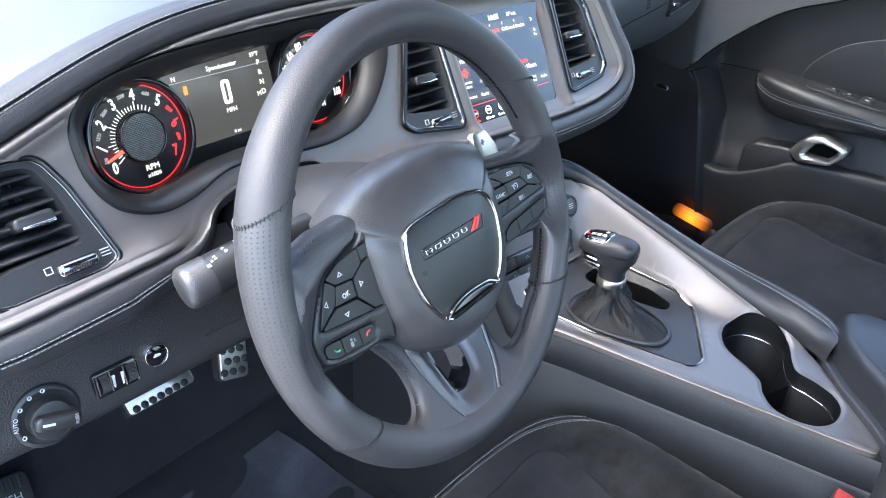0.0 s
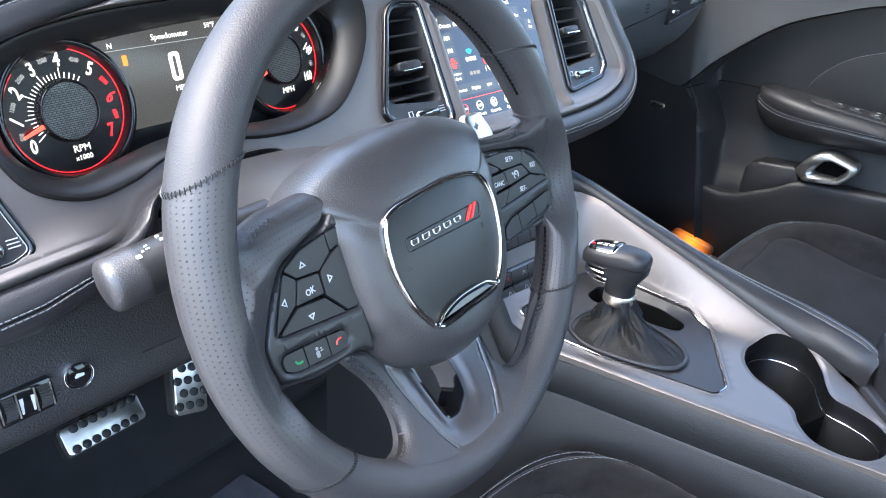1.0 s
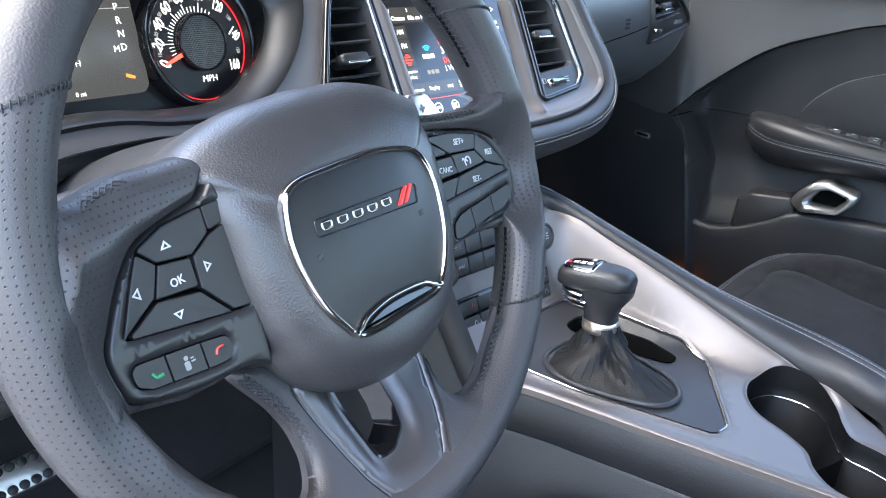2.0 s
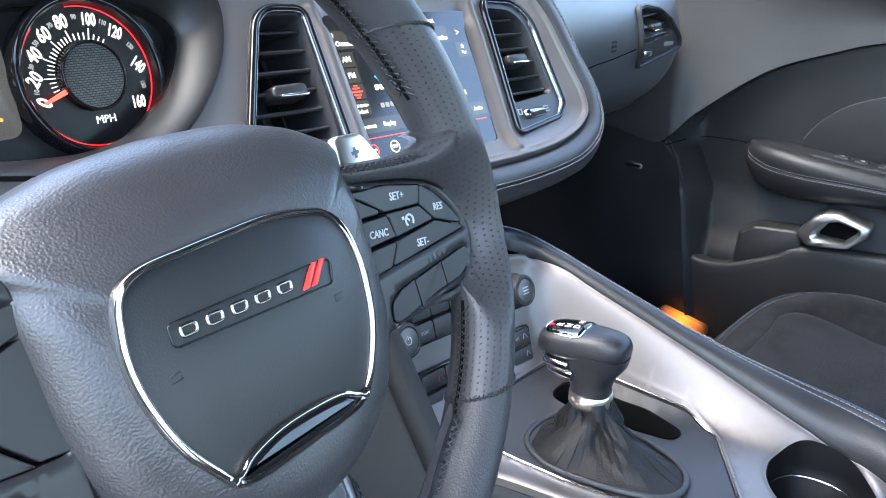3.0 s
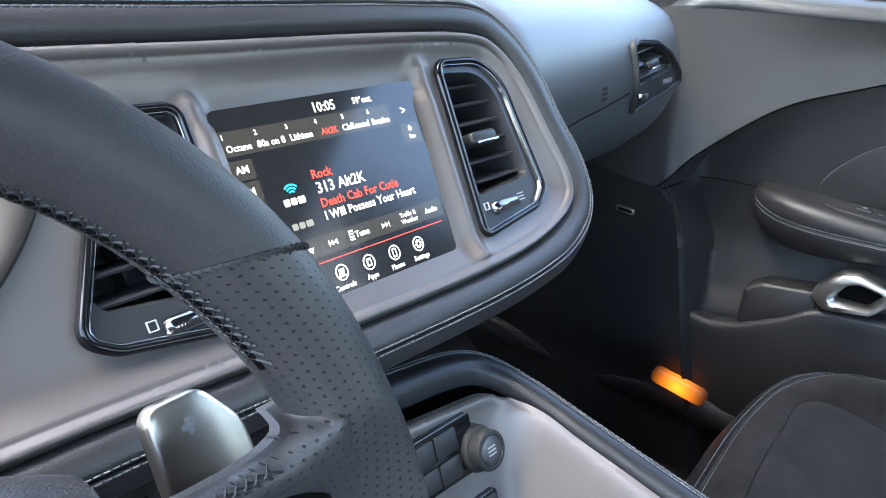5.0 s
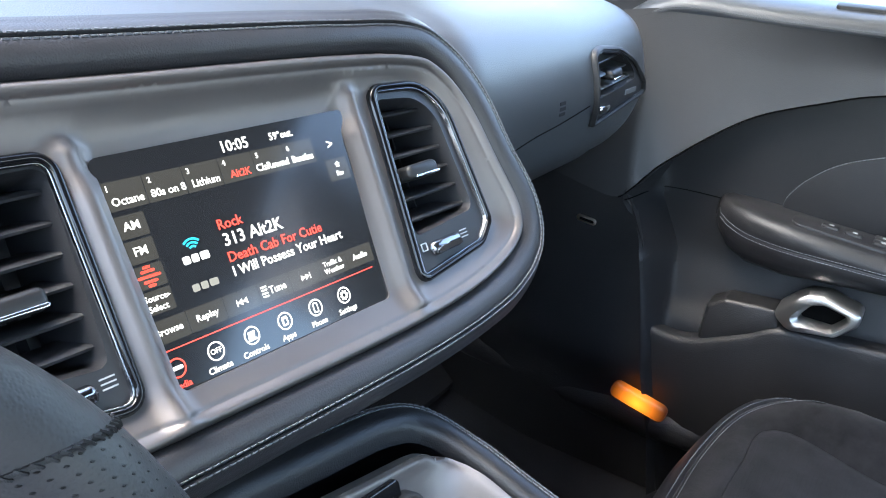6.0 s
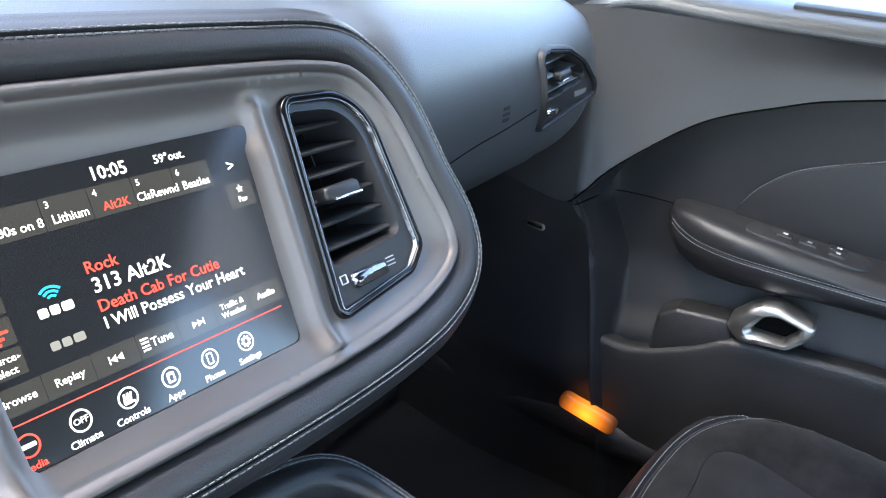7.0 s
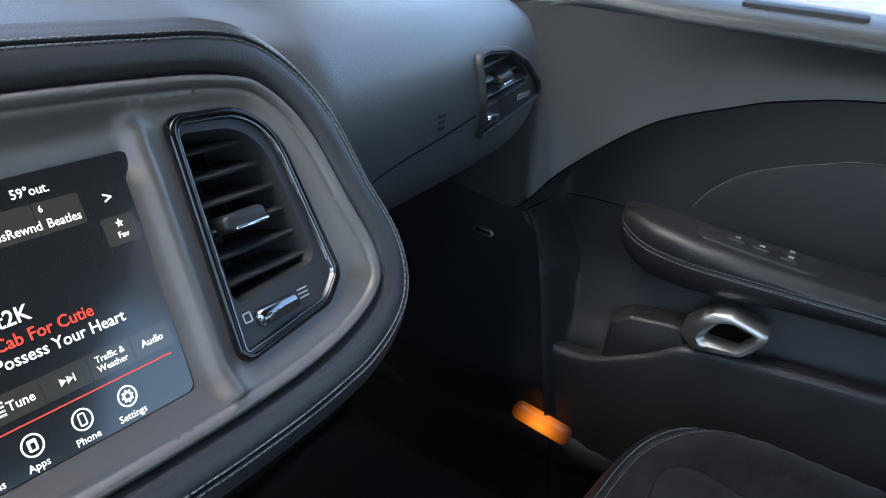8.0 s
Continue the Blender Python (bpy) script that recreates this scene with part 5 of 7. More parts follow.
for sg in (-1, 1):
    fr = POD[sg]
    wb = ccw(even(rounded(WEB[sg], 0.012, 5), 160))
    web("spoke", wb, [fr], spoke_w, 0.016, RIMPERF, "perforated leather spoke", 0.014)
    bm = bmesh.new()
    top = flowing([q for q in (WEB[sg][:5] if sg > 0 else WEB[sg][2:5])], 8, False)
    lace(bm, [wp(u, v - 0.0050, spoke_w(u, v - 0.005) - 0.0034) for u, v in top], [wp(u, v - 0.0016, spoke_w(u, v) - 0.0100) for u, v in top], [wp(u, v - 0.0030, spoke_w(u, v) - 0.0064) for u, v in top], 0.0036, 0.00045)
    part("spoke_lacing", bm, DARKTHREAD, wheel, kind="stuff")
    gr, pl = ccw(even(rounded(GROUP[sg], 0.004, 4), 110)), ccw(even(rounded(PILL[sg], 0.0045, 4), 110))
    bm = bmesh.new()
    fi = grown(fr, -0.0005)
    sheet(bm, fi, [gr, pl], lambda u, v: wp(u, v, -0.0060 + 0.0040 * smoothstep(float(away([(u, v)], fi)[0]), 0.0, 0.0024) - 0.0014 * (1 - smoothstep(min(float(away([(u, v)], gr)[0]), float(away([(u, v)], pl)[0])), 0.0, 0.0018))), 0.004,
          [q for d in (0.0006, 0.0013, 0.002, 0.003) for q in grown(fi, -d)] + [q for h in (gr, pl) for d in (0.0006, 0.0012, 0.002) for q in grown(h, d)], lambda u, v: wp(u, v, -0.020))
    bmesh.ops.remove_doubles(bm, verts=bm.verts[:], dist=1e-6)
    pod = part("control_pod", bm, DARKPOD, wheel, "black control pod with buttons")
    bm = bmesh.new()
    for h in (gr, pl):
        loft(bm, [[wp(*q, -0.0042) for q in grown(h, 0.0004)], [wp(*q, -0.0085) for q in grown(h, -0.0004)]], True, False, True)
    part("pod_well", bm, DEEP, pod)
    for kq in (CAPS_RIGHT if sg > 0 else CAPS_LEFT):
        bm = bmesh.new()
        slab(bm, ccw(rounded([tuple(q) for q in grown(ccw(kq), -0.0005)], 0.0012, 3)), wp, -0.0085, -0.0024, 0.0006)
        part("button", bm, BUTTON, pod, flat=True)
    us = [min(q[0] for q in PILL[sg])] + [c[0] for c in CUTS[sg]] + [max(q[0] for q in PILL[sg])]
    for a, b in zip(us, us[1:]):
        pi = arr(grown(pl, -0.0006))
        pi[:, 0] = np.clip(pi[:, 0], a + 0.0005, b - 0.0005)
        bm = bmesh.new()
        slab(bm, [tuple(q) for q in pi], wp, -0.0085, -0.0024)
        part("button", bm, BUTTON, pod, flat=True)

    def put(body, u, v, size=0.0056, ink=INK):
        lettering(body, size, wp, u, v, -0.0022, pod, ink, "button_mark", stretch=0.9, spin=radians(-9 if sg > 0 else 4), bold=0.012)
    if sg < 0:
        put("OK", -0.1084, 0.0066)
        for u, v, r in ((-0.1082, 0.0233, 90), (-0.1285, 0.0082, 180), (-0.0913, 0.0078, 0), (-0.1128, -0.0072, 270)):
            a = math.radians(r)
            tri = [(0.0023, 0), (-0.0015, 0.0027), (-0.0015, -0.0027)]
            tri = [(u + p * math.cos(a) - q * math.sin(a), v + p * math.sin(a) + q * math.cos(a)) for p, q in tri]
            bm = bmesh.new()
            ringband(bm, ccw(tri), [tuple(q) for q in (arr(ccw(tri)) - arr(tri).mean(0)) * 0.5 + arr(tri).mean(0)], wp, -0.003, -0.0021, 0.0)
            part("arrow_mark", bm, INK, pod)
        for u, v, ink in ((-0.1318, -0.0266, GREENPRINT), (-0.0997, -0.0302, REDPRINT)):
            bm = bmesh.new()
            s2 = -1 if ink is REDPRINT else 1
            tube(bm, flowing([wp(u - 0.0024, v + s2 * 0.0014, -0.0023), wp(u - 0.0010, v - s2 * 0.0010, -0.0023), wp(u + 0.0024, v - s2 * 0.0012, -0.0023)], 4, False), 0.0008, 5)
            part("phone_mark", bm, ink, pod)
        bm = bmesh.new()
        slab(bm, disc(0.0011, 12, (-0.1172, -0.0262)), wp, -0.003, -0.0021)
        slab(bm, ccw(rounded(quad(-0.1188, -0.0318, -0.1160, -0.0277), 0.0008, 2)), wp, -0.003, -0.0021)
        slab(bm, quad(-0.1150, -0.0275, -0.1135, -0.0268), wp, -0.003, -0.0021)
        slab(bm, quad(-0.1150, -0.0290, -0.1130, -0.0283), wp, -0.003, -0.0021)
        part("voice_mark", bm, GREYINK, pod)
    else:
        put("SET+", 0.1147, 0.0157)
        put("RES", 0.1441, 0.0017)
        put("SET-", 0.1243, -0.0118)
        put("CANC", 0.0945, 0.0020, 0.0052)
        c = (0.1191, 0.0016)
        bm = bmesh.new()
        tube(bm, [wp(c[0] + 0.0030 * math.cos(a), c[1] + 0.0030 * math.sin(a), -0.0023) for a in np.linspace(-0.8, 3.9, 14)], 0.0006, 5)
        tube(bm, [wp(c[0], c[1], -0.0023), wp(c[0] - 0.0022, c[1] + 0.0024, -0.0023)], 0.0006, 5)
        slab(bm, quad(c[0] - 0.0052, c[1] + 0.0016, c[0] - 0.0036, c[1] + 0.0032), wp, -0.003, -0.0021)
        part("cruise_mark", bm, INK, pod)

# lower yoke: a satin U between airbag and rim, in leather
Y_OUT = ccw(even(rounded([(-0.0590, -0.0700), (-0.0502, -0.1031), (-0.0425, -0.1340), (-0.0345, -0.1535), (-0.0110, -0.1590), (0.0120, -0.1550), (0.0300, -0.1340), (0.0390, -0.1040), (0.0440, -0.0720)], [0.004, 0.1, 0.05, 0.020, 0.05, 0.024, 0.05, 0.1, 0.004], 6), 120))
Y_IN = ccw(even(rounded([(-0.0330, -0.0720), (-0.0250, -0.1330), (-0.0120, -0.1355), (0.0030, -0.1280), (0.0065, -0.1150), (0.0060, -0.0720)], [0.004, 0.005, 0.02, 0.008, 0.02, 0.004], 6), 90))
Y_LEA = ccw(even(rounded([(-0.0880, -0.0480), (-0.0780, -0.0640), (-0.0690, -0.0780), (-0.0640, -0.0930), (-0.0650, -0.1100), (-0.0740, -0.1220), (-0.0880, -0.1230), (-0.1050, -0.1150), (-0.1240, -0.0960), (-0.1420, -0.0960), (-0.10, -0.136), (-0.05, -0.1605), (0.0, -0.1665), (0.05, -0.1605), (0.10, -0.136), (0.132, -0.098), (0.1150, -0.0980), (0.0949, -0.1130), (0.0740, -0.1290), (0.0570, -0.1350), (0.0470, -0.1300), (0.0440, -0.1180), (0.0480, -0.0600)],
                         [0.004, 0.05, 0.04, 0.03, 0.02, 0.02, 0.03, 0.05, 0.008, 0.006, 0.1, 0.1, 0.1, 0.1, 0.1, 0.006, 0.008, 0.05, 0.03, 0.012, 0.01, 0.03, 0.01], 5), 200))


def lea_w(u, v):
    r = math.hypot(u - RC[0], v - RC[1])
    return table(r, (0.0, 0.075, 0.105, 0.125, 0.142, 0.155, 0.165, 0.172, 0.19), (-0.023, -0.0205, -0.0165, -0.0095, -0.0015, 0.0065, 0.0125, 0.0148, 0.0148))


web("spoke_leather", Y_LEA, [ccw(grown(Y_OUT, 0.0013))], lea_w, 0.010, RIMHIDE, "smooth leather round the lower spoke")
bm = bmesh.new()
sheet(bm, Y_OUT, [Y_IN], lambda u, v: wp(u, v, lea_w(u, v) - 0.0010 - 0.0045 * (1 - smoothstep(float(away([(u, v)], Y_IN)[0]), 0.0, 0.012)) - 0.0016 * math.exp(-((float(away([(u, v)], Y_OUT)[0]) - 0.0022) / 0.0009) ** 2)), 0.004,
      [q for d in (0.0006, 0.0012, 0.002, 0.003) for q in grown(Y_OUT, -d)] + [q for d in (0.002, 0.004, 0.006) for q in grown(Y_IN, d)], lambda u, v: wp(u, v, lea_w(u, v) - 0.018), True)
part("lower_spoke", bm, SPOKESATIN, wheel, "dark satin silver lower spoke")
bm = bmesh.new()
loft(bm, [[wp(u, v, lea_w(u, v) - 0.0052) for u, v in Y_IN], [wp(u, v, lea_w(u, v) - 0.0044) for u, v in grown(Y_IN, -0.0016)], [wp(u, v, lea_w(u, v) - 0.024) for u, v in grown(Y_IN, -0.0036)]])
part("spoke_lining", bm, GLOSS, wheel)
bm = bmesh.new()
for path, n0 in (([(-0.0850, -0.0540), (-0.0765, -0.0660), (-0.0690, -0.0780), (-0.0640, -0.0930), (-0.0650, -0.1100), (-0.0740, -0.1215), (-0.0880, -0.1225), (-0.1050, -0.1145), (-0.1220, -0.0970)], 1), ([(0.0460, -0.1000), (0.0445, -0.1180), (0.0475, -0.1295), (0.0570, -0.1345), (0.0740, -0.1285), (0.0949, -0.1125), (0.1100, -0.1000)], -1)):
    p = arr(even(flowing(path, 8, False), 60, False))
    t = np.gradient(p, axis=0)
    t /= np.linalg.norm(t, axis=1)[:, None]
    o = np.stack([-t[:, 1], t[:, 0]], 1) * n0
    lace(bm, [wp(*(q + k * 0.0042), lea_w(*q) - 0.0028) for q, k in zip(p, o)], [wp(*(q + k * 0.0004), lea_w(*q) - 0.0070) for q, k in zip(p, o)], [wp(*(q + k * 0.0021), lea_w(*q) - 0.0042) for q, k in zip(p, o)], 0.0040, 0.0006)
part("spoke_lacing", bm, DARKTHREAD, wheel, kind="stuff")
for sg in (-1, 1):
    bm = bmesh.new()
    pd = rounded([(-0.030, -0.045), (0.010, -0.045), (0.008, 0.004), (-0.004, 0.022), (-0.027, 0.024)], [0.004, 0.004, 0.02, 0.010, 0.006], 6)
    slab(bm, ccw([(0.004 + sg * (0.150 + x), 0.028 + y) for x, y in pd]), wp, -0.051, -0.045, 0.002)
    paddle = part("shift_paddle", bm, BRUSHED, wheel, "brushed metal shift paddle")
    bm = bmesh.new()
    c = (0.004 + sg * 0.137, 0.040)
    if sg > 0:
        slab(bm, [(c[0] + x, c[1] + y) for x, y in ((-0.003, -0.001), (-0.001, -0.001), (-0.001, -0.003), (0.001, -0.003), (0.001, -0.001), (0.003, -0.001), (0.003, 0.001), (0.001, 0.001), (0.001, 0.003), (-0.001, 0.003), (-0.001, 0.001), (-0.003, 0.001))], wp, -0.047, -0.0447)
    else:
        slab(bm, quad(c[0] - 0.003, c[1] - 0.001, c[0] + 0.003, c[1] + 0.001), wp, -0.047, -0.0457)
    part("paddle_mark", bm, GREYINK, paddle)

# ---- steering column and stalk ----
column = thing("steering_column", Matrix.Translation((-0.378, 0.10, 0.60)), "black steering column shroud with wiper stalk", "steering column")
bm = bmesh.new()
rows = []
for t in np.linspace(0, 1, 8):
    c = wp(0.004, 0.004 - 0.004 * t, -0.045 - 0.17 * t)
    hw, hh = 0.060 + 0.012 * math.sin(t * 2.4), 0.052 + 0.010 * math.sin(t * 2.2)
    rows.append([c + Vector((hw * math.copysign(abs(math.cos(a)) ** 0.7, math.cos(a)), 0.34 * hh * math.sin(a), hh * math.copysign(abs(math.sin(a)) ** 0.7, math.sin(a)))) for a in np.linspace(0, 2 * math.pi, 32, endpoint=False)])
loft(bm, rows, True, True, True)
part("shroud", bm, PLASTIC, column)
bm = bmesh.new()
st = flowing([(-0.425, 0.085, 0.628), (-0.47, 0.086, 0.627), (-0.490, 0.0882, 0.625), (-0.514, 0.0917, 0.6214), (-0.534, 0.0946, 0.6182)], 5, False)
tube(bm, st, [0.013] * 6 + [0.0172] * (len(st) - 6), 20)
stalk = part("stalk", bm, BUTTON, column, "black wiper stalk")
bm = bmesh.new()
st = flowing([(-0.532, 0.0943, 0.6185), (-0.540, 0.0955, 0.6172), (-0.548, 0.0966, 0.6159), (-0.556, 0.0978, 0.6146)], 4, False)
tube(bm, st, [0.0174, 0.0178] + [0.0178] * (len(st) - 6) + [0.0176, 0.0168, 0.0148, 0.009], 18)
part("stalk_cap", bm, AIRBAG, stalk, "dark grey rounded end cap")


def barrel(x, a, w):
    """On the stalk's barrel: x along it, a round it from the top towards the seats, in radians."""
    return Vector((x, 0.0918 - 0.147 * (x + 0.515) - math.sin(a) * (0.0178 + w), 0.6212 + 0.16 * (x + 0.515) + math.cos(a) * (0.0178 + w)))


for x, a, hx, ha in ((-0.5365, 30, 0.0026, 7), (-0.5325, 22, 0.0010, 4), (-0.5290, 20, 0.0018, 3), (-0.5290, 12, 0.0018, 3), (-0.5185, 12, 0.0016, 6), (-0.5185, -2, 0.0016, 5), (-0.5120, 34, 0.0007, 16), (-0.5065, 8, 0.0022, 4),
                     (-0.5055, -10, 0.0024, 5), (-0.5015, 16, 0.0016, 3), (-0.5010, -4, 0.0018, 4), (-0.5105, 68, 0.0016, 5), (-0.5110, 88, 0.0012, 3)):
    bm = bmesh.new()
    slab(bm, rounded(quad(-hx * 0.6, -ha * 0.62, hx * 0.6, ha * 0.62), 0.0, 2), lambda p, q, w: barrel(x + p, radians(a + q), w), -0.001, 0.0006)
    part("stalk_mark", bm, INK, stalk)


# ---- centre console ----
CP = flowing([(-0.40, 0.384), (-0.15, 0.388), (-0.02, 0.390), (0.035, 0.393), (0.066, 0.407), (0.084, 0.433), (0.098, 0.467), (0.113, 0.508), (0.124, 0.54)], 10, False)
_d = np.r_[0, np.cumsum(np.linalg.norm(np.diff(arr(CP), axis=0), axis=1))]
_d = _d - float(np.interp(0.0, arr(CP)[:, 0], _d))


def rail_z(y):
    return table(y, (-0.42, -0.29, -0.20, -0.13, -0.06, 0.04, 0.08, 0.14), (0.392, 0.396, 0.401, 0.418, 0.440, 0.474, 0.488, 0.498))


def deck(x, l, w=0.0):
    """A place on the console's top: x across, l along it (rising to the controls in front), w above."""
    y, z = float(np.interp(l, _d, arr(CP)[:, 0])), float(np.interp(l, _d, arr(CP)[:, 1]))
    y2, z2 = float(np.interp(l + 0.002, _d, arr(CP)[:, 0])), float(np.interp(l + 0.002, _d, arr(CP)[:, 1]))
    t = math.hypot(y2 - y, z2 - z) or 1
    ny, nz = -(z2 - z) / t, (y2 - y) / t
    lift = max(0.0, rail_z(y) - z) * smoothstep(x, 0.056, 0.097)
    front = smoothstep(l, 0.02, 0.10)
    return Vector((x, y + ny * w - 0.12 * (x - 0.045) * front, z + lift + nz * w))


console = thing("center_console", Matrix.Translation((0, -0.1, 0.05)), "centre console with satin silver top and black leather sides", "console")
DECK = ccw(even(flowing([(-0.136, 0.185), (-0.137, 0.11), (-0.128, 0.055), (-0.112, 0.0), (-0.098, -0.12), (-0.083, -0.25), (-0.072, -0.342), (-0.064, -0.356), (-0.048, -0.350), (-0.022, -0.328), (0.021, -0.289), (0.058, -0.253), (0.081, -0.208), (0.091, -0.13), (0.096, -0.05), (0.094, 0.06), (0.090, 0.135), (0.080, 0.165), (0.04, 0.178)], 10), 240))
CUPS = ccw(even(flowing([(0.030, -0.151), (0.055, -0.149), (0.076, -0.161), (0.084, -0.180), (0.081, -0.203), (0.062, -0.224), (0.035, -0.236), (0.016, -0.248), (0.010, -0.271), (-0.001, -0.294), (-0.020, -0.307), (-0.047, -0.307), (-0.067, -0.293), (-0.074, -0.271), (-0.069, -0.248), (-0.052, -0.231), (-0.031, -0.220), (-0.015, -0.198), (-0.004, -0.176), (0.010, -0.161)], 6), 110))
PLATE = ccw(even(rounded([(-0.088, 0.066), (-0.086, -0.03), (-0.067, -0.152), (-0.046, -0.157), (0.054, -0.103), (0.067, -0.072), (0.067, 0.02), (0.056, 0.066)], [0.006, 0.1, 0.008, 0.01, 0.02, 0.03, 0.03, 0.01], 6), 100))
bm = bmesh.new()
extra = [q for d in (0.0018, 0.0035, 0.005, 0.007, 0.010) for q in grown(DECK, -d)]


def deck_w(x, l):
    d = float(away([(x, l)], DECK)[0])
    e = float(away([(x, l)], CUPS)[0])
    p = float(away([(x, l)], PLATE)[0])
    return table(d, (0, 0.0018, 0.0045, 0.008, 0.013, 0.03), (-0.0010, 0.0004, 0.0010, 0.0006, 0.0, 0.0)) - 0.002 * math.exp(-((e / 0.003) ** 2)) + 0.0012 * math.exp(-(((p - 0.003) / 0.002) ** 2))


ex2 = [q for l in (CUPS, PLATE) for d in (0.0012, 0.0025, 0.004, 0.006) for q in grown(l, d)]
sheet(bm, DECK, [CUPS, PLATE], lambda x, l: deck(x, l, deck_w(x, l)), 0.0085, extra + ex2, lambda x, l: deck(x, l, -0.010), True)
part("top_panel", bm, SATIN, console, "satin silver console top")

# cup holders
bm = bmesh.new()
fl = lambda k: [tuple(q) for q in arr(CUPS) + normals2(CUPS) * k]
loft(bm, [[deck(*q, -0.0015) for q in CUPS], [Vector((*q, 0.377)) for q in fl(-0.0015)], [Vector((*q, 0.366)) for q in fl(-0.0020)], [Vector((*q, 0.364)) for q in fl(-0.0045)], [Vector((*q, 0.290)) for q in fl(-0.0070)], [Vector((*q, 0.282)) for q in fl(-0.010)]], True, False, True)
cups = part("cup_holder", bm, CUPBLACK, console, "twin black cup holder")
bm = bmesh.new()
tube(bm, [Vector((*q, 0.3655)) for q in fl(-0.0030)], 0.0010, 6, True)
part("cup_edge", bm, DIMCHROME, cups, "thin bright liner edge")
bm = bmesh.new()
ridge = flowing([(-0.038, -0.224), (-0.022, -0.231), (-0.004, -0.239), (0.015, -0.247)], 6, False)
loft(bm, [[Vector((x, y, 0.330)), Vector((x - 0.004, y + 0.002, 0.360)), Vector((x - 0.001, y + 0.001, 0.3645)), Vector((x + 0.003, y - 0.001, 0.3645)), Vector((x + 0.006, y - 0.002, 0.360)), Vector((x + 0.003, y, 0.330))] for x, y in ridge], True, True, True)
part("cup_web", bm, CUPBLACK, cups)

# shifter plate with its tray
SLOT = ccw(even(rounded([(0.014, 0.040), (0.014, -0.030), (0.022, -0.076), (0.040, -0.080), (0.056, -0.040), (0.054, 0.040)], [0.012, 0.02, 0.012, 0.012, 0.03, 0.012], 5), 50))
BOOTL = ccw(even(flowing([(-0.066, 0.012), (-0.045, 0.024), (-0.010, 0.020), (0.008, 0.000), (0.006, -0.050), (-0.010, -0.090), (-0.034, -0.106), (-0.060, -0.098), (-0.074, -0.060), (-0.078, -0.015)], 8), 80))
bm = bmesh.new()
PL = grown(PLATE, -0.0016)
sheet(bm, PL, [SLOT], lambda x, l: deck(x, l, 0.0002), 0.012, (), lambda x, l: deck(x, l, -0.012))
plate = part("shifter_plate", bm, PLASTIC, console, "matte black shifter plate")
bm = bmesh.new()
tube(bm, [deck(*q, 0.0008) for q in PLATE], 0.0012, 6, True)
part("plate_edge", bm, DIMCHROME, plate, "thin bright edge")
bm = bmesh.new()
loft(bm, [[Vector((*q, 0.3905)) for q in SLOT], [Vector((*q, 0.388)) for q in grown(SLOT, -0.003)], [Vector((*q, 0.345)) for q in grown(SLOT, -0.006)]], True, False, True)
part("tray", bm, DEEP, plate, "deep black side tray")

# sides and leather rail
bm = bmesh.new()
ys = np.linspace(-0.62, 0.30, 24)


def left_x(y):
    return float(np.interp(y, (-0.40, -0.25, -0.12, 0.0, 0.055, 0.11, 0.3), (-0.066, -0.083, -0.098, -0.112, -0.128, -0.139, -0.15)))


def crest(y):
    return float(np.interp(y, (-0.4, 0.02, 0.06, 0.10, 0.13), (0.380, 0.386, 0.41, 0.49, 0.53)))


rows = []
for y in ys:
    x, z = left_x(y) + 0.003, crest(y)
    rows.append([Vector((x + 0.006, y, z - 0.002)), Vector((x - 0.003, y, z - 0.003)), Vector((x - 0.007, y, z - 0.010)), Vector((x - 0.010, y, z - 0.038)), Vector((x - 0.0085, y, z - 0.041)), Vector((x - 0.011, y, z - 0.044)), Vector((x - 0.016, y, z * 0.5)), Vector((x - 0.014, y, -0.01))])
loft(bm, rows, False)
part("side_panel", bm, CONSOLESIDE, console, "black padded console side")
INNER = [(0.047, -0.270, 0.400), (0.064, -0.250, 0.400), (0.0875, -0.20, 0.401), (0.0935, -0.13, 0.419), (0.0975, -0.06, 0.441), (0.096, 0.04, 0.475), (0.095, 0.085, 0.490), (0.088, 0.118, 0.503), (0.062, 0.131, 0.512), (0.0, 0.139, 0.520), (-0.08, 0.149, 0.530)]
OUTER = [(0.075, -0.278, 0.420), (0.108, -0.250, 0.421), (0.125, -0.19, 0.427), (0.126, -0.13, 0.433), (0.125, -0.066, 0.443), (0.124, 0.04, 0.473), (0.123, 0.090, 0.489), (0.112, 0.138, 0.504), (0.075, 0.160, 0.514), (0.0, 0.170, 0.524), (-0.08, 0.180, 0.534)]
RI, RO = [Vector(q) for q in flowing(INNER, 8, False)], [Vector(q) for q in flowing(OUTER, 8, False)]


def rail(p, q, f, h):
    return p.lerp(q, f) + Vector((0, 0, h))


bm = bmesh.new()
loft(bm, [[rail(p, q, f, h) for f, h in ((0.0, -0.012), (0.02, -0.002), (0.10, 0.0035), (0.25, 0.0058), (0.45, 0.0062), (0.60, 0.0052), (0.645, 0.0036), (0.69, 0.0046), (0.85, 0.0022), (0.96, -0.003), (1.02, -0.012), (1.08, -0.05))] + [Vector((q.x + 0.004, q.y, 0.02))] for p, q in zip(RI, RO)], False)
part("rail", bm, LEATHER, console, "stitched black leather rail")
bm = bmesh.new()
for f, h in ((0.57, 0.0060), (0.72, 0.0050)):
    stitches(bm, [tuple(rail(p, q, f, h)) for p, q in zip(RI, RO)], 0.0048, 0.0036, 0.00045, (0, 0, 1))
part("stitching", bm, THREAD, console, "grey stitching", kind="stuff")
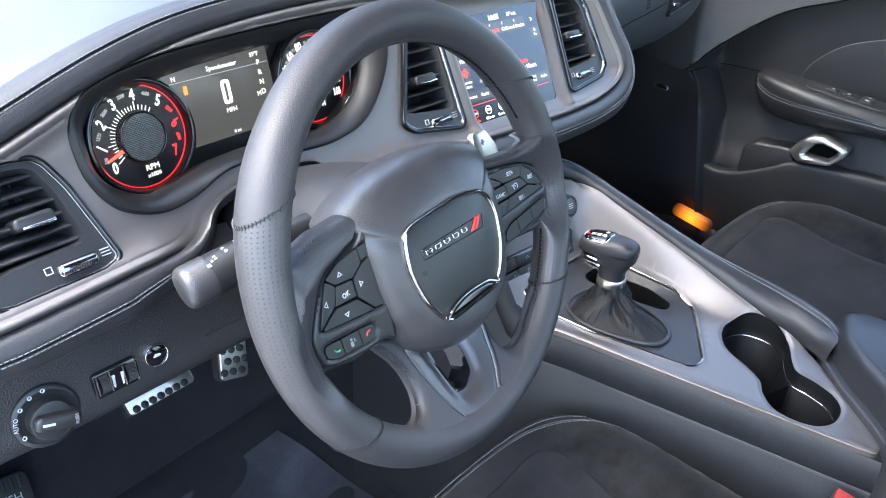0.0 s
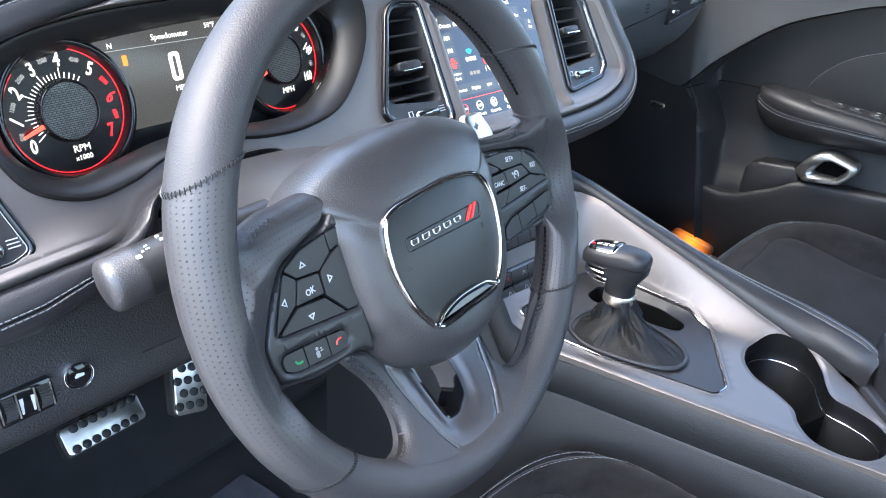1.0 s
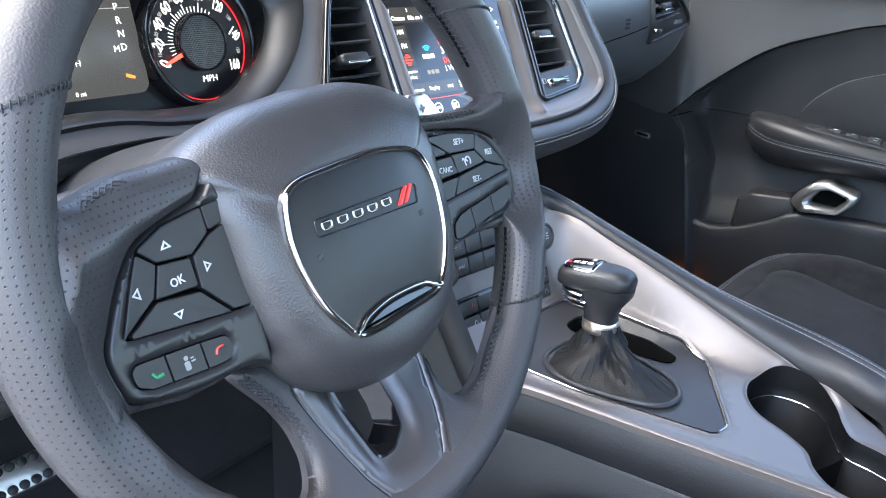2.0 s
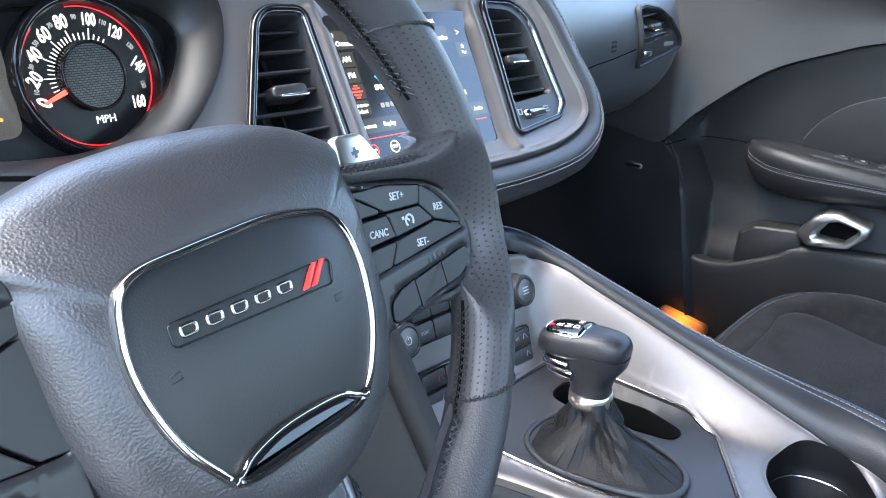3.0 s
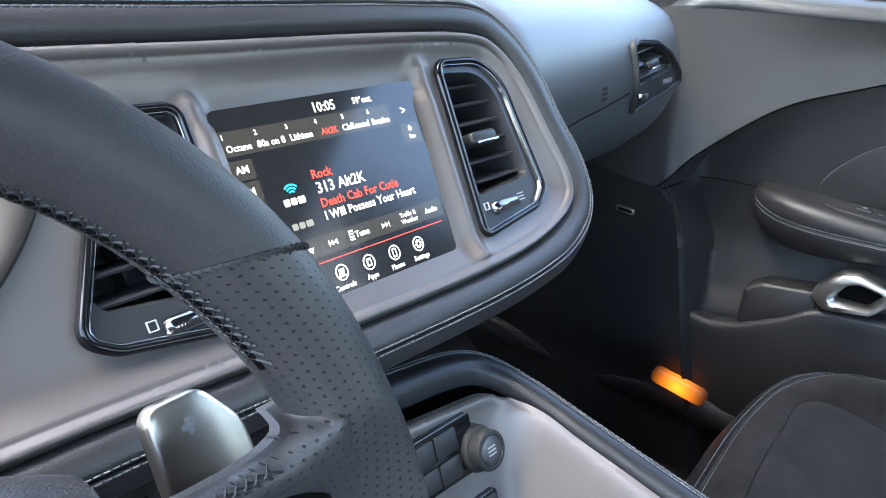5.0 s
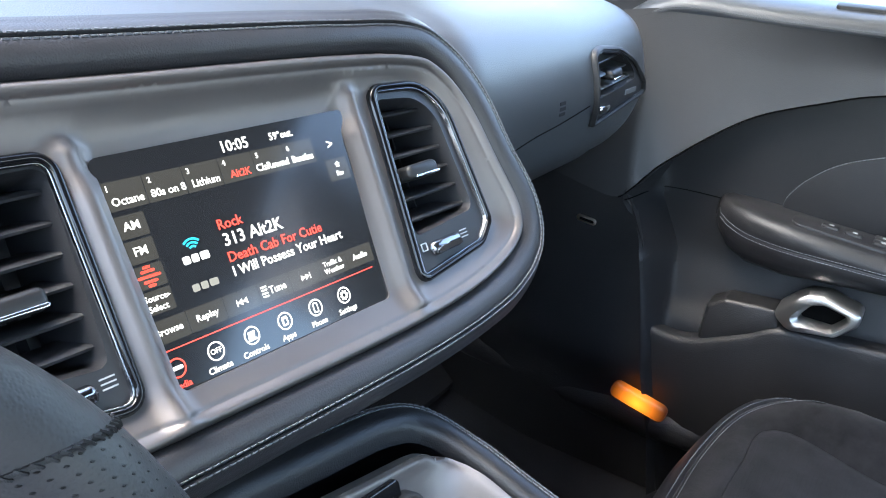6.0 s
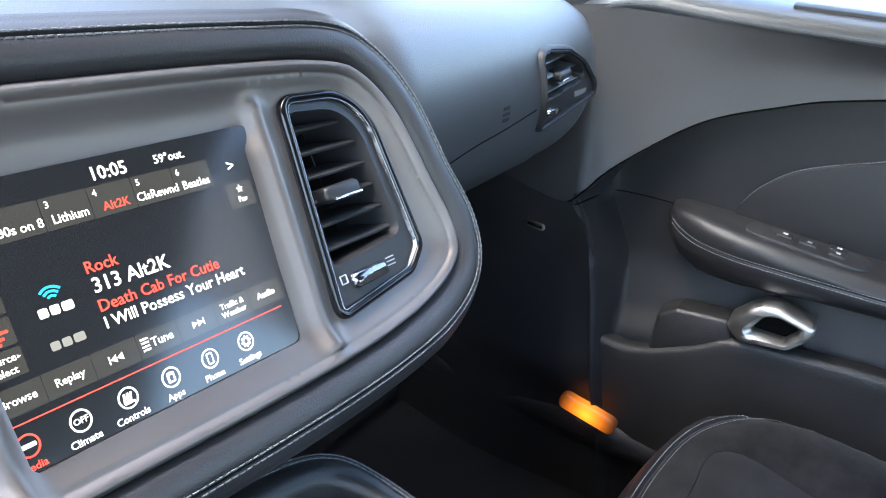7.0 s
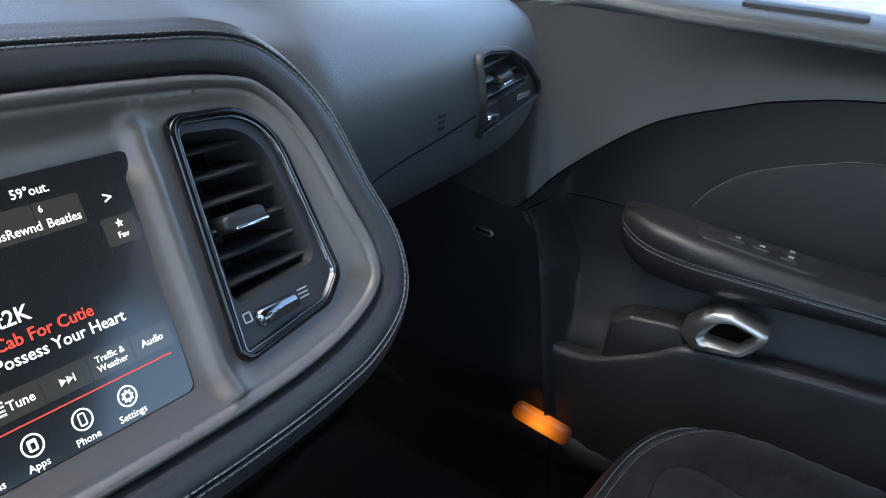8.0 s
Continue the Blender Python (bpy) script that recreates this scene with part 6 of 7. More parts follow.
LID = ccw(even(rounded([(0.106, -0.262), (0.052, -0.276), (0.018, -0.301), (-0.018, -0.336), (-0.055, -0.368), (-0.094, -0.380), (-0.096, -0.62), (0.124, -0.62), (0.122, -0.285)], [0.012, 0.02, 0.05, 0.05, 0.03, 0.012, 0.02, 0.02, 0.03], 5), 100))
bm = bmesh.new()
slab(bm, grown(LID, 0.010), lambda x, y, w: Vector((x, y, w)), 0.02, 0.394, 0.004)
part("bin_body", bm, PLASTIC, console)
bm = bmesh.new()
slab(bm, LID, lambda x, y, w: Vector((x, y, w)), 0.39, 0.436, 0.012)
tagged(part("armrest_lid", bm, LEATHER, console), "padded black leather armrest lid")

# controls under the dashboard
CM = plane((0.0233, 0.0940, 0.4535), -7, 20)


def cp(u, v, w=0.0):
    return CM @ Vector((u, v, w))


climate = thing("climate_panel", CM, "black climate control panel with two rotary knobs", "climate panel")
bm = bmesh.new()
slab(bm, ccw(rounded([(-0.160, -0.047), (-0.135, -0.050), (0.010, -0.052), (0.021, -0.044), (0.024, -0.014), (-0.158, -0.012)], [0.008, 0.02, 0.006, 0.006, 0.004, 0.004], 4)), cp, -0.008, 0.004, 0.0012)
low = part("lower_bank", bm, GLOSS, climate)
bm = bmesh.new()
slab(bm, ccw(rounded([(-0.142, 0.008), (0.012, 0.006), (0.012, 0.050), (-0.150, 0.052)], 0.004)), cp, -0.008, 0.004, 0.0012)
upr = part("upper_bank", bm, GLOSS, climate)
for r, v0, v1, words in ((low, -0.030, -0.016, ("FRONT", "", "", "", "", "A/C")), (low, -0.047, -0.033, ("REAR", "", "", "", "", ""))):
    for i, wd in enumerate(words):
        u0 = -0.154 + i * 0.0292
        bm = bmesh.new()
        slab(bm, ccw(rounded(quad(u0, v0, u0 + 0.0278, v1), 0.002, 3)), cp, 0.002, 0.0055, 0.0007)
        part("key", bm, BUTTON, r)
        if wd:
            lettering(wd, 0.0042, cp, u0 + 0.0095, (v0 + v1) / 2, 0.0056, r, GREYINK, "key_word", stretch=0.85)
        bm = bmesh.new()
        tube(bm, flowing([cp(u0 + 0.018, (v0 + v1) / 2 - 0.002, 0.0056), cp(u0 + 0.0205, (v0 + v1) / 2 + 0.0025, 0.0056), cp(u0 + 0.024, (v0 + v1) / 2 - 0.002, 0.0056)], 4, False), 0.0005, 4)
        part("key_mark", bm, REDPRINT if i == 1 and v0 > -0.04 else GREYINK, r)
for i, wd in enumerate(("SPORT", "", "", "", "")):
    for j, (v0, v1) in enumerate(((0.010, 0.026), (0.029, 0.046))):
        u0 = -0.121 + i * 0.0232
        bm = bmesh.new()
        slab(bm, ccw(rounded(quad(u0, v0, u0 + 0.022, v1), 0.002, 3)), cp, 0.002, 0.0055, 0.0007)
        part("key", bm, BUTTON, upr)
        t = wd if j == 0 else ("MUTE" if i == 0 else "")
        if t:
            lettering(t, 0.0042, cp, u0 + 0.011, (v0 + v1) / 2, 0.0056, upr, GREYINK, "key_word", stretch=0.85)
for u, lab in ((-0.141, "power"), (0.012, "tune")):
    bm = bmesh.new()
    rows = [[cp(u + x, 0.021 + y, w) for x, y in disc(r, 36)] for r, w in ((0.0175, -0.004), (0.0172, 0.006), (0.0160, 0.0085), (0.0150, 0.0090), (0.0148, 0.017), (0.0142, 0.0185), (0.0118, 0.019), (0.0112, 0.0180))]
    loft(bm, rows, True, True, True)
    k = part("knob", bm, RUBBER, climate, "ribbed black rotary knob")
    bm = bmesh.new()
    slab(bm, disc(0.0108, 28, (u, 0.021)), cp, 0.017, 0.0186, 0.0006)
    part("knob_face", bm, DARKSATIN, k)
    bm = bmesh.new()
    if lab == "power":
        tube(bm, [cp(u + 0.0032 * math.cos(a), 0.021 + 0.0032 * math.sin(a), 0.0187) for a in np.linspace(2.1, 7.3, 14)], 0.0004, 4)
        tube(bm, [cp(u, 0.022, 0.0187), cp(u, 0.0252, 0.0187)], 0.0004, 4)
    else:
        for j in (-1, 0, 1):
            slab(bm, quad(u - 0.004, 0.0205 + j * 0.0028, u + 0.004, 0.0216 + j * 0.0028), cp, 0.018, 0.0189)
    part("knob_mark", bm, INK, k)

# ---- gear shifter ----
shifter = thing("gear_shifter", Matrix.Translation((-0.034, -0.03, 0.39)), "pistol-grip gear shifter with pleated black leather boot", "gear shifter")
bm = bmesh.new()
rows = []
N2 = 120
for t in np.linspace(0, 1, 26):
    c = arr((-0.034, -0.030)) * (1 - t) + arr((-0.031, -0.020)) * t
    k = (1 - t) ** 2.1 * 0.98 + 0.02
    z = 0.390 + 0.048 * t
    row = []
    for i in range(N2):
        q = arr(BOOTL[int(i * len(BOOTL) / N2) % len(BOOTL)])
        a = 2 * math.pi * i / N2
        top = c + 0.0165 * arr((math.cos(math.atan2(*(q - c)[::-1])), math.sin(math.atan2(*(q - c)[::-1]))))
        p = top * (1 - k) + q * k
        fold = 0.0046 * math.sin(math.pi * t ** 0.7) ** 0.8 * (math.sin(3 * a + 4.2 * t) + 0.8 * math.sin(5 * a - 6.5 * t + 1) + 0.35 * math.sin(9 * a + 9 * t + 2) - 0.5)
        row.append(Vector((*(p + (p - c) / (np.linalg.norm(p - c) + 1e-9) * fold), z + 0.002 * math.sin(7 * a + 8 * t) * math.sin(math.pi * t))))
    rows.append(row)
loft(bm, [[v + Vector((0, 0, -0.004)) for v in rows[0]]] + rows, True, False, True)
part("boot", bm, BOOTHIDE, shifter, "pleated black leather boot")
bm = bmesh.new()
tube(bm, [Vector((*q, 0.3915)) for q in grown(BOOTL, 0.001)], 0.0028, 8, True)
part("boot_ring", bm, PLASTIC, shifter)
bm = bmesh.new()
ax_c = Vector((-0.031, -0.020, 0.436))
loft(bm, [[ax_c + Vector((r * math.cos(a), r * math.sin(a), h)) for a in np.linspace(0, 2 * math.pi, 32, endpoint=False)] for r, h in ((0.0165, -0.006), (0.0178, -0.004), (0.0178, 0.004), (0.0166, 0.0058), (0.012, 0.006))], True, True, True)
part("collar", bm, BRUSHED, shifter, "satin metal collar")
bm = bmesh.new()
rows = []
neck = [(-0.0310, -0.020, 0.440, 0.0150, 0.0160), (-0.0315, -0.0190, 0.448, 0.0145, 0.0165), (-0.032, -0.0190, 0.456, 0.0150, 0.0185), (-0.033, -0.0200, 0.464, 0.0165, 0.0225), (-0.033, -0.0205, 0.471, 0.0185, 0.0265), (-0.033, -0.0200, 0.479, 0.0195, 0.0285)]
for x, y, z, hx, hy in neck:
    rows.append([Vector((x + math.copysign(abs(math.cos(a)) ** 0.8, math.cos(a)) * hx, y + math.copysign(abs(math.sin(a)) ** 0.8, math.sin(a)) * hy, z)) for a in np.linspace(0, 2 * math.pi, 36, endpoint=False)])
loft(bm, rows, True, True, True)
grip = part("grip", bm, LEATHER, shifter, "black leather grip")
HEAD = tuple((y * 0.80 - 0.002, z, hx * 0.90, hz * 0.92) for y, z, hx, hz in (
    (0.0345, 0.4770, 0.0075, 0.0050), (0.0335, 0.4775, 0.0130, 0.0085), (0.030, 0.4785, 0.0178, 0.0112), (0.020, 0.4795, 0.0212, 0.0132), (0.006, 0.4805, 0.0226, 0.0143),
    (-0.012, 0.4820, 0.0226, 0.0150), (-0.030, 0.4835, 0.0212, 0.0148), (-0.044, 0.4845, 0.0188, 0.0132), (-0.052, 0.4850, 0.0150, 0.0105), (-0.0565, 0.4852, 0.0095, 0.0068)))
HX = -0.033


def head_at(y, k):
    return table(-y, [-h[0] for h in HEAD], [h[k] for h in HEAD], 3)


def on_head(x, y, w=0.0):
    """On the upper skin of the shifter's head."""
    zc, hx, hz = head_at(y, 1), head_at(y, 2), head_at(y, 3)
    return Vector((x, y, zc + hz * max(0.0, 1 - abs((x - HX) / hx) ** 2.5) ** 0.4 + w))


bm = bmesh.new()
rows = []
for y in np.r_[0.0345, 0.0335, 0.032, np.linspace(0.030, -0.050, 18), -0.052, -0.0545, -0.0565] * 0.80 - 0.002:
    zc, hx, hz = head_at(y, 1), head_at(y, 2), head_at(y, 3)
    rows.append([Vector((HX + hx * math.copysign(abs(math.cos(a)) ** 0.8, math.cos(a)), y, zc + hz * math.copysign(abs(math.sin(a)) ** 0.8, math.sin(a)))) for a in np.linspace(0, 2 * math.pi, 40, endpoint=False)])
loft(bm, rows, True, True, True)
part("head", bm, LEATHER, shifter, "smooth black leather head")
WIN = ccw(even(rounded([(HX - 0.0165, -0.013), (HX + 0.0165, -0.013), (HX + 0.0148, 0.0215), (HX - 0.0148, 0.0215)], [0.004, 0.004, 0.012, 0.012], 6), 60))
bm = bmesh.new()
sheet(bm, WIN, [], lambda x, y: on_head(x, y, 0.0016 * smoothstep(float(away([(x, y)], WIN)[0]), -0.0005, 0.0025)), 0.004, [q for d in (0.001, 0.002) for q in grown(WIN, -d)], lambda x, y: on_head(x, y, -0.003))
part("selector_window", bm, GLOSS, grip, "gloss black selector window")
bm = bmesh.new()
tube(bm, [on_head(x, y, 0.0002) for x, y in WIN], 0.0007, 5, True)
part("window_edge", bm, CHROME, grip)
for i, (ch, ink) in enumerate((("P", RED), ("R", DIALWHITE), ("N", DIALWHITE), ("D", DIALWHITE))):
    lettering(ch, 0.0072, on_head, HX - 0.006, 0.0160 - i * 0.0072, 0.0021, grip, ink, "gear_letter", bold=0.015)
lettering("M", 0.0060, on_head, HX + 0.004, -0.005, 0.0021, grip, DIALWHITE, "gear_letter")
bm = bmesh.new()
for k, (dy, r) in enumerate(((0.0, 0.0052), (-0.004, 0.0045))):
    tube(bm, flowing([(-0.0485, -0.006 + dy, 0.4645 - 0.006 * k), (-0.0465, 0.010 + dy, 0.4640 - 0.006 * k), (-0.0395, 0.0165 + dy, 0.4635 - 0.006 * k), (-0.033, 0.0180 + dy, 0.4633 - 0.006 * k), (-0.0265, 0.0165 + dy, 0.4635 - 0.006 * k), (-0.0195, 0.010 + dy, 0.4640 - 0.006 * k)], 5, False), r, 10)
part("release_button", bm, CHROME, grip, "chrome release button")

# ---- seats ----
def seat(cx, cy, zt, half, label, mirror=1):
    s = thing("car_seat", Matrix.Translation((cx, cy - 0.25, 0.02)), label, "car seat", "front seats")

    def ol(k):
        return ccw(even(flowing([(cx - half * k, cy - 0.50), (cx - half * k, cy - 0.22), (cx - half * 0.95 * k, cy - 0.09), (cx - half * 0.76 * k, cy - 0.022 * k), (cx - half * 0.4 * k, cy + 0.004 * k), (cx, cy + 0.008 * k), (cx + half * 0.4 * k, cy + 0.004 * k),
                                 (cx + half * 0.76 * k, cy - 0.022 * k), (cx + half * 0.95 * k, cy - 0.09), (cx + half * k, cy - 0.22), (cx + half * k, cy - 0.50)], 8), 120))
    base = ol(1.0)
    cen = arr((cx, cy - 0.27))

    def topz(x, y):
        u = abs(x - cx) / half
        bol = 0.034 * math.exp(-(((u - 0.80) / 0.17) ** 2)) * smoothstep(y, cy - 0.02, cy - 0.16)
        return zt + bol - 0.022 * smoothstep(-(y - cy), 0.05, 0.4) - 0.05 * smoothstep(u, 0.86, 1.06) - 0.035 * smoothstep(y, cy - 0.055, cy + 0.02) ** 1.5

    def at(q, w=0.0):
        return Vector((q[0], q[1], topz(*q) + w))
    bm = bmesh.new()
    rows = [[Vector((*(cen + (arr(q) - cen) * k), z)) for q in base] for k, z in ((0.90, zt - 0.22), (0.97, zt - 0.15), (1.02, zt - 0.09), (1.03, zt - 0.060))]
    rows += [[at(cen + (arr(q) - cen) * k, -dz) for q in base] for k, dz in ((1.02, 0.012), (1.0, 0.004), (0.97, 0.0), (0.93, 0.0))]
    loft(bm, rows, True, True, False)
    part("bolster", bm, SEATHIDE, s, "black leather seat edge")
    ins = [tuple(cen + (arr(q) - cen) * 0.93) for q in base]
    core = ccw(even(flowing([(cx - half * 0.50, cy - 0.50), (cx - half * 0.55, cy - 0.20), (cx - half * 0.62, cy - 0.072), (cx - half * 0.3, cy - 0.058), (cx, cy - 0.055), (cx + half * 0.3, cy - 0.058), (cx + half * 0.62, cy - 0.072), (cx + half * 0.55, cy - 0.20), (cx + half * 0.50, cy - 0.50)], 8), 90))
    bm = bmesh.new()
    sheet(bm, ins, [core], lambda x, y: at((x, y), -0.0015 * math.exp(-((float(away([(x, y)], core)[0]) / 0.004) ** 2))), 0.014, [q for d in (0.003, 0.006) for q in grown(core, d)], lambda x, y: at((x, y), -0.01))
    part("cushion_top", bm, SUEDE, s, "dark suede cushion panel")
    bm = bmesh.new()
    sheet(bm, grown(core, -0.0008), [], lambda x, y: at((x, y), 0.003 * smoothstep(float(away([(x, y)], core)[0]), 0, 0.012) - 0.0015), 0.014, [q for d in (0.003, 0.006, 0.010) for q in grown(core, -d)])
    part("cushion_center", bm, SEATPERF, s, "perforated suede cushion centre")
    bm = bmesh.new()
    line = [tuple(at(q, 0.001)) for q in [tuple(cen + (arr(q) - cen) * 0.955) for q in base]]
    stitches(bm, line, 0.0052, 0.0038, 0.00045, (0, 0, 1))
    line = [tuple(at(q, 0.0012)) for q in [tuple(cen + (arr(q) - cen) * 0.915) for q in base]]
    stitches(bm, line, 0.0052, 0.0038, 0.00035, (0, 0, 1))
    part("stitching", bm, THREAD, s, "grey stitching", kind="stuff")
    bm = bmesh.new()
    tube(bm, [at(q, -0.0002) for q in ins], 0.0011, 5, True)
    part("piping", bm, DARKTHREAD, s)
    bm = bmesh.new()
    box(bm, pose(cx, cy - 0.28, 0.055), half * 1.5, 0.36, 0.11, 0.01)
    part("seat_base", bm, PLASTIC, s)
    return s


seat(-0.375, 0.012, 0.305, 0.262, "black leather and suede driver's seat cushion")
seat(0.395, 0.012, 0.315, 0.275, "black leather and suede passenger seat cushion")
bm = bmesh.new()
box(bm, pose(-0.112, -0.345, 0.320, 8, 0, 0), 0.026, 0.030, 0.05, 0.005)
bk = thing("seat_belt_buckle", Matrix.Translation((-0.112, -0.345, 0.295)), "black seat belt buckle with red release button", "buckle")
part("buckle_body", bm, PLASTIC, bk)
bm = bmesh.new()
box(bm, pose(-0.112, -0.345, 0.346, 8, 0, 0), 0.020, 0.020, 0.006, 0.003)
part("release_button", bm, REDPRINT, bk, "red release button")

# ---- passenger door ----
door = thing("door_panel", Matrix.Translation((0.86, -0.1, 0.2)), "black passenger door panel with leather armrest and satin handle", "door")
ARC3 = flowing([(0.80, 0.52, 0.515), (0.765, 0.36, 0.502), (0.756, 0.28, 0.488), (0.755, 0.236, 0.484), (0.763, 0.214, 0.503), (0.792, 0.183, 0.541), (0.820, 0.092, 0.614), (0.830, -0.003, 0.653), (0.835, -0.063, 0.671), (0.838, -0.160, 0.687), (0.84, -0.35, 0.695), (0.84, -0.75, 0.68)], 8, False)
ARC = [(y, z) for x, y, z in ARC3]
bm = bmesh.new()


def upper_x(t):
    return 0.002 + 0.006 * math.sin(t * 3) - 0.018 * t


rows = []
for (x, y, z) in ARC3:
    zt = 0.742 if y < 0.19 else float(np.interp(y, (0.19, 0.245, 0.29, 0.32), (0.746, 0.736, 0.712, 0.69)))
    rows.append([Vector((x + 0.03, y, z - 0.004))] + [Vector(((x + upper_x(t)) * (1 - t) + (0.846 + upper_x(t)) * t, y + 0.05 * t * smoothstep(y, 0.1, 0.23), z + (zt - z) * t)) for t in (0, 0.02, 0.05, 0.09, 0.14, 0.2, 0.3, 0.4, 0.5, 0.6, 0.7, 0.8, 0.9, 0.96, 1.0)])
loft(bm, rows, False)
door_arc = [(x + 0.0015, y, z - 0.0005) for x, y, z in ARC3 if y < 0.235]
part("upper_panel", bm, DOORTOP, door, "black upper door panel")
bm = bmesh.new()
# dark tube that stands in for the shade in the crease under the panel
tube(bm, door_arc, 0.0012, 6)
part("crease_shade", bm, DEEP, door)
bm = bmesh.new()
SILL = flowing([(0.36, 0.66), (0.30, 0.702), (0.245, 0.736), (0.19, 0.746), (0.08, 0.742), (-0.144, 0.741), (-0.75, 0.735)], 8, False)
rows = [[Vector((0.830 + dx, y, z + dz)) for dx, dz in ((0.006, -0.006), (0.0, 0.0), (0.0, 0.005), (0.004, 0.014), (0.014, 0.022), (0.03, 0.028), (0.06, 0.032), (0.09, 0.033))] for y, z in SILL]
loft(bm, rows, False)
part("window_ledge", bm, DASHPAD, door, "black leather window ledge")
bm = bmesh.new()
stitches(bm, [(0.8265, y, z + 0.004) for y, z in SILL], 0.0055, 0.0040, 0.00045, (-1, 0, 0))
part("stitching", bm, DARKTHREAD, door, kind="stuff")
bm = bmesh.new()
slab(bm, rounded([(-0.07, -0.009), (0.07, -0.009), (0.07, 0.009), (-0.07, 0.009)], 0.006), lambda p, q, w: Vector((0.862 + q, -0.05 + p, 0.7705 + w + q * 0.2)), -0.004, 0.003, 0.0015)
part("ledge_slot", bm, PLASTIC, door)
# middle and lower skin
bm = bmesh.new()
fy = lambda z: float(np.interp(z, (0.0, 0.22, 0.40, 0.48), (0.12, 0.155, 0.185, 0.225)))
ALOW = [(y, z) for y, z in ARC if y < 0.225]
outl = [(0.225, 0.480), (0.205, 0.455), (0.190, 0.42), (0.178, 0.36), (0.165, 0.28), (0.155, 0.22), (0.13, 0.12), (0.10, -0.06), (-0.75, -0.06), (-0.75, 0.70)] + [(y, z + 0.006) for y, z in ALOW[::-1]]


def skin_x(y, z):
    x = 0.852 - 0.030 * smoothstep(-z, -0.42, -0.30)
    x -= 0.030 * smoothstep(-z, -0.335, -0.285) * (1 - smoothstep(y, 0.02, 0.08) * 0.3)
    x -= max(0.0, x - 0.757) * smoothstep(y, fy(z) - 0.028, fy(z) - 0.002)
    return x


sheet(bm, ccw(even(outl, 200)), [], lambda y, z: Vector((skin_x(y, z), y, z)), 0.014, [(fy(z) - d, z) for z in np.arange(-0.05, 0.478, 0.007) for d in (0.034, 0.028, 0.024, 0.020, 0.016, 0.012, 0.008, 0.004)], lambda y, z: Vector((0.90, y, z)))
part("door_skin", bm, DOORSKIN, door, "black door skin")
bm = bmesh.new()
tube(bm, [(skin_x(y, z) + 0.0002, y, z) for y, z in flowing([(0.222, 0.482), (0.19, 0.487), (0.15, 0.489), (0.10, 0.488)], 6, False)], 0.0010, 5)
part("skin_seam", bm, DEEP, door)
INS = ccw(even(rounded(flowing([(0.026, 0.470), (0.022, 0.511), (0.0, 0.543), (-0.041, 0.575), (-0.112, 0.601), (-0.180, 0.616), (-0.40, 0.628), (-0.70, 0.62)], 6, False) + [(-0.72, 0.46)], 0.0), 140))
bm = bmesh.new()
slab(bm, INS, lambda y, z, w: Vector((0.853 - w, y, z)), -0.004, 0.007, 0.003)
part("insert", bm, DOORSKIN, door, "stitched leather insert")
bm = bmesh.new()
stitches(bm, [(0.8465, y, z) for y, z in flowing([(0.022, 0.511), (0.0, 0.543), (-0.041, 0.575), (-0.112, 0.601), (-0.180, 0.616), (-0.40, 0.628)], 8, False)], 0.0055, 0.004, 0.0005, (-1, 0, 0))
part("insert_stitching", bm, THREAD, door, kind="stuff")
# armrest
bm = bmesh.new()
rows = []
for y, xo, zt, zb in ((0.108, 0.838, 0.488, 0.476), (0.106, 0.826, 0.494, 0.462), (0.098, 0.812, 0.498, 0.446), (0.080, 0.796, 0.499, 0.432), (0.050, 0.780, 0.498, 0.422), (0.0, 0.768, 0.494, 0.421), (-0.06, 0.762, 0.489, 0.427), (-0.14, 0.758, 0.483, 0.433), (-0.30, 0.757, 0.478, 0.435), (-0.75, 0.757, 0.478, 0.43)):
    zm = (zt + zb) / 2
    rows.append([Vector((0.862, y, zt + 0.002)), Vector(((0.862 + xo) / 2, y, zt + 0.001)), Vector((xo + 0.016, y, zt)), Vector((xo + 0.006, y, zt - 0.004)), Vector((xo + 0.001, y, zt - 0.013)), Vector((xo - 0.0005, y, zm + 0.008)), Vector((xo + 0.0012, y, zm + 0.0055)), Vector((xo, y, zm + 0.003)),
                 Vector((xo + 0.001, y, zm - 0.008)), Vector((xo + 0.008, y, zb + 0.008)), Vector((xo + 0.022, y, zb)), Vector((0.862, y, zb - 0.002))])
loft(bm, rows, True, True, True)
arm = part("armrest", bm, LEATHER, door, "padded black leather armrest")
bm = bmesh.new()
for dz in (0.0085, 0.0025):
    stitches(bm, flowing([(xo - 0.0004, y, (zt + zb) / 2 + dz) for y, xo, zt, zb in ((0.098, 0.812, 0.498, 0.446), (0.080, 0.796, 0.499, 0.432), (0.050, 0.780, 0.498, 0.422), (0.0, 0.768, 0.494, 0.421), (-0.06, 0.762, 0.489, 0.427), (-0.14, 0.758, 0.483, 0.433), (-0.30, 0.757, 0.478, 0.435), (-0.5, 0.757, 0.478, 0.43))], 8, False), 0.0055, 0.004, 0.0005, (-1, 0, 0))
part("armrest_stitching", bm, THREAD, arm, kind="stuff")
bm = bmesh.new()
slab(bm, ccw(rounded([(0.788, 0.002), (0.834, 0.002), (0.838, -0.15), (0.782, -0.15)], [0.015, 0.015, 0.02, 0.02])), lambda x, y, w: Vector((x, y, 0.4955 + 0.08 * y + w)), -0.004, 0.0022, 0.001)
sw = part("switch_plate", bm, PLASTIC, arm, "black switch plate")
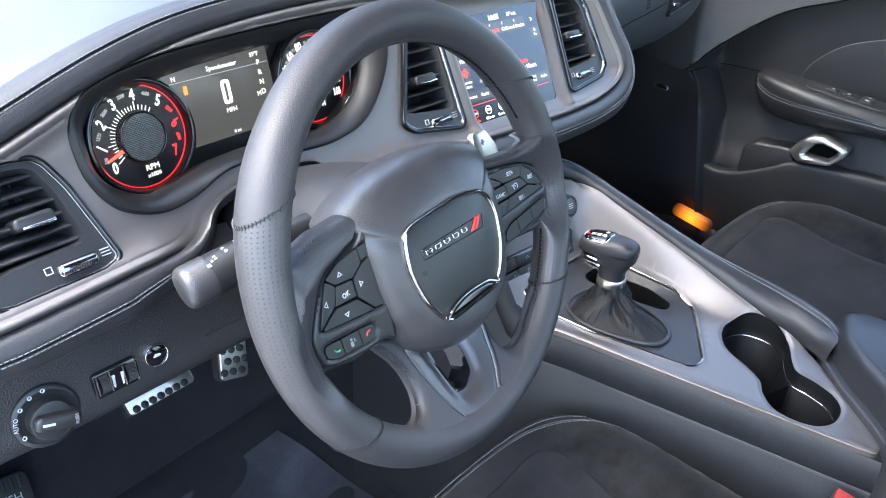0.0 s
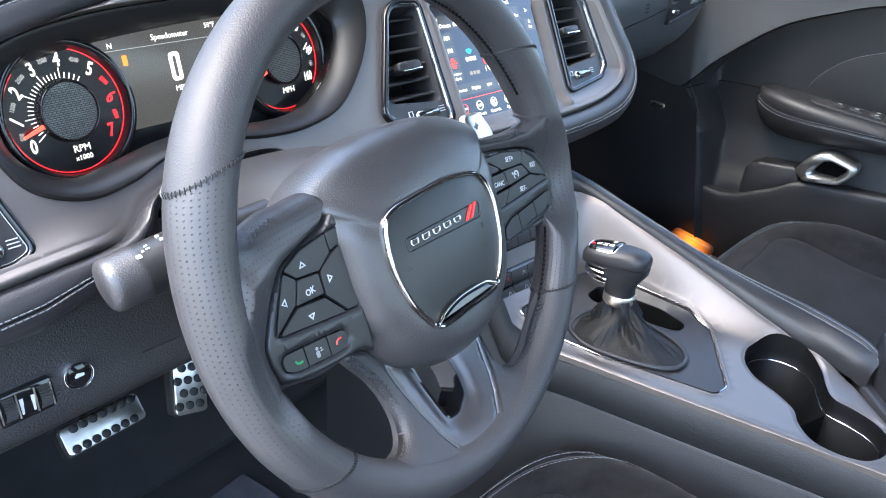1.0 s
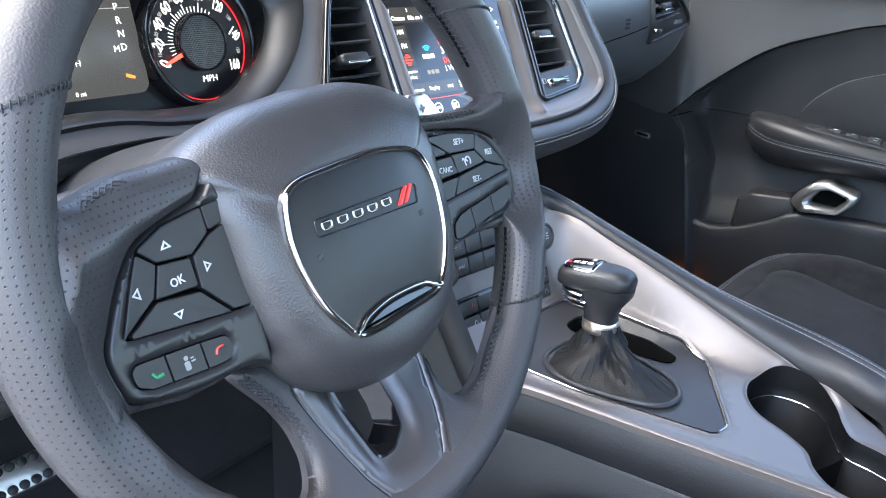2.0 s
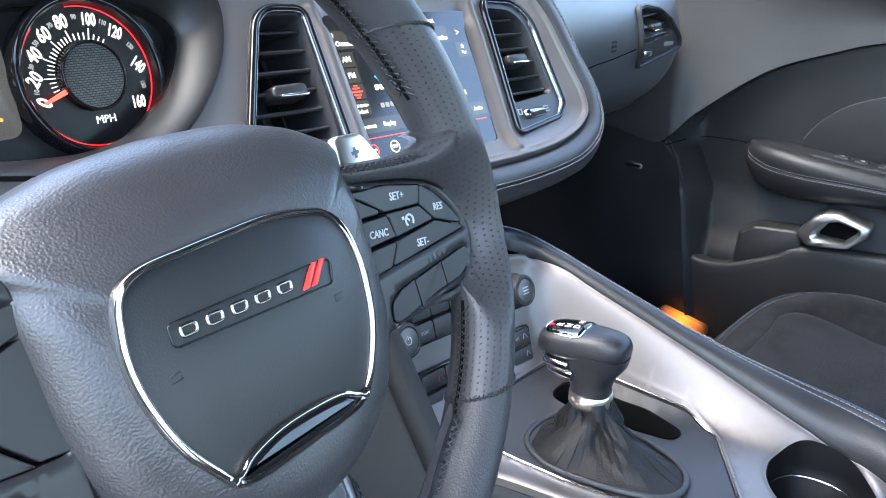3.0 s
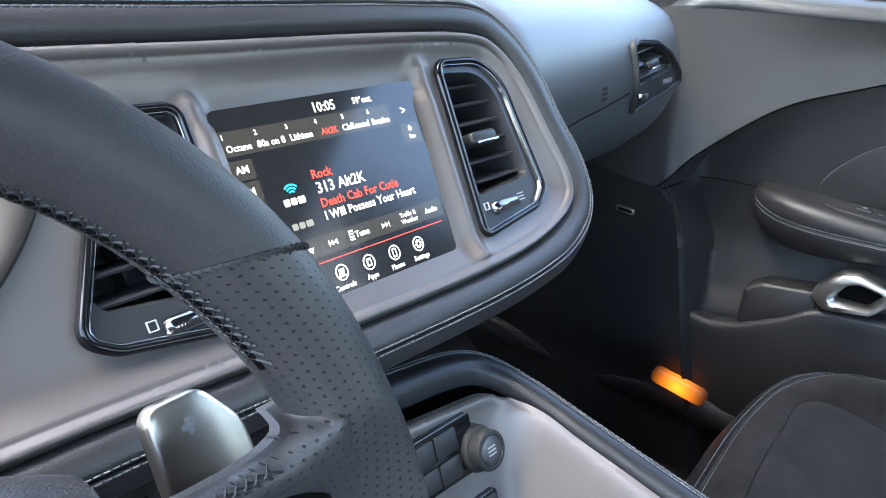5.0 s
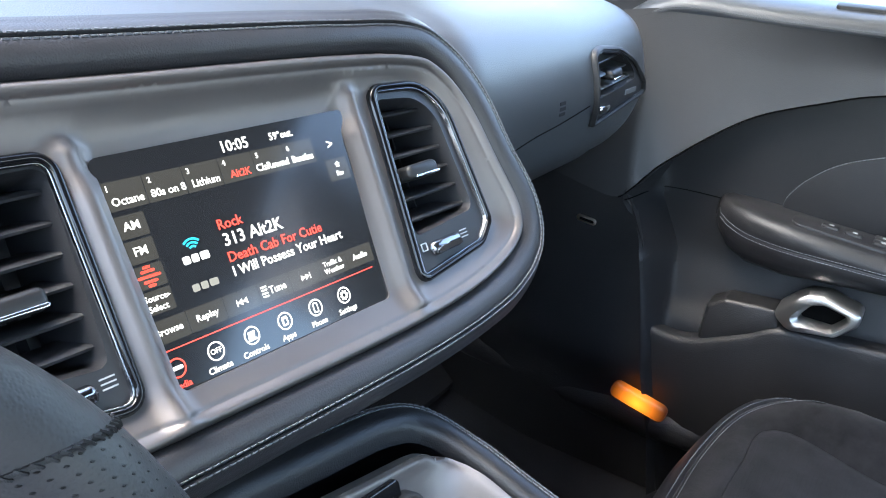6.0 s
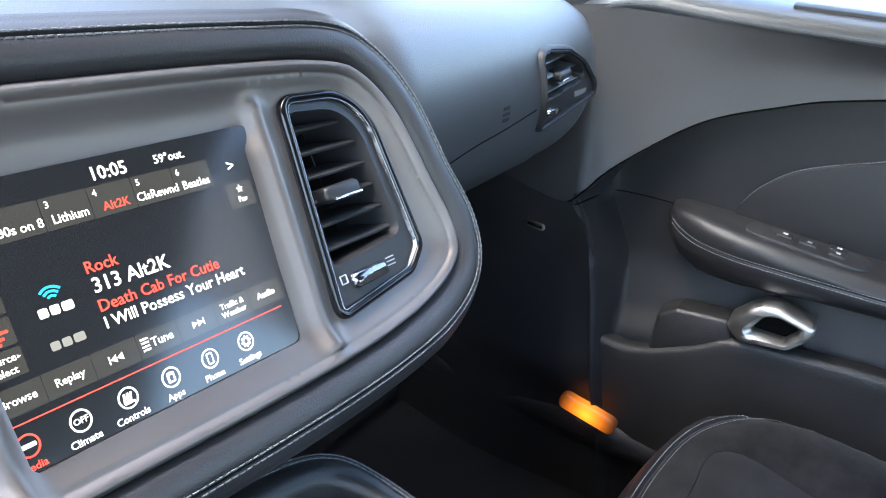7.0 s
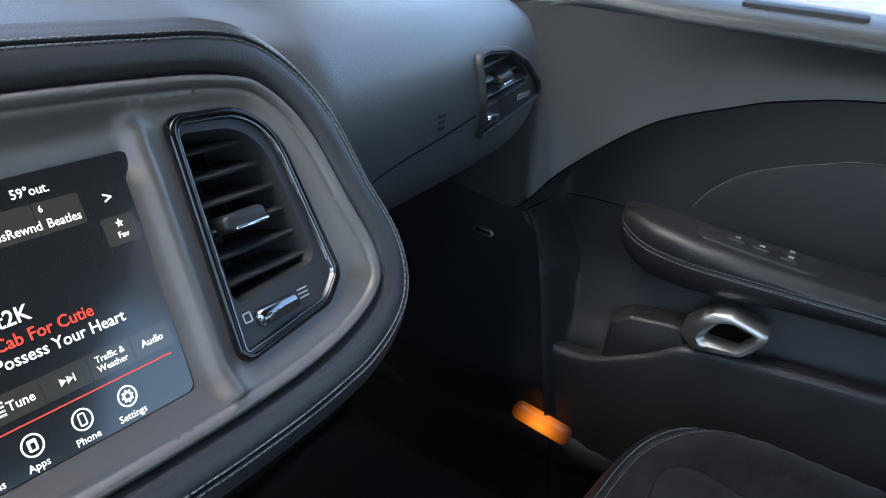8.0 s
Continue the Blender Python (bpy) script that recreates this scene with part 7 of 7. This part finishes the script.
for y, x in ((-0.045, 0.815), (-0.075, 0.812), (-0.110, 0.826), (-0.110, 0.806)):
    bm = bmesh.new()
    slab(bm, ccw(rounded(quad(x - 0.008, y - 0.011, x + 0.008, y + 0.011), 0.003)), lambda p, q, w: Vector((p, q, 0.4955 + 0.08 * q + w)), 0.001, 0.0055, 0.0015)
    key = part("window_switch", bm, BUTTON, sw)
    bm = bmesh.new()
    slab(bm, quad(x - 0.003, y - 0.004, x + 0.003, y + 0.002), lambda p, q, w: Vector((p, q, 0.4955 + 0.08 * q + w)), 0.005, 0.0059)
    part("switch_mark", bm, INK, key)
# handle
H = ccw(even(rounded([(-0.002, 0.366), (-0.030, 0.402), (-0.046, 0.414), (-0.066, 0.418), (-0.114, 0.404), (-0.112, 0.388), (-0.088, 0.364), (-0.030, 0.356)], [0.01, 0.03, 0.02, 0.02, 0.008, 0.01, 0.012, 0.02], 5), 70))
HI = ccw(even(rounded([(-0.034, 0.372), (-0.052, 0.400), (-0.068, 0.404), (-0.098, 0.396), (-0.097, 0.388), (-0.082, 0.371)], [0.006, 0.012, 0.01, 0.006, 0.006, 0.006], 5), 70))
ih = int(np.argmin(np.linalg.norm(arr(HI) - arr(H[0]), axis=1)))
HI = HI[ih:] + HI[:ih]
bm = bmesh.new()
hx = lambda q, w: Vector((0.768 - w + 0.02 * smoothstep(q[0], -0.035, 0.0), q[0], q[1]))
loft(bm, [[hx(q, -0.03) for q in H], [hx(q, 0.008) for q in H], [hx(q, 0.0115) for q in between(H, HI, 0.25)], [hx(q, 0.0115) for q in between(H, HI, 0.7)], [hx(q, 0.006) for q in HI], [hx(q, -0.012) for q in grown(HI, -0.002)]])
part("door_handle", bm, HANDLESATIN, door, "satin silver door handle")
bm = bmesh.new()
loft(bm, [[hx(q, -0.008) for q in HI], [hx(q, -0.014) for q in grown(HI, -0.002)]], True, False, True)
part("handle_cup", bm, DEEP, door)
bm = bmesh.new()
PK = flowing([(0.168, 0.300), (0.150, 0.288), (0.120, 0.284), (0.090, 0.290), (0.066, 0.300), (0.02, 0.322), (-0.02, 0.345), (-0.10, 0.353), (-0.3, 0.36), (-0.75, 0.36)], 6, False)
rows = [[Vector((0.80, y, z + 0.002)), Vector((0.780, y, z + 0.003)), Vector((0.7735, y, z)), Vector((0.771, y, z - 0.006)), Vector((0.772, y, z - 0.02)), Vector((0.776, y, 0.20)), Vector((0.782, y, 0.13))] for y, z in PK]
loft(bm, rows, False)
part("map_pocket", bm, HARDSKIN, door, "hard black map pocket")
bm = bmesh.new()
slab(bm, ccw(rounded([(0.088, 0.285), (0.084, 0.350), (0.06, 0.366), (-0.01, 0.372), (-0.02, 0.34)], 0.008)), lambda y, z, w: Vector((0.80 - w, y, z)), -0.02, 0.022, 0.006)
part("grip_block", bm, HARDSKIN, door)
# side window glass and the body beyond it
bm = bmesh.new()
for off in (0, 0.004):
    loft(bm, [[Vector((0.885 + off - 0.26 * t, y, 0.77 + 0.35 * t)) for t in (0, 0.5, 1)] for y in (-0.9, -0.4, 0.2 - 0.02, 0.36)], False)
ob = part("window_pane", bm, GLASS, door, "clear side window")
ob.visible_shadow = False

# kick panel and sill
bm = bmesh.new()
outl = [(0.225, 0.494), (0.30, 0.50), (0.45, 0.52), (0.75, 0.55), (0.75, -0.06), (0.09, -0.06), (0.12, 0.10), (0.15, 0.22), (0.175, 0.36), (0.187, 0.42), (0.205, 0.46)]
sheet(bm, ccw(outl), [], lambda y, z: Vector((0.765 + 0.05 * smoothstep(y, 0.3, 0.6) + 0.02 * smoothstep(-z, -0.22, -0.15), y, z)), 0.02, (), lambda y, z: Vector((0.86, y, z)))
tagged(part("trim_kick", bm, HARDSKIN), "grained black kick panel beside the footwell", "kick panel", kind="structure")
bm = bmesh.new()
slab(bm, ccw(rounded([(0.262, 0.4385), (0.294, 0.4415), (0.294, 0.4310), (0.262, 0.4280)], 0.005)), lambda y, z, w: Vector((0.7655 - w, y, z)), -0.004, 0.004, 0.0015)
mk = thing("door_lamp_button", Matrix.Translation((0.7655, 0.278, 0.435)), "small chrome-rimmed black oval button in the kick panel", "button")
part("button_rim", bm, BRUSHED, mk)
bm = bmesh.new()
slab(bm, ccw(rounded([(0.265, 0.4362), (0.289, 0.4385), (0.289, 0.4340), (0.265, 0.4315)], 0.003)), lambda y, z, w: Vector((0.7655 - w, y, z)), -0.002, 0.0045, 0.0008)
part("button_face", bm, GLOSS, mk)
bm = bmesh.new()
tube(bm, flowing([(0.83, -0.8, 0.10), (0.812, 0.0, 0.115), (0.80, 0.12, 0.120), (0.82, 0.33, 0.115), (0.85, 0.56, 0.12)], 6, False), 0.032, 14)
tagged(part("trim_sill", bm, HARDSKIN), "rounded black sill cover below the door", "sill", kind="structure")
# emission that fades outwards, painting the soft amber reflection on the sill
SILLGLOW = glow("amber light on sill", (1.0, 0.23, 0.015), 0.5)
sg_t = node(SILLGLOW, "ShaderNodeTexCoord")
sg_m = node(SILLGLOW, "ShaderNodeMapping")
sg_m.inputs["Scale"].default_value = (1 / 0.05, 1 / 0.052, 1 / 0.05)
sg_g = node(SILLGLOW, "ShaderNodeTexGradient")
sg_g.gradient_type = "QUADRATIC_SPHERE"
sg_k = node(SILLGLOW, "ShaderNodeMath")
sg_k.operation = "MULTIPLY"
sg_k.inputs[1].default_value = 0.34
link(SILLGLOW, sg_t.outputs["Object"], sg_m.inputs[0])
link(SILLGLOW, sg_m.outputs[0], sg_g.inputs[0])
link(SILLGLOW, sg_g.outputs[1], sg_k.inputs[0])
link(SILLGLOW, sg_k.outputs[0], SILLGLOW.node_tree.nodes["Principled BSDF"].inputs["Emission Strength"])
# added glowing patch in place of that reflection; no lamp is known here
LM = Matrix.Translation((0.752, 0.148, 0.168)) @ Matrix.Rotation(radians(12), 4, "X")
lamp = thing("sill_amber_glow", LM, "added glowing patch for the amber light seen on the door sill", "lamp")
bm = bmesh.new()
lens = ccw(even(rounded([(-0.046, -0.014), (0.046, -0.014), (0.046, 0.014), (-0.046, 0.014)], 0.011, 6), 60))
rows = [[LM @ Vector((0.012 - w, *q)) for q in grown(lens, d)] for d, w in ((0.0, 0.0), (0.0, 0.010), (-0.003, 0.0135), (-0.008, 0.0150))]
loft(bm, rows, True, True, True)
part("glow_patch", bm, SILLGLOW, lamp, "amber glowing patch, brightest in its middle")


# ---- passenger air vent ----
def dash_front(x, z):
    """The face of the passenger dash at a height."""
    pr = arr(dash_profile(x))
    fr = pr[(pr[:, 0] < 0.34)]
    o = np.argsort(fr[:, 1])
    return float(np.interp(z, fr[o, 1], fr[o, 0]))


def pv(u, v, w=0.0):
    """On the passenger's dash face, which turns away to the door."""
    return Vector((u, dash_front(u, v) - 0.001 - w, v))


# slats take the lighter dash material, which paints in the light on them
air_vent(PVO, PVH, 3, (0.600, 0.684), None, 0.06, "black slatted air vent at the passenger end of the dash", pv, PLASTIC, DASHPAD, PLASTIC)
pvx = thing("vent_dial", Matrix.Translation(pv(0.568, 0.648, 0)), "small chrome vent dial below the passenger vent", "vent dial")
bm = bmesh.new()
slab(bm, ccw(rounded(quad(0.555, 0.643, 0.582, 0.652), 0.004)), pv, -0.004, 0.006, 0.002)
part("dial_wheel", bm, CHROME, pvx)
bm = bmesh.new()
slab(bm, quad(0.635, 0.655, 0.670, 0.661), pv, -0.002, 0.002)
part("dial_marks", bm, GREYINK, pvx)
# seam of the airbag flap, and its moulded mark
bm = bmesh.new()


tube(bm, [(x, dash_front(x, z) + 0.0002, z) for x, z in flowing([(0.285, 0.60), (0.305, 0.618), (0.344, 0.632), (0.40, 0.642), (0.456, 0.647), (0.532, 0.656)], 8, False)], 0.0009, 5)
part("airbag_seam", bm, DEEP, dashboard)
for k in range(3):
    bm = bmesh.new()
    z = 0.6700 - 0.0058 * k
    slab(bm, quad(0.449, z - 0.0019, 0.463, z + 0.0019), lambda x, zz, w: Vector((x, dash_front(x, zz) - w, zz)), -0.001, 0.0005)
    part("embossed_bar", bm, PLASTIC, dashboard)

# ---- driver's switches and footwell ----
KM = plane((-0.60, 0.1660, 0.515), -5, 12)


def kp(u, v, w=0.0):
    return KM @ Vector((u, v, w))


def hp(u, v, w=0.0):
    """The headlight switch, about its own middle."""
    return kp(-0.0435 + (u + 0.050) * 0.84, -0.006 + (v + 0.006) * 0.84, w)


hl = thing("headlight_switch", KM, "round black headlight switch on the knee panel", "switch")
bm = bmesh.new()
rows = [[hp(-0.050 + x, -0.006 + y, w) for x, y in disc(r, 48)] for r, w in ((0.0315, -0.012), (0.0315, 0.001), (0.0300, 0.0028), (0.0270, 0.0032), (0.0255, 0.002))]
loft(bm, rows, True, True, True)
part("bezel", bm, BUTTON, hl)
bm = bmesh.new()
rows = [[hp(-0.050 + x, -0.006 + y, w) for x, y in disc(r, 48)] for r, w in ((0.0200, 0.000), (0.0195, 0.010), (0.0185, 0.0125), (0.0165, 0.0130))]
loft(bm, rows, True, True, True)
knob = part("knob", bm, BUTTON, hl, "turning knob")
bm = bmesh.new()
slab(bm, ccw(rounded([(-0.0175, -0.0075), (0.0245, -0.0085), (0.0245, 0.0085), (-0.0175, 0.0075)], 0.006)), lambda u, v, w: hp(-0.050 + u * 0.96 + v * 0.28, -0.006 + v * 0.96 - u * 0.28, w), 0.006, 0.021, 0.004)
part("grip_bar", bm, BUTTON, knob)
bm = bmesh.new()
slab(bm, ccw(rounded([(-0.012, -0.0012), (-0.001, -0.0012), (-0.001, 0.0012), (-0.012, 0.0012)], 0.0006)), lambda u, v, w: hp(-0.050 + u * 0.96 + v * 0.28, -0.006 + v * 0.96 - u * 0.28, w), 0.019, 0.0215)
part("index_mark", bm, INK, knob)
lettering("AUTO", 0.0062, hp, -0.0775, -0.002, 0.0034, hl, INK, "switch_word", spin=radians(78), stretch=0.9)
lettering("PUSH", 0.0050, hp, -0.0315, -0.010, 0.0212, hl, GREYINK, "switch_word", spin=radians(85), stretch=0.85)
for a in (205, 140, 112, 85):
    bm = bmesh.new()
    c = (-0.050 + 0.0265 * math.cos(radians(a)), -0.006 + 0.0265 * math.sin(radians(a)))
    ringband(bm, disc(0.0022, 16, c), disc(0.0013, 16, c), hp, 0.002, 0.0036, 0.0002)
    part("lamp_mark", bm, INK, hl)
def dp(u, v, w=0.0):
    return kp(u * 0.85 + 0.001, v * 0.8 - 0.001, w + 0.001)


dm = thing("dimmer_switch", KM, "black dimmer panel with two ribbed thumbwheels", "switch")
bm = bmesh.new()
slab(bm, ccw(rounded([(-0.0065, -0.014), (0.039, -0.012), (0.039, 0.016), (-0.0065, 0.014)], 0.004)), dp, -0.012, 0.0030, 0.0012)
part("plate", bm, GLOSS, dm)
for u in (0.0035, 0.0305):
    bm = bmesh.new()
    ring = [radians(a) for a in range(-66, 70, 4)]
    loft(bm, [[dp(e, (0.0128 if k % 2 else 0.0136) * math.sin(a) + 0.001, -0.0055 + (0.0128 if k % 2 else 0.0136) * math.cos(a)) for k, a in enumerate(ring)] for e in (u - 0.0045, u + 0.0045)], False)
    th = part("thumbwheel", bm, RUBBER, dm, "ribbed thumbwheel")
for u in (0.0125, 0.0215):
    bm = bmesh.new()
    slab(bm, ccw([(u - 0.0008, -0.008), (u + 0.0008, -0.008), (u + 0.0022, 0.006), (u - 0.0010, 0.006)]), dp, 0.002, 0.0034)
    part("scale_mark", bm, INK, dm)
for u in (-0.003, 0.010, 0.024, 0.0365):
    bm = bmesh.new()
    slab(bm, quad(u - 0.0006, -0.0105, u + 0.0006, 0.0115), dp, 0.002, 0.0036)
    part("bright_line", bm, BRUSHED, dm)
tb = thing("trunk_button", KM, "round black trunk release button with chrome ring", "button")
bm = bmesh.new()
c = (0.0600, 0.0055)
ringband(bm, disc(0.0124, 36, c), disc(0.0116, 36, c), dp, -0.006, 0.0030, 0.0003)
part("ring", bm, CHROME, tb)
bm = bmesh.new()
slab(bm, disc(0.0115, 32, c), dp, -0.006, 0.0022, 0.0012)
part("button_face", bm, GLOSS, tb)
bm = bmesh.new()
slab(bm, ccw(rounded([(c[0] - 0.0045, c[1] - 0.0018), (c[0] + 0.0040, c[1] - 0.0014), (c[0] + 0.0048, c[1] + 0.0009), (c[0] - 0.0015, c[1] + 0.0021)], 0.0008)), dp, 0.001, 0.0026)
part("car_mark", bm, INK, tb)


def pedal(m, hx, hy, rows_, cols, label, skew=0.0):
    p = thing("pedal", m, label, "pedal", "driver's pedals")
    bm = bmesh.new()
    o = ccw(rounded([(-hx - skew, -hy), (hx - skew * 2, -hy), (hx + skew, hy), (-hx, hy)], 0.006))
    slab(bm, o, lambda u, v, w: m @ Vector((u, v, w)), -0.003, 0.0025, 0.001)
    part("plate", bm, BRUSHED, p, "brushed metal plate")
    bm = bmesh.new()
    slab(bm, grown(o, 0.002), lambda u, v, w: m @ Vector((u, v, w)), -0.018, -0.003)
    part("rubber_back", bm, RUBBER, p)
    for i in range(rows_):
        for j in range(cols):
            u = -hx * 0.80 + 1.6 * hx * (j + (0.5 if i % 2 else 0.0)) / (cols - 0.5)
            v = -hy * 0.68 + 1.36 * hy * i / (rows_ - 1)
            bm = bmesh.new()
            loft(bm, [[m @ Vector((u + x, v + y, w)) for x, y in disc(r, 14)] for r, w in ((0.0052, 0.001), (0.0052, 0.0052), (0.0042, 0.0060))], True, False, True)
            part("stud", bm, RUBBER, p, "black rubber stud")
    bm = bmesh.new()
    a, b2 = m @ Vector((0, hy * 0.3, -0.016)), m @ Vector((0.0, 0.10, -0.16))
    tube(bm, [a, (a + b2) / 2 + Vector((0, 0, 0.02)), b2, b2 + Vector((0, 0.06, 0.22))], 0.009, 8)
    part("arm", bm, PLASTIC, p)
    return p


pedal(plane((-0.377, 0.472, 0.206), 0, 38), 0.052, 0.0175, 2, 7, "wide brushed metal brake pedal with rubber studs")
pedal(plane((-0.298, 0.402, 0.255), -4, 24, -14), 0.021, 0.034, 4, 3, "tall brushed metal accelerator pedal with rubber studs")
bm = bmesh.new()
rows = [[Vector((x, y, 0.004 + 0.0025 * math.sin(17 * x + 9 * y) + 0.003 * math.sin(31 * y - 12 * x))) for x in np.linspace(-0.40, -0.185, 18)] for y in np.linspace(0.12, 0.455, 24)]
loft(bm, rows, False)
FILM = shader("clear plastic film", (0.06, 0.06, 0.07), 0.18)
grained(FILM, 60, 0.5, depth=0.002, tone=0.4, voronoi=False)
tagged(part("floor_film", bm, FILM), "crinkled clear protective film on the carpet", "floor film")
bm = bmesh.new()
m = plane((-0.585, 0.56, 0.085), 0, 45, -10)
slab(bm, ccw(rounded(quad(-0.045, -0.03, 0.045, 0.03), 0.012)), lambda u, v, w: m @ Vector((u, v, w)), -0.012, 0.003, 0.002)
pb = thing("parking_brake_pedal", m, "black rubber parking brake pedal with raised ribs", "pedal")
part("pad", bm, RUBBER, pb)
for i in range(7):
    bm = bmesh.new()
    slab(bm, quad(-0.036 + 0.011 * i, 0.008, -0.031 + 0.011 * i, 0.026), lambda u, v, w: m @ Vector((u, v, w)), 0.001, 0.0055, 0.001)
    part("rib", bm, RUBBER, pb)
lettering("PUSH", 0.016, lambda u, v, w: m @ Vector((u, v, w)), 0.012, -0.004, 0.0032, pb, INK, "pedal_word")
